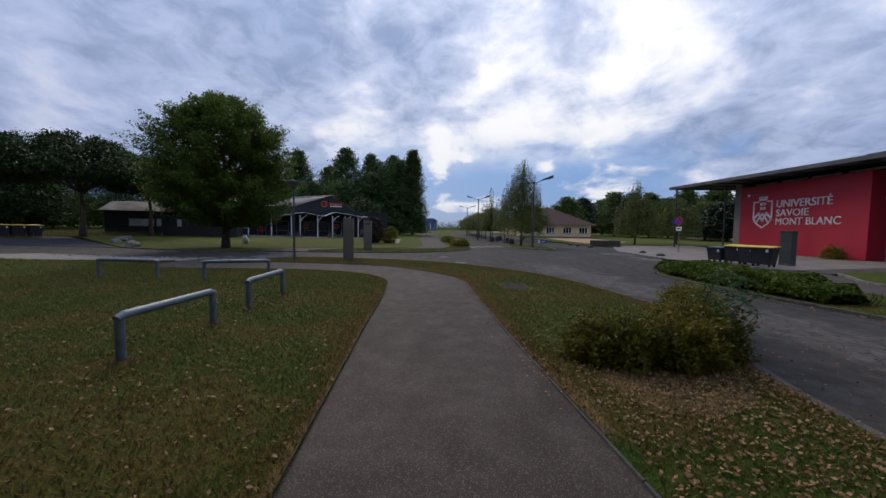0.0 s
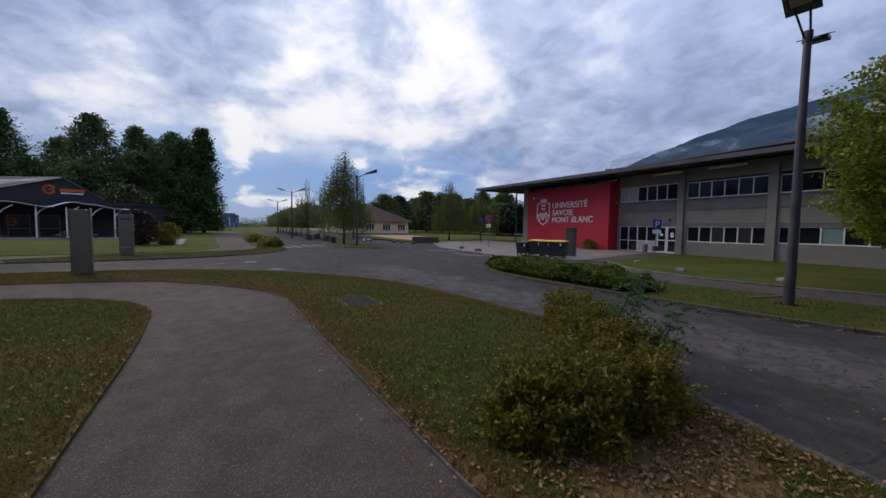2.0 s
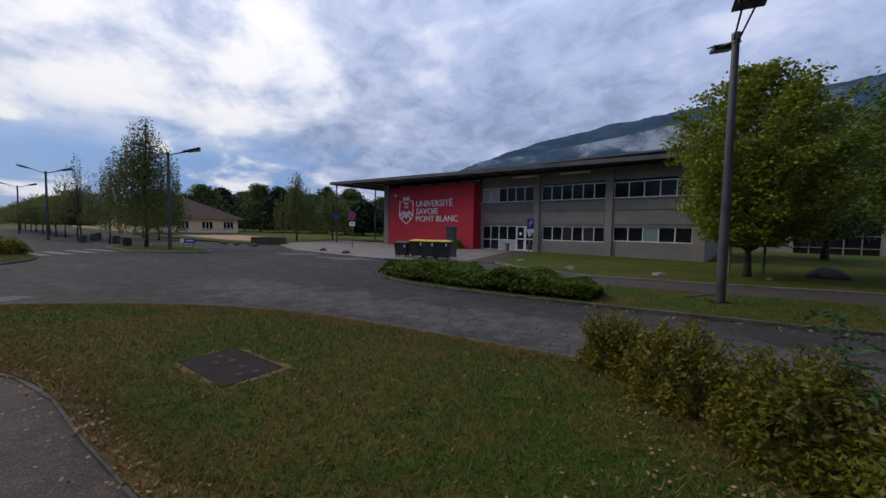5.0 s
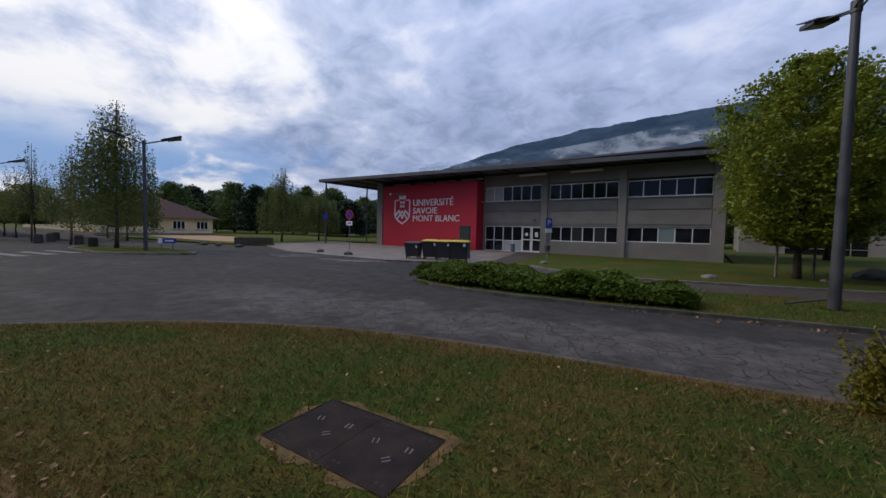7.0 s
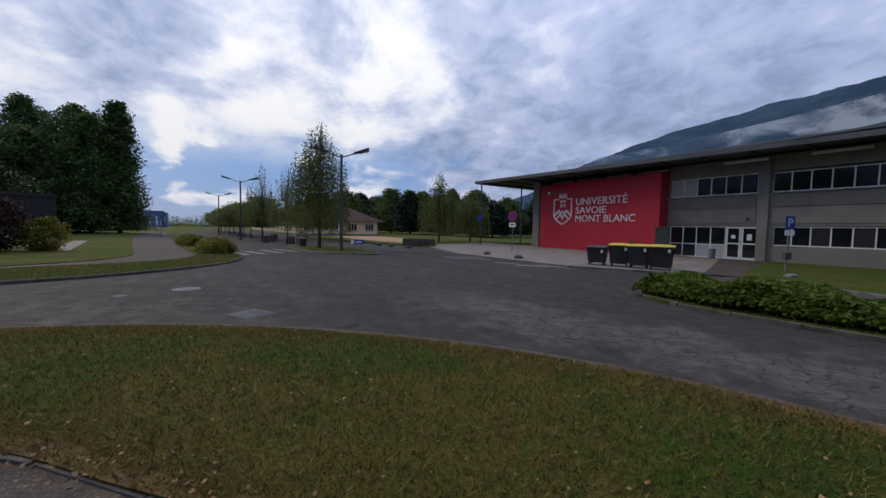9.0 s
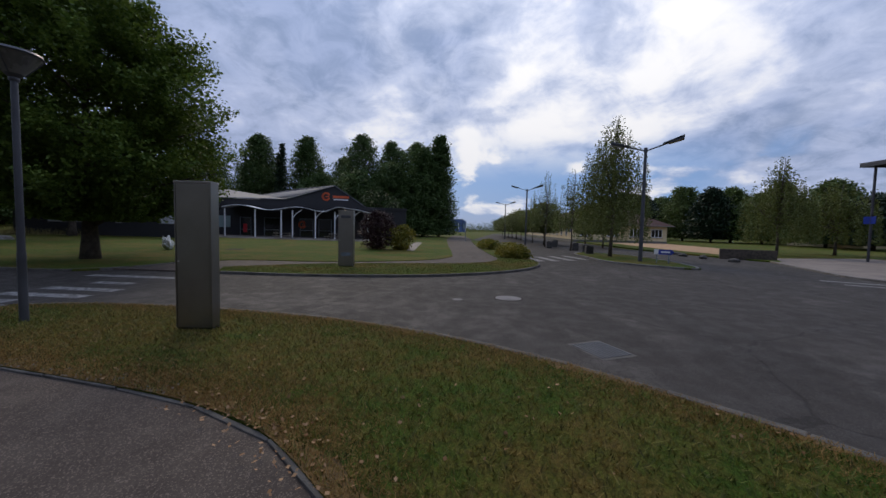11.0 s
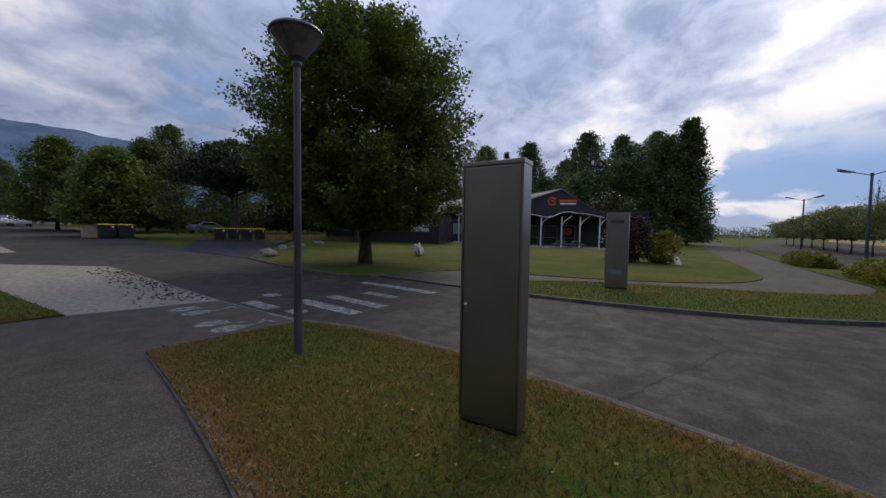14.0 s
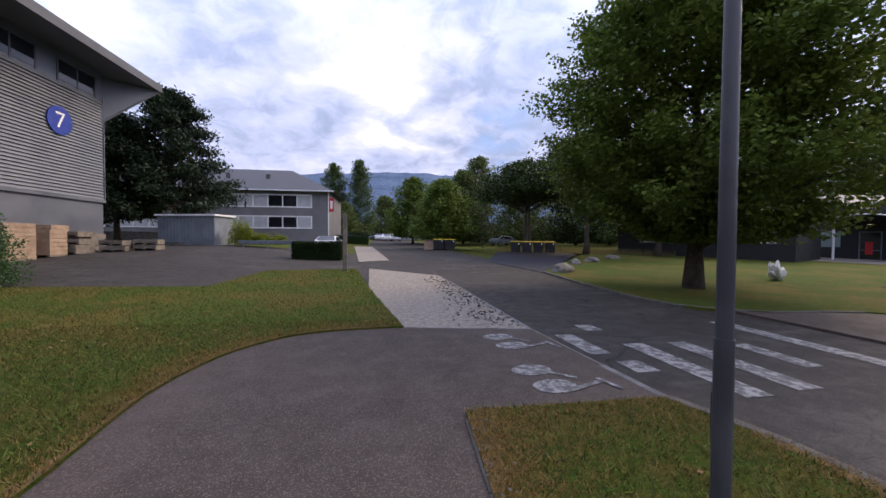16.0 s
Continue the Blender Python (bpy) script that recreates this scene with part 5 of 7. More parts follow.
bm = bmesh.new()
sheet(bm, [(11.0, -0.25, 4.75), (16.8, -0.25, 6.7), (11.5, 9.5, 6.9), (2.5, 9.5, 4.9)])
sheet(bm, [(16.8, -0.25, 6.7), (20.6, -0.25, 4.2), (20.6, 9.5, 4.2), (11.5, 9.5, 6.9)])
sheet(bm, [(1.0, -0.25, 4.6), (11.0, -0.25, 4.75), (2.5, 9.5, 6.4), (0.5, 9.5, 6.0)])
part("roof", bm, ROOF_M, cafe, "light grey standing-seam metal roof")
for i in range(14):
    k = i / 13
    p0, p1 = Vector((11.0 + 5.8 * k, -0.25, 4.83 + 1.95 * k)), Vector((2.5 + 9.0 * k, 9.5, 4.98 + 2.0 * k))
    part("seam", cyls((p0, p1, 0.035), seg=6), ROOF_M, cafe)
part("parapet", boxes((-0.1, -0.1, 3.9, 8.2, 0.3, 4.6)), BLACK, cafe)
part("parapet", boxes((20.2, -0.1, 3.9, 26.1, 0.3, 4.2)), BLACK, cafe)
can = tagged(new("canopy"), "wavy white membrane canopy on slim posts")
can.parent = cafe
POSTS = (0.9, 5.1, 8.1, 10.8, 12.0, 14.5, 16.7, 18.6, 20.6)
bm = bmesh.new()
xs = [4.8 + i * 0.35 for i in range(50)]
rows = []
for y in (-3.4, -1.8, -0.1):
    rows.append([bm.verts.new((x, y, 3.5 + 0.22 * math.sin((x - 5) * 1.05) + (0.35 if 15.6 < x < 18.2 else 0.0) * math.sin((x - 15.6) / 2.6 * 3.14) + 0.12 * (y + 3.4) / 3.4)) for x in xs])
for r0, r1 in zip(rows, rows[1:]):
    for i in range(len(xs) - 1):
        bm.faces.new((r0[i], r0[i + 1], r1[i + 1], r1[i]))
r = bmesh.ops.extrude_face_region(bm, geom=bm.faces[:])
bmesh.ops.translate(bm, vec=(0, 0, 0.06), verts=[v for v in r["geom"] if isinstance(v, bmesh.types.BMVert)])
bmesh.ops.recalc_face_normals(bm, faces=bm.faces[:])
part("membrane", bm, WHITE, can, smooth=True)
for x in POSTS:
    part("post", cyls(((x, -3.0, -0.05), (x, -3.0, 3.35 if x > 1 else 3.0), 0.075)), WHITE, can)
    if x > 11.5:
        bm = bmesh.new()
        tube(bm, [(x, -3.0, 2.4), (x + 0.35, -3.0, 2.95), (x + 1.0, -3.0, 3.45)], [0.05, 0.05, 0.05], 8)
        part("brace", bm, WHITE, can)
window_c = [(6.0, 7.2), (8.6, 10.4), (12.6, 14.2), (14.8, 16.4), (17.2, 18.4)]
for a_, b_2 in window_c:
    w = tagged(new("window"), "dark glazing in thin white frame")
    w.parent = cafe
    part("window_frame", boxes((a_, -0.05, 0.1, a_ + 0.06, -0.004, 2.5), (b_2 - 0.06, -0.05, 0.1, b_2, -0.004, 2.5), (a_ + 0.06, -0.05, 2.44, b_2 - 0.06, -0.004, 2.5), (a_ + 0.06, -0.05, 1.0, b_2 - 0.06, -0.004, 1.05)), GALV, w)
    part("pane", boxes((a_ + 0.06, -0.03, 0.1, b_2 - 0.06, -0.02, 2.44)), GLASS, w)
part("blue_panel", boxes((1.2, -0.06, 1.25, 5.0, -0.003, 2.6)), GLASS_P, cafe, "milky glazing strip")
part("poster", boxes((6.35, -0.08, 0.7, 6.75, -0.055, 1.7)), SIGN_RED, cafe, "red poster on the dark door")


def ring_logo(x, z, r, y):
    bm = bmesh.new()
    outline_strip(bm, [(x + r * math.cos(0.6 + 5.1 * i / 14), z + r * math.sin(0.6 + 5.1 * i / 14)) for i in range(15)], r * 0.55, y - 0.04, y)
    box(bm, x - r * 0.2, y - 0.04, z - r * 0.14, x + r * 0.9, y - 0.001, z + r * 0.14)
    return part("round_logo", bm, ORANGE, cafe, "orange open ring emblem")


ring_logo(15.7, 5.35, 0.42, -0.05)
ring_logo(12.9, 1.75, 0.36, -0.07)
ring_logo(17.6, 1.75, 0.34, -0.07)
part("name_bar", boxes((16.5, -0.09, 5.2, 18.5, -0.051, 5.5)), ORANGE, cafe, "orange sign letters on black")
part("name_bar", boxes((16.6, -0.09, 4.95, 18.4, -0.051, 5.07)), WHITE, cafe)
for s in (11.2, 16.5, 18.0):
    p = Vector((-41.5, -35.0)) + CD * s + CN * 5.5
    t = thing("picnic_table", p.x, p.y, 0.03, 25 + s * 10, "brown wooden picnic table with fixed benches", "table", "picnic tables")
    part("tabletop", boxes((-0.9, -0.38, 0.70, 0.9, 0.38, 0.75), bevel=0.008), WOOD, t)
    part("bench", boxes((-0.9, -0.80, 0.42, 0.9, -0.55, 0.46), bevel=0.008), WOOD, t)
    part("bench", boxes((-0.9, 0.55, 0.42, 0.9, 0.80, 0.46), bevel=0.008), WOOD, t)
    for sx in (-0.65, 0.65):
        part("leg", cyls(((sx, -0.65, 0), (sx, -0.25, 0.70), 0.04), ((sx, 0.65, 0), (sx, 0.25, 0.70), 0.04), ((sx, -0.7, 0.40), (sx, 0.7, 0.40), 0.035), seg=6), WOOD, t)

# low dark hall behind the pines
dh = thing("dark_hall", -29.2, -38.6, None, math.degrees(math.atan2(12.3, -5.6)), "low dark timber hall with small shuttered windows", "building")
part("wall", boxes((0, 0, -0.3, 13.0, 6, 2.7)), BLACK, dh)
bm = bmesh.new()
sheet(bm, [(-0.4, -0.5, 2.7), (13.4, -0.5, 2.7), (13.4, 3.2, 3.9), (-0.4, 3.2, 3.9)])
sheet(bm, [(-0.4, 3.2, 3.9), (13.4, 3.2, 3.9), (13.4, 6.5, 2.7), (-0.4, 6.5, 2.7)])
part("roof", bm, BLACK, dh)
for a_, b_2 in ((2.2, 4.6), (4.8, 5.3), (6.8, 7.3), (10, 12)):
    w = tagged(new("window"), "")
    w.parent = dh
    part("window_frame", boxes((a_, -0.05, 1.0, b_2, -0.002, 1.9)), CONCRETE_D, w)
    part("shutter", boxes((a_ + 0.06, -0.08, 1.06, b_2 - 0.06, -0.051, 1.84)), BLIND, w)


# ---- houses ----
def hip_roof(bm, x0, x1, y0, y1, z, h, over=0.6, cut=1.0):
    x0, x1, y0, y1 = x0 - over, x1 + over, y0 - over, y1 + over
    m = (y1 - y0) / 2 * cut
    v = [bm.verts.new(p) for p in ((x0, y0, z), (x1, y0, z), (x1, y1, z), (x0, y1, z), (x0 + m, (y0 + y1) / 2, z + h), (x1 - m, (y0 + y1) / 2, z + h))]
    for f in ((0, 1, 5, 4), (1, 2, 5), (2, 3, 4, 5), (3, 0, 4), (3, 2, 1, 0)):
        bm.faces.new([v[k] for k in f])


def small_window(parent, x0, x1, z0, z1, y, bars=3, glass=GLASS, face=None):
    """A barred window on a wall that faces -y, or on one that faces +x where face gives its plane."""
    w = tagged(new("window"), "")
    w.parent = parent
    b1 = bmesh.new()
    fr = 0.08
    box(b1, x0, -0.05, z0, x1, 0.0, z0 + fr)
    box(b1, x0, -0.05, z1 - fr, x1, 0.0, z1)
    for i in range(bars + 1):
        x = x0 + (x1 - x0 - fr) * i / bars
        box(b1, x, -0.048, z0 + fr, x + fr, -0.002, z1 - fr)
    b2 = boxes((x0 + 0.02, -0.025, z0 + 0.02, x1 - 0.02, -0.015, z1 - 0.02))
    b3 = boxes((x0 - 0.1, -0.12, z0 - 0.1, x1 + 0.1, 0.0, z0 - 0.005))
    mt = Matrix.Translation((0, y, 0)) if face is None else Matrix.Translation((face, 0, 0)) @ Matrix.Rotation(radians(90), 4, "Z")
    for b in (b1, b2, b3):
        bmesh.ops.transform(b, matrix=mt, verts=b.verts[:])
    part("window_frame", b1, WHITE, w)
    part("pane", b2, glass, w)
    part("window_sill", b3, KERB, w)


yh = thing("yellow_house", -66.0, 13.2, 0.0, 0, "long single-storey pale yellow house with brown hip roof", "house")
part("wall", boxes((-75, 0, -0.4, 0, 14.4, 2.75)), RENDER_Y, yh)
part("plinth", boxes((-75, -0.04, -0.4, 0.04, 14.44, 0.35)), CONCRETE_D, yh)
bm = bmesh.new()
hip_roof(bm, -75, 0, 0, 14.4, 2.75, 4.0, 0.8)
part("roof", bm, TILE_B, yh)
part("gutter", boxes((0.72, -0.8, 2.66, 0.86, 15.2, 2.78), (-75, -0.86, 2.66, 0.7, -0.74, 2.78)), CONCRETE_D, yh)
for y in (1.2, 5.4, 8.8, 12.0):
    small_window(yh, y, y + 1.7, 0.95, 2.25, 0, 3, GLASS, face=0.0)
for i in range(16):
    small_window(yh, -73 + i * 4.5, -71.6 + i * 4.5, 0.95, 2.2, 0.0, 2)
part("number_disc", cyls(((-1.9, -0.04, 1.95), (-1.9, 0.0, 1.95), 0.55), seg=24), BLUE, yh, "round dark blue number disc")
part("number_bar", boxes((-2.2, -0.06, 1.82, -1.6, -0.041, 2.08)), WHITE, yh)
part("chimney", boxes((-22, 6.8, 5.5, -21.2, 7.6, 7.6)), TILE_B, yh)
h2 = thing("small_house", -72.0, 57.0, 0.0, 20, "distant small cream house with brown roof", "house")
part("wall", boxes((-5, -4, -0.4, 5, 4, 2.6)), RENDER_Y, h2)
bm = bmesh.new()
hip_roof(bm, -5, 5, -4, 4, 2.6, 3.2)
part("roof", bm, TILE_B, h2)
small_window(h2, -1, 0.5, 0.9, 2.1, -4.0)
small_window(h2, 2.0, 3.2, 0.9, 2.1, -4.0)

gh = thing("grey_house", 1.2, -54.5, g(1.6, -54.5) + 0.9, 0, "two-storey grey house with slate hip roof and white window bands", "house")
GZ = g(1.6, -54.5)
part("wall", boxes((0, -12, -2.0, 40, 0, 5.75)), RENDER_G, gh)
bm = bmesh.new()
hip_roof(bm, 0, 40, -12, 0, 5.75, 3.6, 0.7)
part("roof", bm, SLATE, gh)
part("gutter", boxes((-0.8, 0.62, 5.62, 40, 0.76, 5.76)), WHITE, gh)
part("corner_pipe", cyls(((-0.05, 0.06, 0), (-0.05, 0.06, 5.6), 0.06)), WHITE, gh)
for z0, z1 in ((0.85, 2.5), (3.55, 5.25)):
    for k in range(3):
        x0 = 2.0 + k * 12.0
        w = tagged(new("window"), "row of white framed windows with grey blinds")
        w.parent = gh
        bm = bmesh.new()
        box(bm, x0, 0.0, z0, x0 + 10.8, 0.06, z0 + 0.16)
        box(bm, x0, 0.0, z1 - 0.16, x0 + 10.8, 0.06, z1)
        for i in range(7):
            box(bm, x0 + i * 1.78, 0.0, z0 + 0.16, x0 + i * 1.78 + 0.14, 0.058, z1 - 0.16)
        part("window_frame", bm, WHITE, w)
        for i in range(6):
            part("pane", boxes((x0 + i * 1.78 + 0.14, 0.0, z0 + 0.16, x0 + i * 1.78 + 1.78, 0.02, z1 - 0.16)), GLASS if i in (1, 2) else BLIND, w)
for x in (8, 13, 19):
    part("roof_vent", boxes((x, -3.1, 7.2, x + 0.5, -2.7, 8.2)), SLATE, gh)
part("red_banner", boxes((-0.75, 0.05, 3.1, -0.15, 0.12, 4.9)), SIGN_RED, gh, "red vertical banner sign at the corner")
part("banner_bar", boxes((-0.6, 0.121, 3.5, -0.3, 0.13, 4.5)), WHITE, gh)
fe = thing("low_fence", 4.5, -44.0, None, 0, "low beige slatted fence before the grey house", "fence")
for i in range(13):
    part("post", boxes((i * 1.5, -0.05, -0.4, i * 1.5 + 0.08, 0.05, 1.0)), WOOD, fe)
for k in range(4):
    part("slat", boxes((0, 0.05, 0.1 + k * 0.24, 18.2, 0.08, 0.28 + k * 0.24)), WOOD, fe)

# metal hall with the number seven; its long wall runs along y
WX, WC = 13.0, -34.0
WZ = g(WX, WC) - 0.1
hall = thing("metal_hall", WX, WC, WZ, 0, "tall grey corrugated metal hall with sloped overhanging roof", "building")
part("plinth", boxes((0, 0, -1.5, 0.3, 60, 3.1), (0.3, 0, -1.5, 25, 0.3, 3.1)), CLAD, hall, "smooth pale concrete base wall")
part("ledge", boxes((-0.14, -0.1, 3.1, 0.2, 60, 3.32)), CLAD, hall)
for i in range(34):
    z = 3.32 + i * 0.2
    bm = bmesh.new()
    v = [bm.verts.new(p) for p in ((-0.10, 0.0, z), (-0.02, 0.0, z + 0.185), (0.2, 0.0, z + 0.185), (0.2, 0.0, z), (-0.10, 60, z), (-0.02, 60, z + 0.185), (0.2, 60, z + 0.185), (0.2, 60, z))]
    for f in ((0, 1, 2, 3), (7, 6, 5, 4), (0, 4, 5, 1), (1, 5, 6, 2), (2, 6, 7, 3), (3, 7, 4, 0)):
        bm.faces.new([v[k] for k in f])
    part("cladding_board", bm, CLAD, hall)
part("corner_trim", boxes((-0.13, -0.06, 3.3, 0.05, 0.0, 10.3)), CLAD, hall)
part("end_wall", boxes((0.05, -0.02, 3.1, 25, 0.3, 11.2)), CLAD, hall)
part("upper_wall", boxes((0.0, 0.0, 10.12, 0.3, 60, 13.5)), CLAD, hall)
for i in range(12):
    y = 0.6 + i * 4.2
    w = tagged(new("window"), "dark high strip window")
    w.parent = hall
    for y0 in (y, y + 1.4):
        part("pane", boxes((-0.03, y0, 10.3, -0.005, y0 + 1.3, 11.5)), GLASS, w)
    for y0 in (y - 0.1, y + 1.3, y + 2.7):
        part("mullion", boxes((-0.045, y0, 10.2, -0.004, y0 + 0.1, 11.6)), STEEL_D, w)
bm = bmesh.new()
p = [(-2.4, -2.6, 11.9), (-2.4, 60, 11.9), (27, 60, 14.5), (27, -2.6, 14.5)]
sheet(bm, p, 0.55)
part("roof", bm, ROOF_M, hall)
bm = bmesh.new()
for f in (((-2.3, -2.5, 11.88), (0.0, 0.0, 8.6), (0.05, 0.05, 8.6), (0.3, -0.02, 11.9)),):
    v0 = [bm.verts.new(q) for q in f]
    bm.faces.new(v0)
    r = bmesh.ops.extrude_face_region(bm, geom=bm.faces[:])
    bmesh.ops.translate(bm, vec=(0.05, 0.25, 0), verts=[v for v in r["geom"] if isinstance(v, bmesh.types.BMVert)])
bmesh.ops.recalc_face_normals(bm, faces=bm.faces[:])
part("roof_bracket", bm, CLAD, hall)
bm = cyls(((-0.16, 3.4, 7.75), (-0.11, 3.4, 7.75), 0.85), seg=32)
part("number_disc", bm, BLUE, hall, "round blue plate with a white seven")
lettering("7", 0.62, 0.95, 0.02, WHITE, hall, "lettering", -0.165, 3.71, 7.28, "", face=-90)

# stacked crates by the hall
rng2 = random.Random(4)


def pallet_box(x, y, z, rz, w, d, h, mat):
    t = thing("pallet_box", x, y, z, rz, "raw timber pallet box stacked in the yard" if mat is WOOD_Y else "grey slatted timber pallet collar", "crate", "pallet boxes")
    for k in range(max(1, int(h / 0.22))):
        z0 = 0.1 + k * 0.22
        part("board", boxes((-w / 2, -d / 2, z0, w / 2, -d / 2 + 0.03, z0 + 0.2), (-w / 2, d / 2 - 0.03, z0, w / 2, d / 2, z0 + 0.2), (-w / 2, -d / 2 + 0.03, z0, -w / 2 + 0.03, d / 2 - 0.03, z0 + 0.2), (w / 2 - 0.03, -d / 2 + 0.03, z0, w / 2, d / 2 - 0.03, z0 + 0.2)), mat, t)
    part("base", boxes((-w / 2, -d / 2, 0.0, -w / 2 + 0.12, d / 2, 0.1), (w / 2 - 0.12, -d / 2, 0.0, w / 2, d / 2, 0.1), (-0.06, -d / 2, 0.0, 0.06, d / 2, 0.1)), WOOD, t)
    part("fill", boxes((-w / 2 + 0.03, -d / 2 + 0.03, 0.1, w / 2 - 0.03, d / 2 - 0.03, 0.1 + max(1, int(h / 0.22)) * 0.22 - 0.05)), mat, t)


for x, y, z, rz, w, d, h, mt in ((11.4, -23.5, 0, 4, 1.6, 1.6, 2.0, WOOD_Y), (11.3, -25.4, 0, -3, 1.6, 1.5, 1.9, WOOD_Y), (11.2, -27.4, 0, 6, 1.3, 1.2, 1.35, WOOD_Y), (10.9, -28.9, 0, -5, 1.2, 1.2, 0.5, WOOD), (10.9, -28.9, 0.55, 4, 1.2, 1.2, 0.3, WOOD),
                                 (10.9, -28.9, 0.95, -2, 1.3, 1.2, 0.24, WOOD), (11.5, -30.6, 0, 3, 1.2, 1.2, 0.3, WOOD), (11.5, -30.6, 0.36, -4, 1.2, 1.2, 0.3, WOOD), (11.5, -30.6, 0.72, 2, 1.2, 1.2, 0.3, WOOD), (12.1, -28.6, 0, 3, 1.4, 1.2, 1.6, WOOD_Y), (9.6, -30.2, 0, 7, 1.3, 1.0, 0.3, WOOD), (9.6, -30.2, 0.36, -3, 1.3, 1.0, 0.3, WOOD), (8.3, -31.0, 0, 2, 1.3, 1.0, 0.3, WOOD), (8.3, -31.0, 0.36, 9, 1.3, 1.0, 0.24, WOOD)):
    pallet_box(x, y, g(x, y) - 0.056 + z, rz, w, d, h, mt)

shed = thing("metal_shed", 9.0, -38.2, None, -12, "blue-grey corrugated metal storage shed", "shed")
part("wall", boxes((-2.4, -1.2, -0.3, 2.4, 1.2, 2.25)), SHEDM, shed)
part("roof", boxes((-2.55, -1.35, 2.25, 2.55, 1.35, 2.4), bevel=0.02), WHITE, shed)
for i in range(17):
    part("rib", boxes((-2.36 + i * 0.29, 1.2, 0, -2.30 + i * 0.29, 1.235, 2.25)), SHEDM, shed)
part("step", boxes((0.1, 1.25, -0.3, 2.4, 1.8, 0.16)), KERB, shed)


# ---- cars ----
def car(x, y, rz, paint_, label):
    t = thing("parked_car", x, y, g(x, y) - 0.05, rz, label, "car", "parked cars")
    prof = [(-2.0, 0.35), (-2.05, 0.75), (-1.85, 0.98), (-1.3, 1.03), (-0.75, 1.42), (0.75, 1.46), (1.55, 1.05), (1.95, 0.95), (2.05, 0.6), (2.0, 0.35)]
    bm = bmesh.new()
    a = [bm.verts.new((px, -0.85 if pz < 1.1 else -0.66, pz)) for px, pz in prof]
    b = [bm.verts.new((px, 0.85 if pz < 1.1 else 0.66, pz)) for px, pz in prof]
    n = len(prof)
    bm.faces.new(a)
    bm.faces.new(b[::-1])
    for i in range(n):
        bm.faces.new((a[(i + 1) % n], a[i], b[i], b[(i + 1) % n]))
    bmesh.ops.bevel(bm, geom=bm.edges[:], offset=0.05, segments=2, affect="EDGES")
    bmesh.ops.recalc_face_normals(bm, faces=bm.faces[:])
    body_ = part("body", bm, paint_, t)
    for s in (-1, 1):
        bm = bmesh.new()
        v = [bm.verts.new((px, s * (0.835 if pz < 1.1 else 0.70), pz)) for px, pz in ((-1.1, 1.06), (-0.68, 1.36), (0.68, 1.39), (1.3, 1.06))]
        bm.faces.new(v)
        part("side_window", bm, GLASS, t)
        for wx in (-1.3, 1.25):
            w = part("wheel", cyls(((wx, s * 0.70, 0.31), (wx, s * 0.88, 0.31), 0.31), seg=18), RUBBER, t)
            part("rim", cyls(((wx, s * 0.88, 0.31), (wx, s * 0.895, 0.31), 0.19), seg=14), GALV, w)
        part("headlight", boxes((1.93, s * 0.62 - 0.14, 0.70, 2.04, s * 0.62 + 0.14, 0.82)), LENS, t)
        part("tail_light", boxes((-2.06, s * 0.62 - 0.12, 0.75, -1.98, s * 0.62 + 0.12, 0.92)), SIGN_RED, t)
    for pts in (((-1.34, 1.05), (-0.80, 1.41)), ((1.5, 1.08), (0.82, 1.45))):
        bm = bmesh.new()
        (xa, za), (xb, zb) = pts
        o = 0.03 if xa > 0 else -0.03
        bm.faces.new([bm.verts.new(q) for q in ((xa + o, -0.72, za + 0.02), (xa + o, 0.72, za + 0.02), (xb + o, 0.58, zb + 0.01), (xb + o, -0.58, zb + 0.01))])
        part("windscreen", bm, GLASS, t)
    return t


for i, (x, y, rz) in enumerate(((-6.2, -84, 80), (-4.5, -88, 80), (-3.2, -93, 80), (-7.8, -80, 95))):
    car(x, y, rz, CARP if i != 2 else CARD_, "white car parked far along the access road" if i != 2 else "dark car parked far along the access road")
car(-1.75, -37.5, 88, CARP, "white car parked behind the clipped hedge")
car(-23.5, -58, 20, GALV, "silver car parked beyond the far trees")

# ---- stones and sculpture ----
def boulder(x, y, sx, sy, sz, seed, label, mat=STONE, rz=0, z=None):
    bm = bmesh.new()
    bmesh.ops.create_icosphere(bm, subdivisions=3, radius=1)
    for v in bm.verts:
        k = 1 + 0.28 * noise.noise(v.co * 1.3 + Vector((seed * 7.1, 0, 0))) + 0.10 * noise.noise(v.co * 4 + Vector((seed, 3, 0)))
        v.co = Vector((v.co.x * sx * k, v.co.y * sy * k, max(-0.25, v.co.z) * sz * k))
    ob = part("boulder", bm, mat)
    ob.matrix_basis = pose(x, y, (g(x, y) + 0.03) if z is None else z, 0, 0, rz)
    return tagged(ob, label, "boulder", "boulders")


for i, (x, y, s) in enumerate(((-15.4, -22.3, 0.75), (-18.3, -26.4, 0.55), (-20.3, -28.0, 0.6), (-23.4, -30.5, 0.5))):
    boulder(x, y, s, s * 0.6, s * 0.55, i, "rough grey boulder at the lawn edge", rz=30 + 40 * i)
for i, (x, y, s) in enumerate(((-3.0, 17.6, 0.24), (0.4, 18.2, 0.26), (-6.4, 19.4, 0.22), (3.8, 20.2, 0.16))):
    boulder(x, y, s, s * 0.8, s * 0.55, i + 9, "small rounded grey stone on the lawn", CONCRETE_D, rz=20 * i)
for i, (x, y) in enumerate(((-31, 14.2), (-33, 13.9), (-28.5, 14.6), (-35, 14.5), (-17.0, 15.6), (-20, 15.8))):
    boulder(x, y, 0.30, 0.24, 0.18, i + 20, "small dark stone along the forecourt edge", STONE_D, 30 * i)
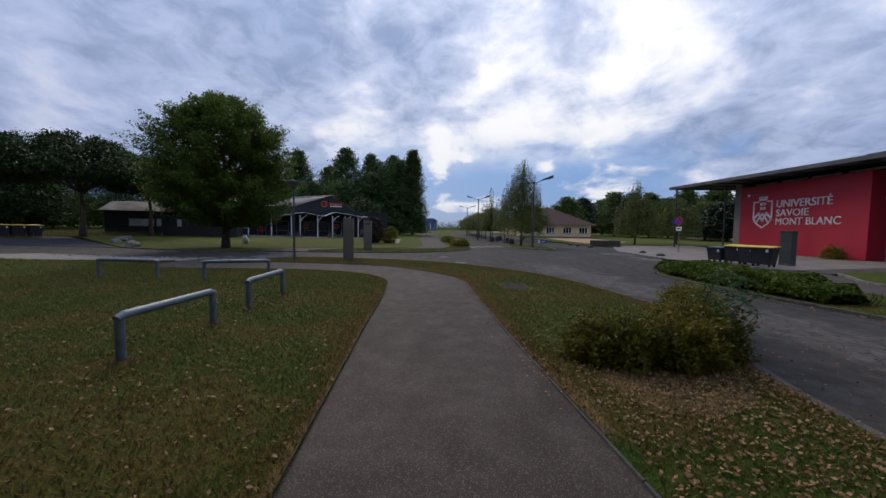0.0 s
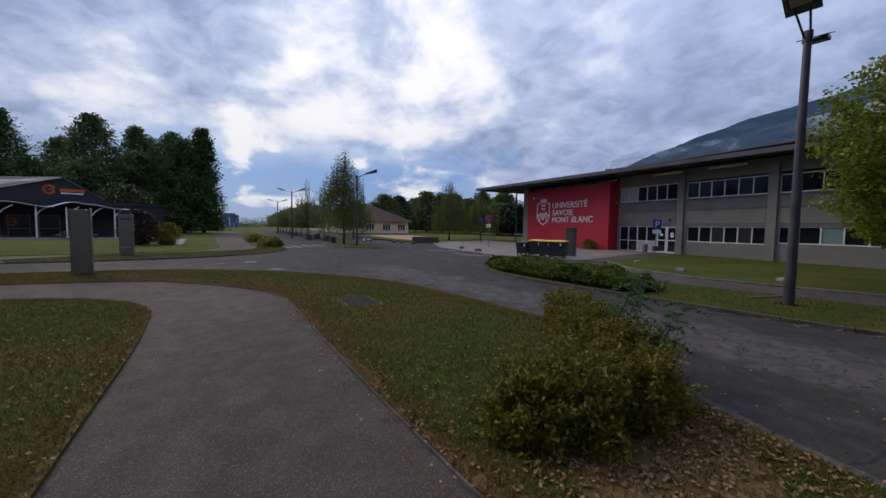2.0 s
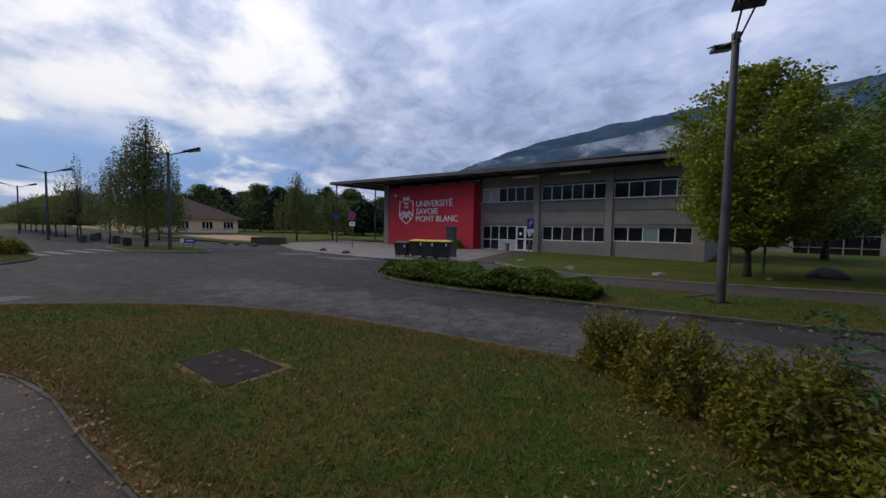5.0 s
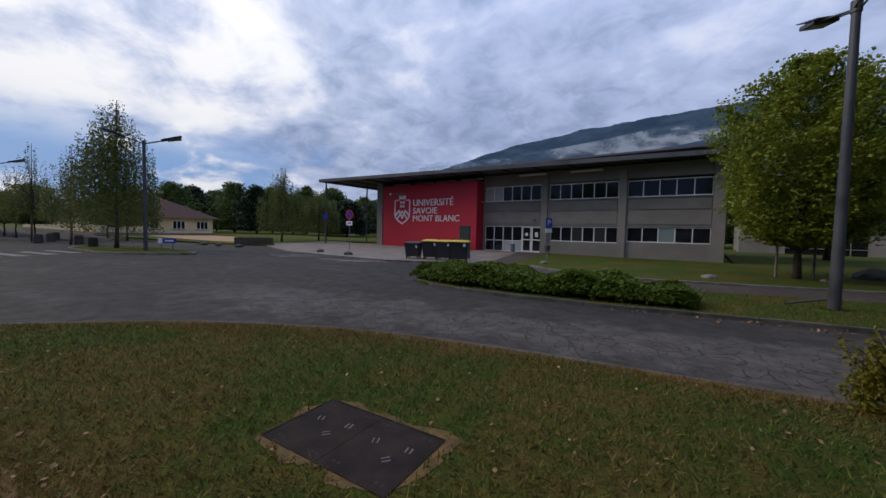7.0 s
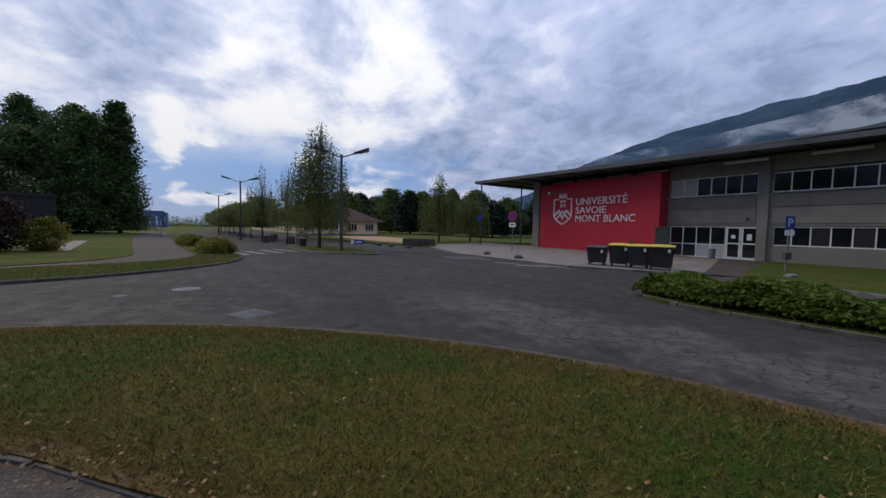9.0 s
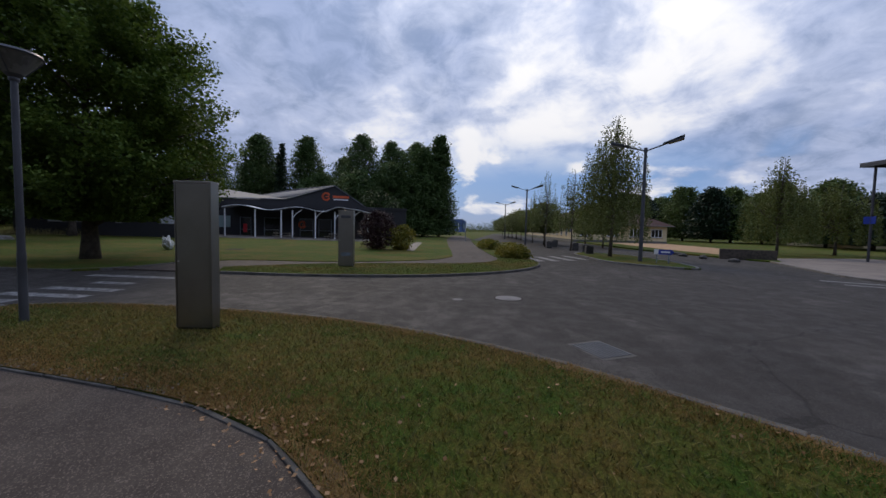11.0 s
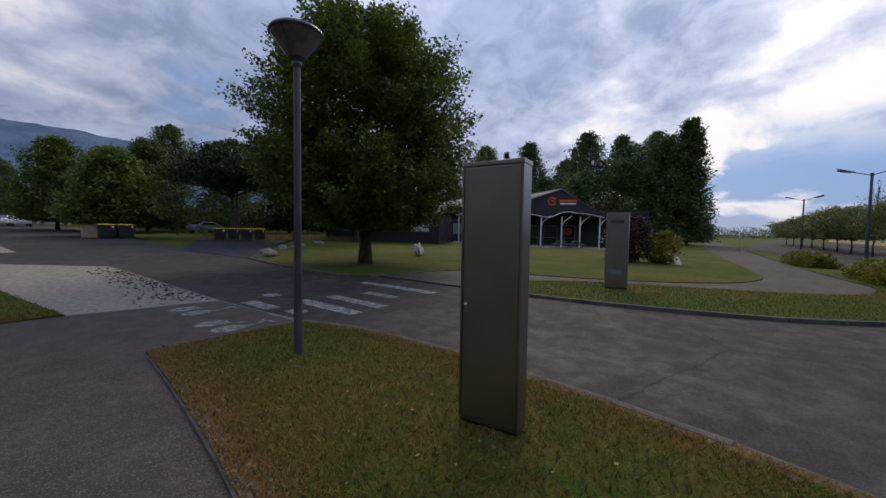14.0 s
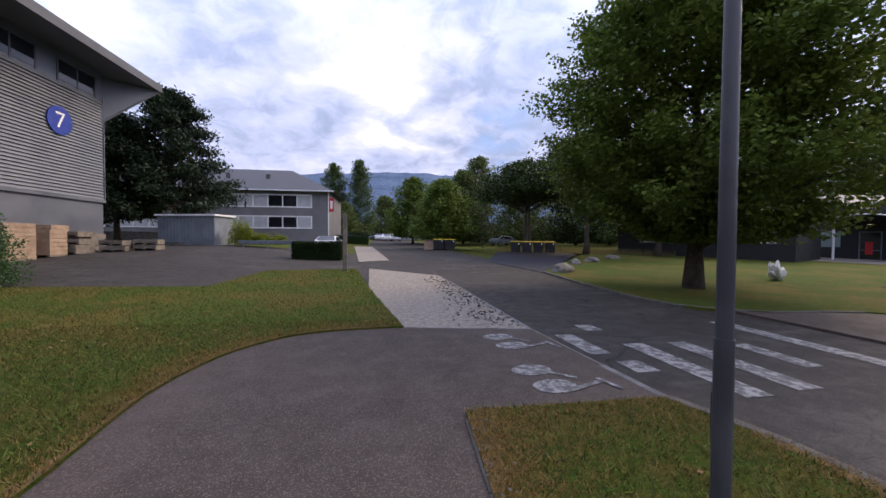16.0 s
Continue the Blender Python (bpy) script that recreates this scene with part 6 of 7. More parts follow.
boulder(5.6, 22.6, 0.62, 0.5, 0.42, 31, "dark low boulder on the lawn near the young tree", STONE_D, 10)
bm = bmesh.new()
bmesh.ops.create_icosphere(bm, subdivisions=4, radius=1)
for v in bm.verts:
    p = v.co.copy()
    k = 1 + 0.55 * noise.noise(p * 1.7 + Vector((5.3, 1.1, 0))) + 0.30 * abs(noise.noise(p * 4.1)) - 0.12 * abs(noise.noise(p * 9))
    v.co = Vector(((p.x + 0.35 * p.z * (p.z < 0) - 0.3 * max(0, p.z)) * 0.33 * k, p.y * 0.24 * k, max(-0.02, (p.z * 0.5 + 0.46) * 0.66 * k)))
ob = part("stone_sculpture", bm, WHITE_STONE)
ob.matrix_basis = pose(-22.9, -18.4, g(-22.9, -18.4) + 0.03, 0, 0, 30)
tagged(ob, "small white carved stone sculpture on the lawn", "sculpture")
dk = patch("lawn_cover", [(-25.6, -16.6), (-24.6, -16.2), (-25.0, -15.4), (-26.0, -15.8)], 0.036, 0.01, COVER, "dark flat cover in the lawn")

# white modern building to the north-east and blue hall far west
wb = thing("white_building", 3.0, 52.0, 0, 0, "white modern building with gridded glass front", "building")
part("wall", boxes((0, 0, -0.3, 3.6, 10, 3.2), (9.5, 0, -0.3, 40, 10, 3.0)), CONCRETE, wb)
part("glazing", boxes((3.6, 0.1, -0.3, 9.5, 0.2, 3.0)), GLASS, wb)
for i in range(6):
    part("mullion", boxes((3.6 + i * 1.16, 0.0, 0, 3.68 + i * 1.16, 0.1, 3.0)), CONCRETE, wb)
for i in range(2):
    part("transom", boxes((3.6, 0.01, 0.6 + i * 1.15, 9.5, 0.095, 0.68 + i * 1.15)), CONCRETE, wb)
part("roof", boxes((-0.3, -0.3, 3.2, 10, 10.3, 3.36)), ROOF_M, wb)
gb = thing("concrete_annex", -52, 56, 0, 0, "distant grey concrete annex with windows", "building")
part("wall", boxes((0, 0, -0.3, 9, 10, 6.5)), CONCRETE, gb)
part("window", boxes((6.5, -0.04, 1, 8.5, -0.002, 5)), GLASS, gb)
bb = thing("blue_hall", -230, -31.5, 0, 0, "distant blue clad hall with slanted white fins", "building")
part("wall", boxes((-12, 0, -0.3, 0, 14, 7.6)), BLUEB, bb)
part("wall", boxes((-12, 14.2, -0.3, -1, 15.6, 7.0)), BLUEB, bb)
for i in range(5):
    bm = bmesh.new()
    box(bm, 0.0, -0.25, -0.3, 0.12, 0.25, 4.2 + 1.5 * ((i * 37) % 3 - 1))
    bmesh.ops.transform(bm, matrix=Matrix.Translation((0.02, 1.5 + i * 2.6, 1.0)) @ Matrix.Rotation(radians(8 - 4 * (i % 3)), 4, "X"), verts=bm.verts[:])
    part("fin", bm, WHITE, bb)
part("roof", boxes((-12.2, -0.2, 7.6, 0.1, 14.2, 7.8)), ROOF_D, bb)
part("glass_strip", boxes((-0.95, 14.4, 2.0, -0.9, 15.4, 5.0)), GLASS_P, bb)


# ---- trees and shrubs ----
def limbs(bm, rng, base, top, targets, r0, bend=0.15, seg=7):
    """A tapered trunk with limbs that reach towards the clumps."""
    base, top = Vector(base), Vector(top)
    n = 7
    pts = [base.lerp(top, i / n) + Vector((rng.normal() * bend * 0.3, rng.normal() * bend * 0.3, 0)) * (i > 0) for i in range(n + 1)]
    tube(bm, pts, [r0 * (1.25 if i == 0 else 1 - 0.82 * i / n) for i in range(n + 1)], 10)
    for t in targets:
        t = Vector(t)
        k = min(0.9, max(0.25, (t.z - base.z) / max(0.1, top.z - base.z) * 0.62))
        s = base.lerp(top, k)
        m = s.lerp(t, 0.5) + Vector((0, 0, -0.06 * (t - s).length))
        r = r0 * (1 - 0.8 * k) * 0.5
        tube(bm, [s, m, t], [r, r * 0.6, r * 0.12], seg)


def branches(rng, n, h, z0, r, ry, shape, count, spread, rise, power):
    """Leaf places along branches that leave the stem at all heights, and the branch ends."""
    k = (np.arange(count) + rng.uniform(0, 1, count)) / count
    a = np.arange(count) * 2.39996 + rng.normal(0, 0.35, count)
    if shape == "oval":
        wide = np.clip(1 - np.abs(2 * k ** 0.85 - 1.0) ** 2.6, 0.05, 1) ** 0.6
    elif shape == "flat":
        wide = np.clip(1.0 - 0.75 * k ** 2, 0.1, 1)
    else:
        wide = (1 - k) ** power * np.minimum(1, k * 6 + 0.5)
    wide = wide * rng.uniform(0.62, 1.12, count)
    end = np.stack([np.cos(a) * wide * r, np.sin(a) * wide * ry, z0 + k * (h - z0)], 1)
    root = np.stack([0 * k, 0 * k, np.maximum(z0 * 0.7, end[:, 2] - rise * wide * r)], 1)
    which = rng.integers(count, size=n)
    u = np.where(rng.uniform(0, 1, n) < 0.45, rng.uniform(0.78, 1.0, n), rng.uniform(0.15, 0.9, n) ** 0.7)
    twigs = 9
    off = np.clip(rng.normal(size=(count, twigs, 3)), -1.5, 1.5) * spread * (0.55, 0.55, 0.42)
    twig = rng.integers(twigs, size=n)
    ball = rng.normal(size=(n, 3))
    ball *= (rng.uniform(0, 1, n) ** 0.4 / np.linalg.norm(ball, axis=1))[:, None]
    pts = root[which] + (end - root)[which] * u[:, None]
    pts += off[which, twig] * (0.4 + 0.6 * np.minimum(1, wide[which] * 1.6))[:, None]
    pts += ball * spread * (0.46, 0.46, 0.30)
    return pts, end, root


def tree(name, x, y, h, crown_r, crown_z0, leaf, n, size, label, seed, trunk_r=0.16, clumps=120, spread=0.9, ry=None, category="tree", group="", lean=0.0, shape="oval", rise=0.35, pear=0.0):
    rng = np.random.default_rng(seed)
    t = thing(name, x, y, None, 0, label, category, group)
    pts, end, root = branches(rng, n, h, crown_z0, crown_r, ry or crown_r, "pear" if pear else shape, clumps, spread, rise, pear)
    pts[:, 0] += lean * np.clip(pts[:, 2] / h, 0, 1)
    pts = pts[pts[:, 2] > crown_z0 * 0.85]
    bm = bmesh.new()
    top = crown_z0 + (h - crown_z0) * (0.35 if shape == "flat" else 0.8)
    trunk = [(rng.normal() * 0.05 * (i > 0) + lean * i / 6 * 0.7, rng.normal() * 0.05 * (i > 0), -0.1 + (top + 0.1) * i / 6) for i in range(7)]
    tube(bm, trunk, [trunk_r * (1.35 if i == 0 else 1 - 0.14 * i) for i in range(7)], 10)
    for i in range(0, clumps, max(1, clumps // 34)):
        e, s0 = Vector(end[i]), Vector(root[i])
        s0.z = min(s0.z, top * 0.97)
        s0.x, e.x = s0.x + lean * 0.7 * s0.z / top, e.x + lean * e.z / h
        rr = trunk_r * max(0.12, 0.5 - 0.4 * s0.z / h)
        tube(bm, [s0, s0.lerp(e, 0.5) + Vector((0, 0, 0.05 * (e - s0).length)), e], [rr, rr * 0.6, rr * 0.15], 6)
    part("trunk", bm, BARK, t, smooth=True)
    raw("crown", leaves(pts, size, rng, 0.5, 0.75), 4, leaf, t)
    return t


tree("maple_tree", -17.5, -16.7, 11.2, 4.75, 1.9, LEAF_MAPLE, 170000, 0.15, "large dense dark green maple on the lawn", 1, 0.27, 210, 0.82, 4.75, rise=0.45)
yt = tree("young_tree", 3.1, 20.6, 8.2, 2.9, 1.5, LEAF_YOUNG, 46000, 0.14, "young yellow-green maple tied between timber stakes", 2, 0.12, 120, 0.62, rise=0.7)
st = thing("tree_stakes", 3.1, 20.6, 0.03, 8, "dark timber tree guard frame round the young trunk", "tree guard")
for s in (-0.55, 0.55):
    part("stake", cyls(((s, 0.25, -0.05), (s, 0.25, 1.55), 0.045)), WOOD, st)
part("crossbar", boxes((-0.62, 0.22, 1.45, 0.62, 0.28, 1.56)), WOOD, st)
tree("dark_tree", 10.6, 27.0, 10.0, 4.2, 2.0, LEAF_MAPLE, 26000, 0.24, "tall dark tree beyond the young maple", 3, 0.22, 150, 1.0)
tree("dark_tree", 16.5, 22.0, 10.5, 5.0, 2.2, LEAF_MAPLE, 18000, 0.26, "broad dark tree beside the service path", 33, 0.22, 130, 1.1)
tree("dark_tree", 7.5, 40.0, 11, 4.0, 1.8, LEAF_WOOD, 12000, 0.26, "leafy tree behind the lawn", 34, 0.2, 110, 1.0)

# umbrella pines behind the dark hall
for i, (x, y, h, r) in enumerate(((-24.2, -35.7, 9.6, 5.2), (-20.4, -40.5, 8.8, 4.6), (-29.5, -33.5, 8.6, 4.2), (-24.5, -50, 10.5, 5.0))):
    tree("umbrella_pine", x, y, h, r * (1.35 if i == 0 else 1.2), h * 0.64, LEAF_UMB, 32000, 0.20, "umbrella pine with bare forked trunk and broad flat crown", 40 + i, 0.26, 150, 0.8, shape="flat", rise=0.42)

# poplar grove west of the pavilion
for i, (x, y, h, r) in enumerate(((-75, -10.2, 18.6, 2.4), (-73, -13.0, 16.0, 3.4), (-76, -15, 17.5, 4.4), (-80, -21, 18.5, 4.4), (-78, -27, 19.5, 4.2), (-84, -33, 16, 3.8), (-72, -36, 17.5, 3.0), (-69, -44, 17, 3.8), (-76, -49, 14, 4.5), (-63, -51, 14.5, 4.4), (-72.5, -19.5, 13, 4.2), (-70, -24.5, 11, 4.6), (-68, -31, 10, 4.5))):
    tree("poplar", x, y, h + 0.6, r * (1.5 if i == 0 else 2.0), 0.5, LEAF_POPLAR, 26000, 0.36, "tall dark poplar in the grove behind the pavilion", 60 + i, 0.22, 170, 1.5, rise=1.0, pear=0.58)
for i, (x, y, h) in enumerate(((-66, -37.5, 15.5), (-69, -40, 14.5))):
    tree("slim_conifer", x, y, h, 1.6, 1.0, LEAF_PINE, 5000, 0.32, "slim dark conifer rising over the roof", 80 + i, 0.16, 110, 0.8, pear=0.9)
tree("round_bush", -57, -16.5, 6.8, 3.6, 0.6, LEAF_UMB, 9000, 0.26, "rounded dense dark green tree beside the pavilion", 84, 0.2, 120, 0.9)
tree("purple_shrub", -29.8, -8.2, 2.7, 1.35, 0.1, LEAF_PURPLE, 7000, 0.13, "dark purple rounded shrub on the lawn", 85, 0.05, 70, 0.4, category="shrub")
tree("pale_shrub", -29.9, -6.5, 1.75, 0.9, 0.05, LEAF_SHRUB, 4000, 0.12, "olive green shrub beside the purple one", 86, 0.04, 50, 0.35, category="shrub")


def weeping(x, y, h, r, n, size, leaf, label, seed, trunk_r=0.11, low=1.0):
    """A tree with hanging strands of small leaves."""
    rng = np.random.default_rng(seed)
    t = thing("birch_tree", x, y, None, 0, label, "tree", "weeping birches")
    strands = int(n / 45)
    a, q = rng.uniform(0, 6.283, strands), rng.uniform(0.02, 1, strands) ** 0.7
    zt = h * (1 - 0.42 * q ** 2.2) * rng.uniform(0.62, 1.0, strands)
    length = np.minimum(rng.uniform(0.25, 0.6, strands) * h, zt - low)
    rr = r * q * (0.55 + 0.45 * np.sin(np.clip(zt / h, 0, 1) * 3.0))
    pts, tops = [], []
    for i in range(strands):
        k = rng.uniform(0, 1, 45)
        px = rr[i] * np.cos(a[i]) * (1 + 0.12 * k) + rng.normal(0, 0.06, 45)
        py = rr[i] * np.sin(a[i]) * (1 + 0.12 * k) + rng.normal(0, 0.06, 45)
        pts.append(np.stack([px, py, zt[i] - length[i] * k], 1))
        tops.append((rr[i] * np.cos(a[i]), rr[i] * np.sin(a[i]), zt[i]))
    bm = bmesh.new()
    limbs(bm, rng, (0, 0, -0.1), (0.15, 0.1, h * 0.96), tops[:34], trunk_r, 0.12, 5)
    part("trunk", bm, BARK, t, smooth=True)
    raw("crown", leaves(np.concatenate(pts), size, rng, 0.0), 4, leaf, t)


weeping(-29.6, 7.75, 9.5, 2.2, 24000, 0.125, LEAF_BIRCH, "tall weeping birch with hanging leaves on the island", 100)
for i, (x, y, h, r) in enumerate(((-37, 6.8, 7.2, 1.5), (-43, 5.5, 8.0, 1.6), (-49, 6.2, 6.4, 1.7), (-55, 5.6, 6.8, 1.8), (-61, 5.2, 6.0, 1.8), (-67, 5.0, 6.6, 1.9), (-74, 4.8, 6.2, 1.9), (-81, 4.4, 6.0, 2.0), (-89, 4.0, 6.4, 2.1), (-97, 3.6, 6.0, 2.2), (-106, 3.2, 6.0, 2.2), (-45, 11.8, 7.0, 1.6), (-53, 12.0, 6.4, 1.7))):
    if i in (0, 1, 3):
        weeping(x, y, h, r, 3600, 0.12, LEAF_BIRCH, "thin young birch in the street row", 110 + i, 0.07, 1.6)
    else:
        tree("street_tree", x, y, h * 0.74, r * 1.6, 1.6, LEAF_BIRCH, 13000, 0.16, "small airy pale green tree in the street row", 110 + i, 0.08, 90, 0.7, category="tree", group="street row")
weeping(-37.3, 23.1, 8.2, 2.3, 12000, 0.16, LEAF_BIRCH, "weeping birch beside the timber planter", 130)
weeping(-40.5, 30.0, 6.6, 3.0, 9000, 0.2, LEAF_BIRCH, "pale green willow beyond the planter", 131)

# woodland behind the houses
k = 0
for x, y, h, r in ((-92, 30, 10, 5), (-84, 44, 10.5, 4), (-79, 50, 9, 4.5), (-86, 58, 12, 4), (-70, 64, 9, 5), (-60, 66, 10, 5), (-52, 68, 11, 5), (-44, 62, 13, 4.2), (-38, 70, 12, 5), (-100, 70, 11, 7), (-30, 76, 12, 5), (-120, 50, 12, 7), (-66, 50, 7, 4), (-57, 48, 6.5, 4), (-88, 50, 11, 5), (-95, 44, 12, 5), (-75, 58, 11, 5), (-104, 38, 11, 6), (2, 68, 11, 5), (12, 66, 10, 5), (22, 62, 10, 5)):
    k += 1
    tree("far_tree", x, y, h, r * 1.25, 0.8, LEAF_PINE if k % 4 == 2 else LEAF_WOOD, 16000, 0.45, "dark leafy tree in the far woodland edge", 150 + k, 0.2, 120, 1.7, group="woodland trees", rise=0.6, pear=0.5)

# trees along the access road to the south
for i, (x, y, h, r, lf) in enumerate(((7.5, -101, 18, 4.5, LEAF_POPLAR), (1.2, -101, 19.5, 3.6, LEAF_POPLAR), (-13.0, -47.5, 7.6, 2.7, LEAF_MAPLE), (-10.5, -66, 10.5, 3.6, LEAF_MAPLE), (-14.5, -61, 9.6, 3.8, LEAF_MAPLE), (-23.4, -73, 16, 4.6, LEAF_WOOD), (-30, -66, 14, 5, LEAF_WOOD), (-19, -66, 12, 4, LEAF_WOOD), (-34, -56, 12, 5, LEAF_UMB), (-5, -112, 12, 5, LEAF_WOOD), (5, -92, 8, 4, LEAF_WOOD), (-16, -95, 10, 5, LEAF_WOOD), (-42, -60, 13, 6, LEAF_WOOD), (12, -90, 10, 5, LEAF_WOOD), (-50, -56, 13, 5, LEAF_POPLAR))):
    tree("roadside_tree", x, y, h, r * 1.25, 1.2 if h < 12 else 0.6, lf, 24000, 0.30, "leafy green tree along the access road", 180 + i, 0.18, 130, 1.25, group="roadside trees", rise=0.6, pear=0.45)


def thicket(line, n, h, w, label, seed):
    """A far belt of undergrowth with an uneven top."""
    r_ = np.random.default_rng(seed)
    p = np.array(line, float)
    i = r_.integers(len(p) - 1, size=n)
    q = p[i] + (p[i + 1] - p[i]) * r_.uniform(0, 1, (n, 1)) + r_.normal(0, w, (n, 2))
    top = h * (0.7 + 0.25 * np.sin(q[:, 0] * 0.31) + 0.18 * np.sin(q[:, 0] * 0.83 + q[:, 1] * 0.5))
    z = np.array([g(a, b) for a, b in q]) + top * r_.uniform(0, 1, n) ** 0.7 - 0.2
    ob = raw("thicket", leaves(np.column_stack([q, z]), 0.7, r_), 4, LEAF_WOOD)
    tagged(ob, label, "thicket", kind="stuff")


thicket([(-74, -13), (-77, -30), (-70, -48), (-60, -58)], 15000, 8.0, 1.8, "dense dark undergrowth of the poplar grove", 403)
thicket([(-75, -62), (-48, -72), (-20, -84)], 16000, 5.0, 1.6, "dense dark undergrowth behind the roadside trees", 400)
thicket([(-20, -118), (0, -121), (30, -118)], 9000, 6.0, 1.6, "dense dark undergrowth at the end of the road", 401)
thicket([(-262, -70), (-265, -30), (-262, 10), (-250, 60)], 12000, 6.5, 3.0, "far low belt of trees beyond the blue hall", 404)
thicket([(-140, 62), (-100, 84), (-60, 84), (-20, 86), (30, 78)], 22000, 8.0, 2.0, "dense far woodland edge behind the houses", 402)


def black_pine(x, y, h, label, seed):
    rng = np.random.default_rng(seed)
    t = thing("black_pine", x, y, None, 0, label, "tree")
    pts, ends = [], []
    for i in range(46):
        z = h * (0.16 + 0.82 * (i / 45))
        a = i * 2.4 + rng.normal() * 0.3
        L = h * 0.48 * (1.05 - i / 45) ** 0.7 * rng.uniform(0.7, 1.1)
        e = np.array((math.cos(a) * L, math.sin(a) * L, z + 0.15 * L))
        ends.append(tuple(e))
        for k in np.linspace(0.35, 1.0, 7):
            c = np.array((0, 0, z)) * (1 - k) + e * k
            pts.append(c + rng.normal(size=(110, 3)) * (0.5, 0.5, 0.3))
    bm = bmesh.new()
    limbs(bm, rng, (0, 0, -0.2), (0.2, 0, h * 0.95), ends[::2], 0.26, 0.2, 6)
    part("trunk", bm, BARK, t, smooth=True)
    raw("crown", leaves(np.concatenate(pts), 0.40, rng, 0.1, 0.35), 4, LEAF_PINE, t)


black_pine(13.8, -44.0, 14.2, "dense dark pine beside the metal hall", 210)
black_pine(17.5, -42.0, 11.5, "dark pine partly behind the metal hall", 211)


def shrub(name, blobs, leaf, size, label, seed, per=2600, parent=None, z=None, sprigs=0, slim=0.62):
    """A low leafy mass out of overlapping mounds, with thin stems."""
    rng = np.random.default_rng(seed)
    x0, y0 = blobs[0][0], blobs[0][1]
    t = thing(name, x0, y0, z, 0, label, "shrub")
    pts = []
    bm = bmesh.new()
    for bx, by, r, h in blobs:
        d = rng.normal(size=(per, 3))
        d /= np.linalg.norm(d, axis=1, keepdims=True)
        d[:, 2] = np.abs(d[:, 2])
        q = d * (rng.uniform(0.35, 1, per) ** 0.5)[:, None] * (1 + 0.22 * np.sin(d[:, 0] * 7 + bx * 3) * np.cos(d[:, 1] * 6 + by * 2))[:, None]
        pts.append(q * (r, r, h) + (bx - x0, by - y0, 0.04))
        for i in range(9):
            e = pts[-1][rng.integers(per)]
            tube(bm, [(bx - x0, by - y0, -0.03), tuple((e + np.array((bx - x0, by - y0, 0))) * 0.5), tuple(e)], [0.012, 0.008, 0.003], 4)
        for i in range(sprigs):
            a = rng.uniform(0, 6.283)
            q = rng.uniform(0.2, 1.0)
            s0 = np.array((bx - x0 + math.cos(a) * r * q * 0.8, by - y0 + math.sin(a) * r * q * 0.8, h * math.sqrt(max(0.05, 1 - q * q * 0.7)) * 0.85))
            s1 = s0 + np.array((math.cos(a) * 0.22 * q, math.sin(a) * 0.22 * q, rng.uniform(0.12, 0.32)))
            tube(bm, [tuple(s0), tuple((s0 + s1) / 2 + (0.01, 0, 0.02)), tuple(s1)], [0.006, 0.005, 0.002], 4)
            pts.append(s0 + (s1 - s0) * rng.uniform(0, 1, (26, 1)) + rng.normal(0, 0.028, (26, 3)))
    part("stem", bm, BARK, t)
    raw("foliage", leaves(np.concatenate(pts), size, rng, 0.4, slim), 4, leaf, t)
    return t


shrub("olive_shrub", [(4.5, 3.75, 0.60, 0.55), (4.4, 3.35, 0.46, 0.42), (4.5, 4.5, 0.62, 0.58), (4.0, 4.75, 0.58, 0.60), (3.35, 5.25, 0.56, 0.70), (2.55, 5.8, 0.54, 0.66), (1.8, 6.3, 0.42, 0.55), (4.1, 5.1, 0.55, 0.60)], LEAF_SHRUB, 0.056, "low spreading olive and yellow leaved shrub beside the path", 301, 6000, sprigs=60, slim=0.46)


def frond(x, y, a, lean, L, seed, label):
    """A thin stem with feathery compound leaves."""
    rng = np.random.default_rng(seed)
    t = thing("feathery_sapling", x, y, 0.03, a, label, "plant", "feathery saplings")
    stem = [(0, 0, 0), (lean * 0.2, 0, L * 0.5), (lean * 0.7, 0, L * 0.85), (lean * 1.1, 0, L * 0.98)]
    bm = bmesh.new()
    tube(bm, stem, [0.012, 0.01, 0.007, 0.003], 6)
    part("stem", bm, BARK, t)
    pts = []
    for i in range(15):
        k = 0.35 + 0.65 * i / 14
        s = np.array(stem[0]) * 0 + np.array((lean * k * k, 0, L * (k if k < 0.85 else 0.85 + (k - 0.85) * 0.9)))
        an = i * 2.39
        out = np.array((math.cos(an), math.sin(an), 0.0))
        ln = 0.42 * (1.15 - 0.6 * k)
        for j in range(14):
            u = j / 13
            c = s + out * ln * u + np.array((0, 0, 0.10 * u - 0.30 * u * u * ln * 2))
            side = np.cross(out, (0, 0, 1.0))
            for sg in (-1, 1):
                pts.append(c + side * sg * 0.045 * (1 - 0.5 * u))
    raw("foliage", leaves(np.array(pts), 0.085, rng, 1.0, 0.34), 4, LEAF_SUMAC, t)


frond(3.75, 5.15, 40, 0.30, 1.22, 1, "tall feathery green sapling growing out of the shrub")
frond(3.7, 5.4, 100, 0.55, 1.05, 2, "feathery green sapling leaning over the road edge")
frond(4.3, 5.0, 70, 0.5, 0.95, 3, "feathery green sapling leaning over the road edge")

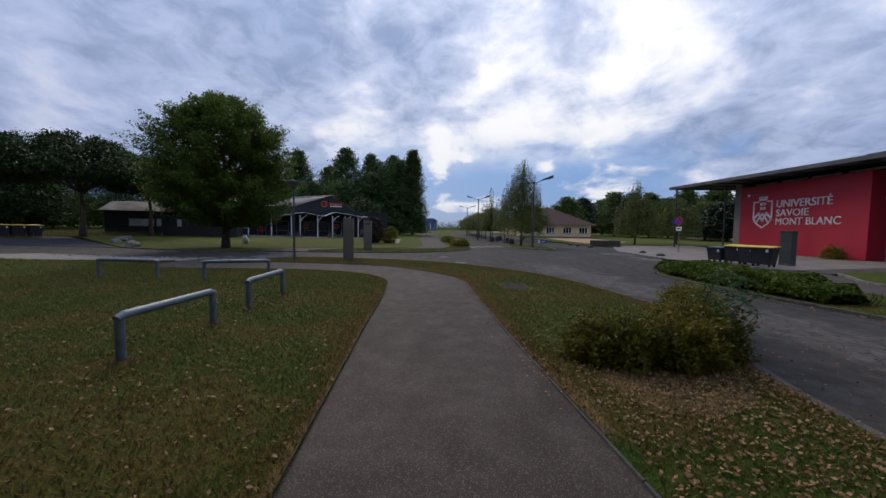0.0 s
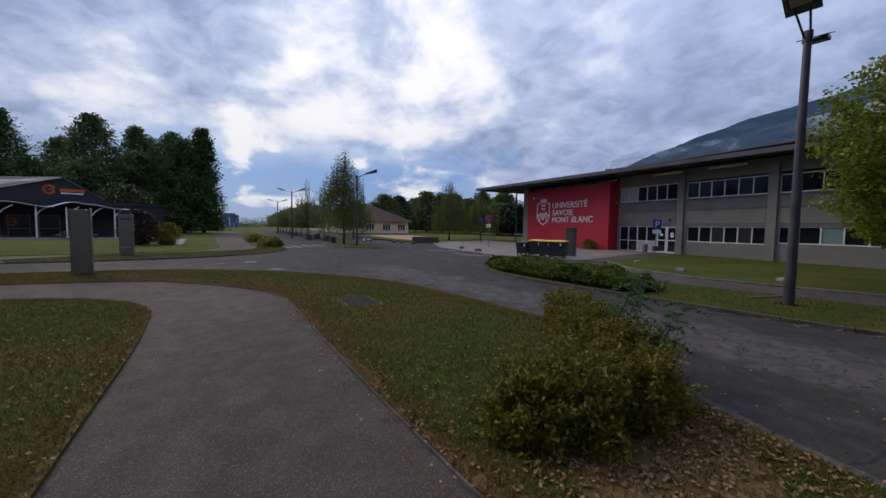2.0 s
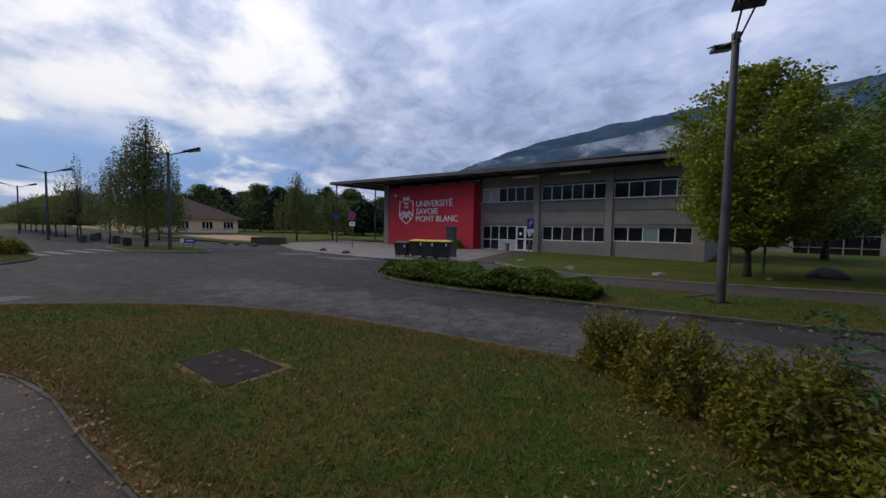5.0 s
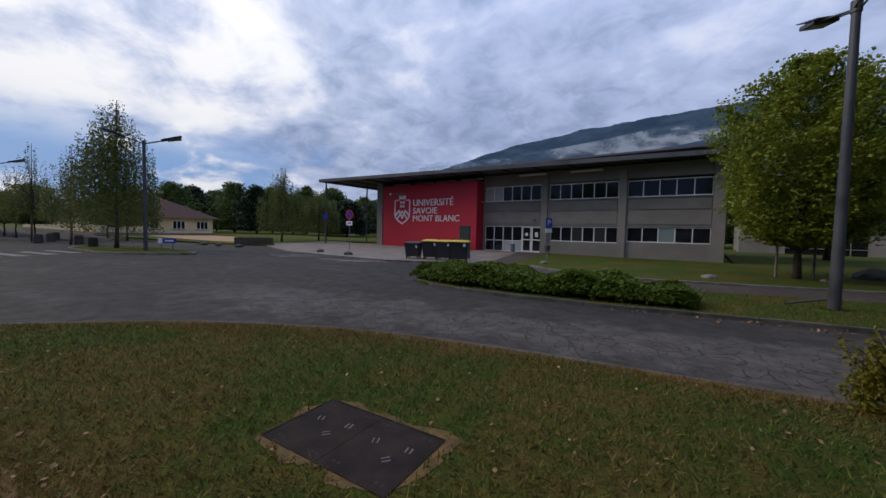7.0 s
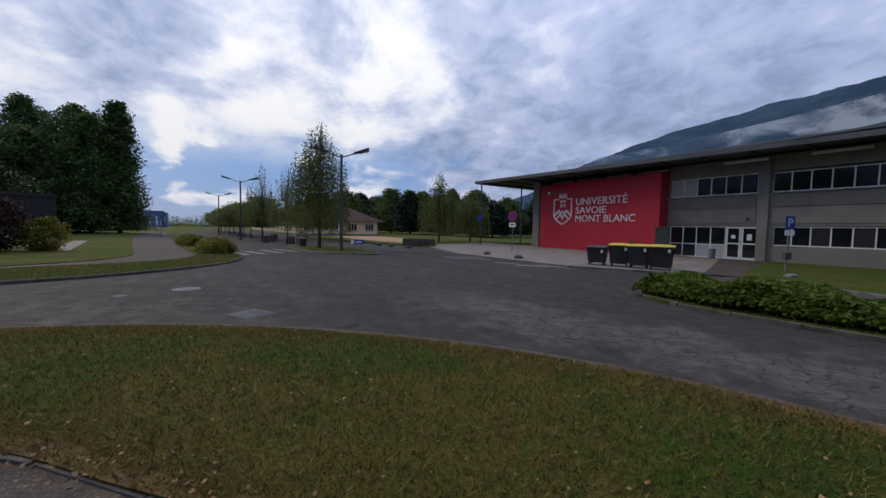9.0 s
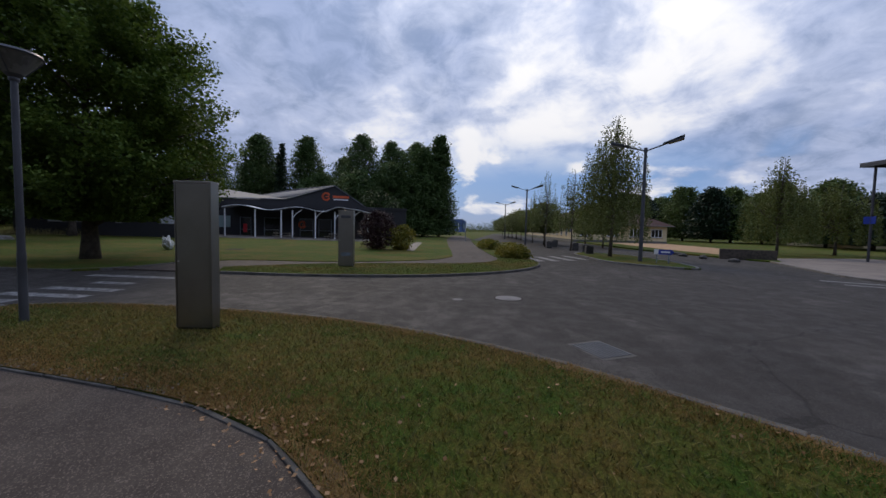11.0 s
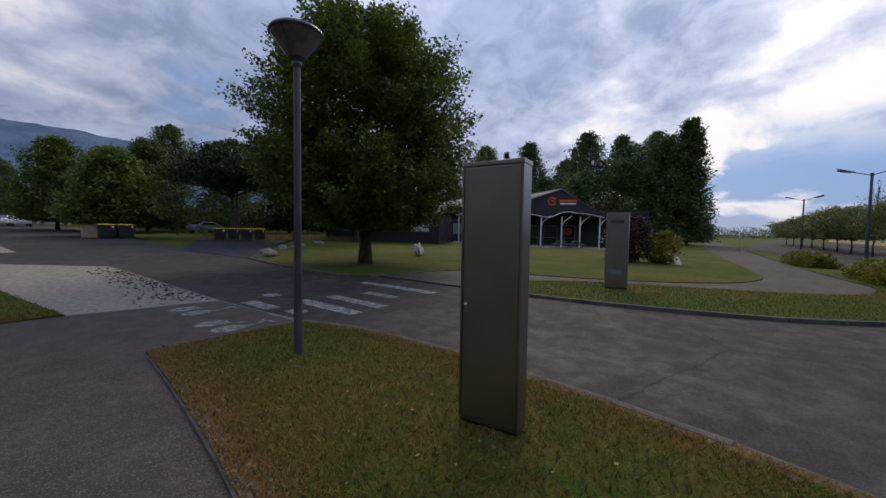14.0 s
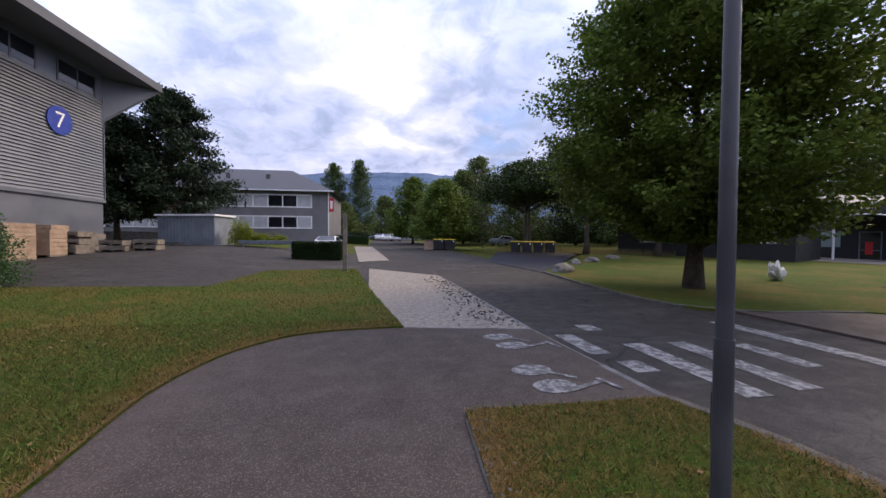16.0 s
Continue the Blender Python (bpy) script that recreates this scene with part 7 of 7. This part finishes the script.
# ivy hedge in the kerbed bed
rng = np.random.default_rng(320)
hg = thing("ivy_hedge", -4.0, 10.8, 0.03, 0, "long low dense hedge of dark green ivy", "hedge")
n = 30000
u = rng.uniform(0, 1, n)
hx = -7.4 + u * 7.6
hy0 = np.interp(hx, [-7.4, -5.3, -2.2, 0.2], [10.2, 9.75, 9.95, 10.45])
w_ = np.interp(hx, [-7.4, -6.8, -1, 0.2], [2.0, 2.6, 2.0, 1.0])
v = rng.uniform(0, 1, n)
top = (0.46 + 0.10 * np.sin(hx * 2.3) + 0.06 * np.sin(hx * 5 + v * 4)) * np.clip(np.minimum(v, 1 - v) * 5 + 0.35, 0, 1) * np.clip((hx + 7.55) * 2, 0.3, 1) * np.clip((0.6 - hx) * 1.2, 0.3, 1)
hz = top * rng.uniform(0, 1, n) ** 0.3
raw("foliage", leaves(np.stack([hx + 4.0, hy0 + v * w_ - 10.8, hz + 0.02], 1), 0.11, rng, 0.6, 0.9), 4, LEAF_IVY, hg)
bm = bmesh.new()
for i in range(60):
    x = -7.2 + i * 0.125
    y = float(np.interp(x, [-7.4, -5.3, -2.2, 0.2], [10.2, 9.75, 9.95, 10.45])) + random.uniform(0.3, 1.4)
    tube(bm, [(x + 4, y - 10.8, -0.02), (x + 4.1, y - 10.75, 0.2), (x + 4.2, y - 10.9, 0.36)], [0.012, 0.01, 0.004], 4)
part("stem", bm, BARK, hg)
shrub("red_wall_bush", [(-16.9, 26.9, 0.55, 0.95), (-16.3, 26.8, 0.5, 0.8)], LEAF_SHRUB, 0.09, "small brownish bush at the foot of the red wall", 330, 1500, z=0.02)

# clipped hedge and bushes
def clipped(x, y, L, w, h, rz, label, seed, n=16000, name="clipped_hedge"):
    rng = np.random.default_rng(seed)
    t = thing(name, x, y, None, rz, label, "hedge")
    part("core", boxes((-L / 2 + 0.1, -w / 2 + 0.1, -0.2, L / 2 - 0.1, w / 2 - 0.1, h - 0.1)), LEAF_HEDGE, t)
    p = rng.uniform(-1, 1, (n, 3))
    ax = rng.choice(3, n, p=(0.2, 0.45, 0.35))
    p[np.arange(n), ax] = np.sign(p[np.arange(n), ax]) * rng.uniform(0.93, 1.02, n)
    p = p * (L / 2, w / 2, h / 2) + (0, 0, h / 2)
    raw("foliage", leaves(p, 0.10, rng), 4, LEAF_HEDGE, t)


clipped(-2.2, -30.6, 3.1, 1.3, 1.15, 3, "clipped dark green hedge at the yard corner", 340)
clipped(-1.0, -62, 5, 1.4, 1.2, 5, "clipped dark hedge further along the road", 341, 6000)
for i, (bx, by, r, h) in enumerate(((-26.3, 1.25, 1.3, 0.78), (-28.0, 1.0, 1.1, 0.72), (-34.6, -0.1, 1.3, 0.72), (-36.6, -0.4, 1.2, 0.7))):
    shrub("round_bush", [(bx, by, r * 0.7, h), (bx + 0.8, by + 0.2, r * 0.6, h * 0.9), (bx - 0.8, by - 0.1, r * 0.6, h * 0.92)], LEAF_SHRUB, 0.12, "low rounded green bush at the verge tip", 350 + i, 2200, z=0.03)
shrub("yard_bush", [(5.3, -37.2, 0.9, 2.1), (4.7, -37.0, 0.7, 1.6), (3.6, -37.4, 0.8, 0.9), (2.4, -37.5, 0.8, 0.8)], LEAF_YOUNG, 0.13, "overgrown green bush beside the shed", 360, 2500)
shrub("yard_shrub", [(5.3, -18.4, 0.9, 2.2), (6.0, -18.7, 0.9, 1.7)], LEAF_SUMAC, 0.09, "leafy green shrub at the lawn edge", 361, 3000, sprigs=20)
gl = thing("guard_rail", 2.8, -36.2, None, 0, "low galvanised guard rail by the yard", "rail")
part("beam", boxes((-2.2, -0.04, 0.25, 2.2, 0.04, 0.55), bevel=0.02), GALV, gl)
for s in (-1.8, 0, 1.8):
    part("post", boxes((s - 0.05, 0.04, -0.3, s + 0.05, 0.12, 0.5)), GALV, gl)

# tall dry grass under the pines
rng = np.random.default_rng(370)


def blades(name, pts, h, w, mat, label, cat="grass", lean=0.35):
    """Thin upright blades at places (n, 3)."""
    n = len(pts)
    a = rng.uniform(0, 6.283, n)
    d = np.stack([np.cos(a), np.sin(a), np.zeros(n)], 1)
    hh = (h * rng.uniform(0.5, 1.2, n))[:, None]
    l = np.stack([rng.normal(0, lean, n), rng.normal(0, lean, n), np.ones(n)], 1)
    tip = pts + l * hh
    vs = np.stack([pts - d * w, pts + d * w, tip], 1).reshape(-1, 3)
    ob = raw(name, vs, 3, mat)
    return tagged(ob, label, cat, kind="stuff")


def ground_points(n, poly, x0, x1, y0, y1, z=0.03, dens=None):
    p = np.stack([rng.uniform(x0, x1, n), rng.uniform(y0, y1, n)], 1)
    p = p[inside(p, poly)]
    if dens is not None:
        p = p[dens(p)]
    zz_ = np.array([g(a, b) for a, b in p]) if y0 < -15 else np.zeros(len(p))
    return np.column_stack([p, zz_ + z])


blades("meadow_grass", ground_points(9000, [(-31, -33), (-17, -39), (-20, -46), (-34, -40)], -34, -17, -46, -33), 0.55, 0.012, BLADE_TALL, "tall dry meadow grass under the pines")

# mown grass
def off_cover(p):
    """Keep the steel cover, most of the bare soil round it and the kerb free."""
    a = radians(4)
    u = (p[:, 0] + 1.70) * math.cos(a) + (p[:, 1] - 3.125) * math.sin(a)
    v = -(p[:, 0] + 1.70) * math.sin(a) + (p[:, 1] - 3.125) * math.cos(a)
    d = np.maximum(np.abs(u) - 0.58, np.abs(v) - 0.34)
    keep = (d > -0.02) & (d > rng.uniform(-0.05, 0.13, len(p)))
    edge_ = np.array(L2[76:-6])
    for q0, q1 in zip(edge_, edge_[1:]):
        w = q1 - q0
        f = np.clip(((p - q0) @ w) / max(1e-9, w @ w), 0, 1)
        keep &= ((p - q0 - f[:, None] * w) ** 2).sum(1) > 0.09 ** 2
    return keep


blades("grass", ground_points(330000, L2, -10.6, 8.5, -9, 6.5, dens=off_cover), 0.050, 0.0060, BLADE_V, "short mown grass blades, green to straw, on the verge", lean=0.7)
blades("grass", ground_points(270000, L1, -8, 8.5, -13, 1.0), 0.050, 0.0062, BLADE, "short mown grass blades, green to straw, on the lawn", lean=0.7)
blades("grass", ground_points(80000, L4, -26, -15, -10, 2.5), 0.05, 0.006, BLADE, "short grass blades on the far verge", lean=0.6)
blades("grass", ground_points(60000, HEDGE_BED, -8, 12, 9, 18), 0.06, 0.006, BLADE, "short grass blades in the hedge bed", lean=0.6)
blades("grass", ground_points(60000, L1, -8, 8, -24, -13), 0.06, 0.007, BLADE, "short grass blades on the far lawn", lean=0.6)


def near(line, w, n, z=0.045):
    p = np.array(line)
    seg = np.linalg.norm(p[1:] - p[:-1], axis=1)
    i = rng.choice(len(p) - 1, n, p=seg / seg.sum())
    q = p[i] + (p[i + 1] - p[i]) * rng.uniform(0, 1, (n, 1)) + rng.normal(0, w, (n, 2))
    return np.column_stack([q, np.full(n, z)])


edge = np.concatenate([near(L2[14:76], 0.24, 75000, 0.03), near(L2[80:-12], 0.30, 95000, 0.03), near(L2[52:80], 0.45, 60000, 0.03)])
blades("dry_grass", edge[inside(edge[:, :2], L2)], 0.030, 0.0034, BLADE_DRY, "short dry straw blades along the edges of the verge", lean=0.9)
edge = near(L1[8:78], 0.22, 62000, 0.03)
blades("dry_grass", edge[inside(edge[:, :2], L1)], 0.030, 0.0034, BLADE_DRY, "short dry straw blades along the lawn edge", lean=0.9)

# fallen leaves
def litter(pts, size, label):
    ob = raw("fallen_leaves", leaves(pts, size, rng, 1.4, 0.75), 4, LEAF_FALLEN, None)
    return tagged(ob, label, "leaves", kind="stuff")


litter(np.concatenate([ground_points(5200, L2, 4.8, 10, 2.9, 5.4, 0.055), ground_points(700, L2, 2.2, 5.6, 2.3, 5.8, 0.05), ground_points(2600, L2, -9.5, 8, -8.8, 6.4, 0.055, off_cover), near(L2[14:60], 0.16, 900, 0.056)]), 0.040, "brown and tan fallen leaves scattered under the shrub")
litter(np.concatenate([ground_points(2600, L1, -1, 9, -6, 0.6, 0.065), ground_points(900, L1, -8, 8.5, -13, 1, 0.06)]), 0.044, "small pale fallen leaves on the lawn")
pl_ = near(HEDGE_BED[8:20], 0.18, 500, -0.035)
litter(pl_, 0.06, "rusty fallen leaves along the far kerb")
rp = ground_points(420, [(3, 5.4), (9, 5.3), (9, 8), (2.2, 7.6)], 2, 9, 5.2, 8, -0.04)
litter(rp, 0.042, "a few pale fallen leaves on the asphalt")
gp = near(L2[60:76], 0.10, 900, 0.04)
gp = gp[inside(gp[:, :2], L2)]
ob = raw("gravel_chips", leaves(gp, 0.03, rng, 2.0, 0.9), 4, STONE)
tagged(ob, "loose pale gravel chips along the path edging", "gravel", kind="stuff")

sp_ = ground_points(1500, [(-9.65, -12.2), (-9.45, -17), (-9.1, -21), (-8.3, -21), (-8.5, -16), (-8.3, -12.4)], -9.8, -8, -21, -12.2, 0.012)
sp_ = sp_[rng.uniform(0, 1, len(sp_)) < np.clip(1.15 - (sp_[:, 0] + 9.7) * 0.75, 0.1, 1)]
ob = raw("gravel_chips", leaves(sp_, 0.085, rng, 2.0, 0.8), 4, STONE_D)
tagged(ob, "dark loose stones in the gravel beside the road", "gravel", kind="stuff")

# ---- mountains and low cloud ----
# Far wooded slope; the blue of distance haze is in its base colour.
def hazed_forest(name, dark, light):
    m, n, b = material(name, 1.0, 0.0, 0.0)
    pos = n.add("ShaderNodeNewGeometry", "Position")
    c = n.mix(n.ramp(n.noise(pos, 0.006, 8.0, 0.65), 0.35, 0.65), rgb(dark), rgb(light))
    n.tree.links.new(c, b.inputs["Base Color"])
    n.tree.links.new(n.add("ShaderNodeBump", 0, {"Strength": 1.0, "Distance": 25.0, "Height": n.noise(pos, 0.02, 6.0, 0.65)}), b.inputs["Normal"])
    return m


def ridge(name, profile, dist, depth, mat, label, seed):
    """A mountain side: crest by bearing and elevation, falling towards the valley."""
    bm = bmesh.new()
    cols = []
    bs = np.arange(profile[0][0], profile[-1][0] + 0.01, 0.5)
    es = np.interp(bs, [p[0] for p in profile], [p[1] for p in profile])
    for bdeg, el in zip(bs, es):
        bdeg = float(bdeg)
        col = []
        for j in range(9):
            k = j / 8
            d = dist + depth * k
            crest = math.tan(radians(float(el))) * (dist + depth)
            z = crest * (k ** 0.85) + (noise.noise((bdeg * 0.35, k * 3, seed)) * 0.02 + noise.noise((bdeg * 1.7, k * 6, seed)) * 0.008) * crest * (1 if j else 0)
            z -= 6 if j == 0 else 0
            col.append(bm.verts.new((-math.sin(radians(bdeg)) * d, math.cos(radians(bdeg)) * d, z)))
        cols.append(col)
    for a, b in zip(cols, cols[1:]):
        for j in range(8):
            bm.faces.new((a[j], a[j + 1], b[j + 1], b[j]))
    bmesh.ops.recalc_face_normals(bm, faces=bm.faces[:])
    ob = part(name, bm, mat, smooth=True)
    return tagged(ob, label, "mountain", kind="structure")


# Both ranges carry distance haze in their colours, the southern one more.
ridge("mountain_north", [(-60, 9), (-40, 13), (-14, 15.8), (-6, 16.0), (0, 16.0), (5, 15.8), (15, 15.0), (26, 13.0), (36, 9.8), (44, 5.5), (52, 3.0), (64, 1.0)], 1300, 900, hazed_forest("wooded slope with haze in colour", (0.035, 0.062, 0.095), (0.060, 0.095, 0.135)), "steep wooded mountain slope with blue haze painted in", 1)
ridge("mountain_south", [(99, 0.3), (104, 1.2), (112, 1.9), (120, 2.6), (140, 6.5), (155, 8.6), (163, 9.6), (170, 9.8), (174, 10.3), (181, 10.3), (188, 9.8), (195, 9.3), (205, 8), (230, 6)], 2200, 1200, hazed_forest("far range with haze in colour", (0.085, 0.125, 0.19), (0.115, 0.16, 0.235)), "long mountain range with blue haze painted in", 2)


def low_cloud(b0, b1, e0, e1, dist, seed, thick, label):
    """A thin band of mist before a mountain side."""
    m, n, b = material("mist band", 1.0, 0.0, 0.0)
    uv = n.add("ShaderNodeNewGeometry", "Position")
    gco = n.add("ShaderNodeTexCoord", "Generated")
    sp = n.tree.nodes.new("ShaderNodeSeparateXYZ")
    n.tree.links.new(gco, sp.inputs[0])
    b.inputs["Base Color"].default_value = (0.75, 0.80, 0.88, 1)
    ns = n.noise(n.add("ShaderNodeVectorMath", 0, {0: uv, 1: (1.0, 1.0, 2.2)}, operation="MULTIPLY"), 0.0085, 7.0, 0.6, 0.4)
    edge = n.math("MULTIPLY", n.ramp(n.math("ABSOLUTE", n.math("SUBTRACT", sp.outputs[2], 0.5)), 0.5, 0.1), 1.0)
    al = n.math("MULTIPLY", n.ramp(n.math("ADD", ns, n.math("MULTIPLY", edge, thick)), 0.62, 0.86), 0.65)
    n.tree.links.new(al, b.inputs["Alpha"])
    bm = bmesh.new()
    prev = None
    for i in range(25):
        k = i / 24
        bd = radians(b0 + (b1 - b0) * k)
        el = e0 + (e1 - e0) * k
        lo, hi = math.tan(radians(el - 1.4)) * dist, math.tan(radians(el + 1.4)) * dist
        cur = [bm.verts.new((-math.sin(bd) * dist, math.cos(bd) * dist, z)) for z in (lo, hi)]
        if prev:
            bm.faces.new((prev[0], cur[0], cur[1], prev[1]))
        prev = cur
    ob = part("low_cloud", bm, m)
    ob.visible_shadow = False
    return tagged(ob, label, "cloud", kind="structure")


low_cloud(40, -8, 8.3, 14.9, 1270, 1, 0.21, "thin white mist lying on the mountain slope")
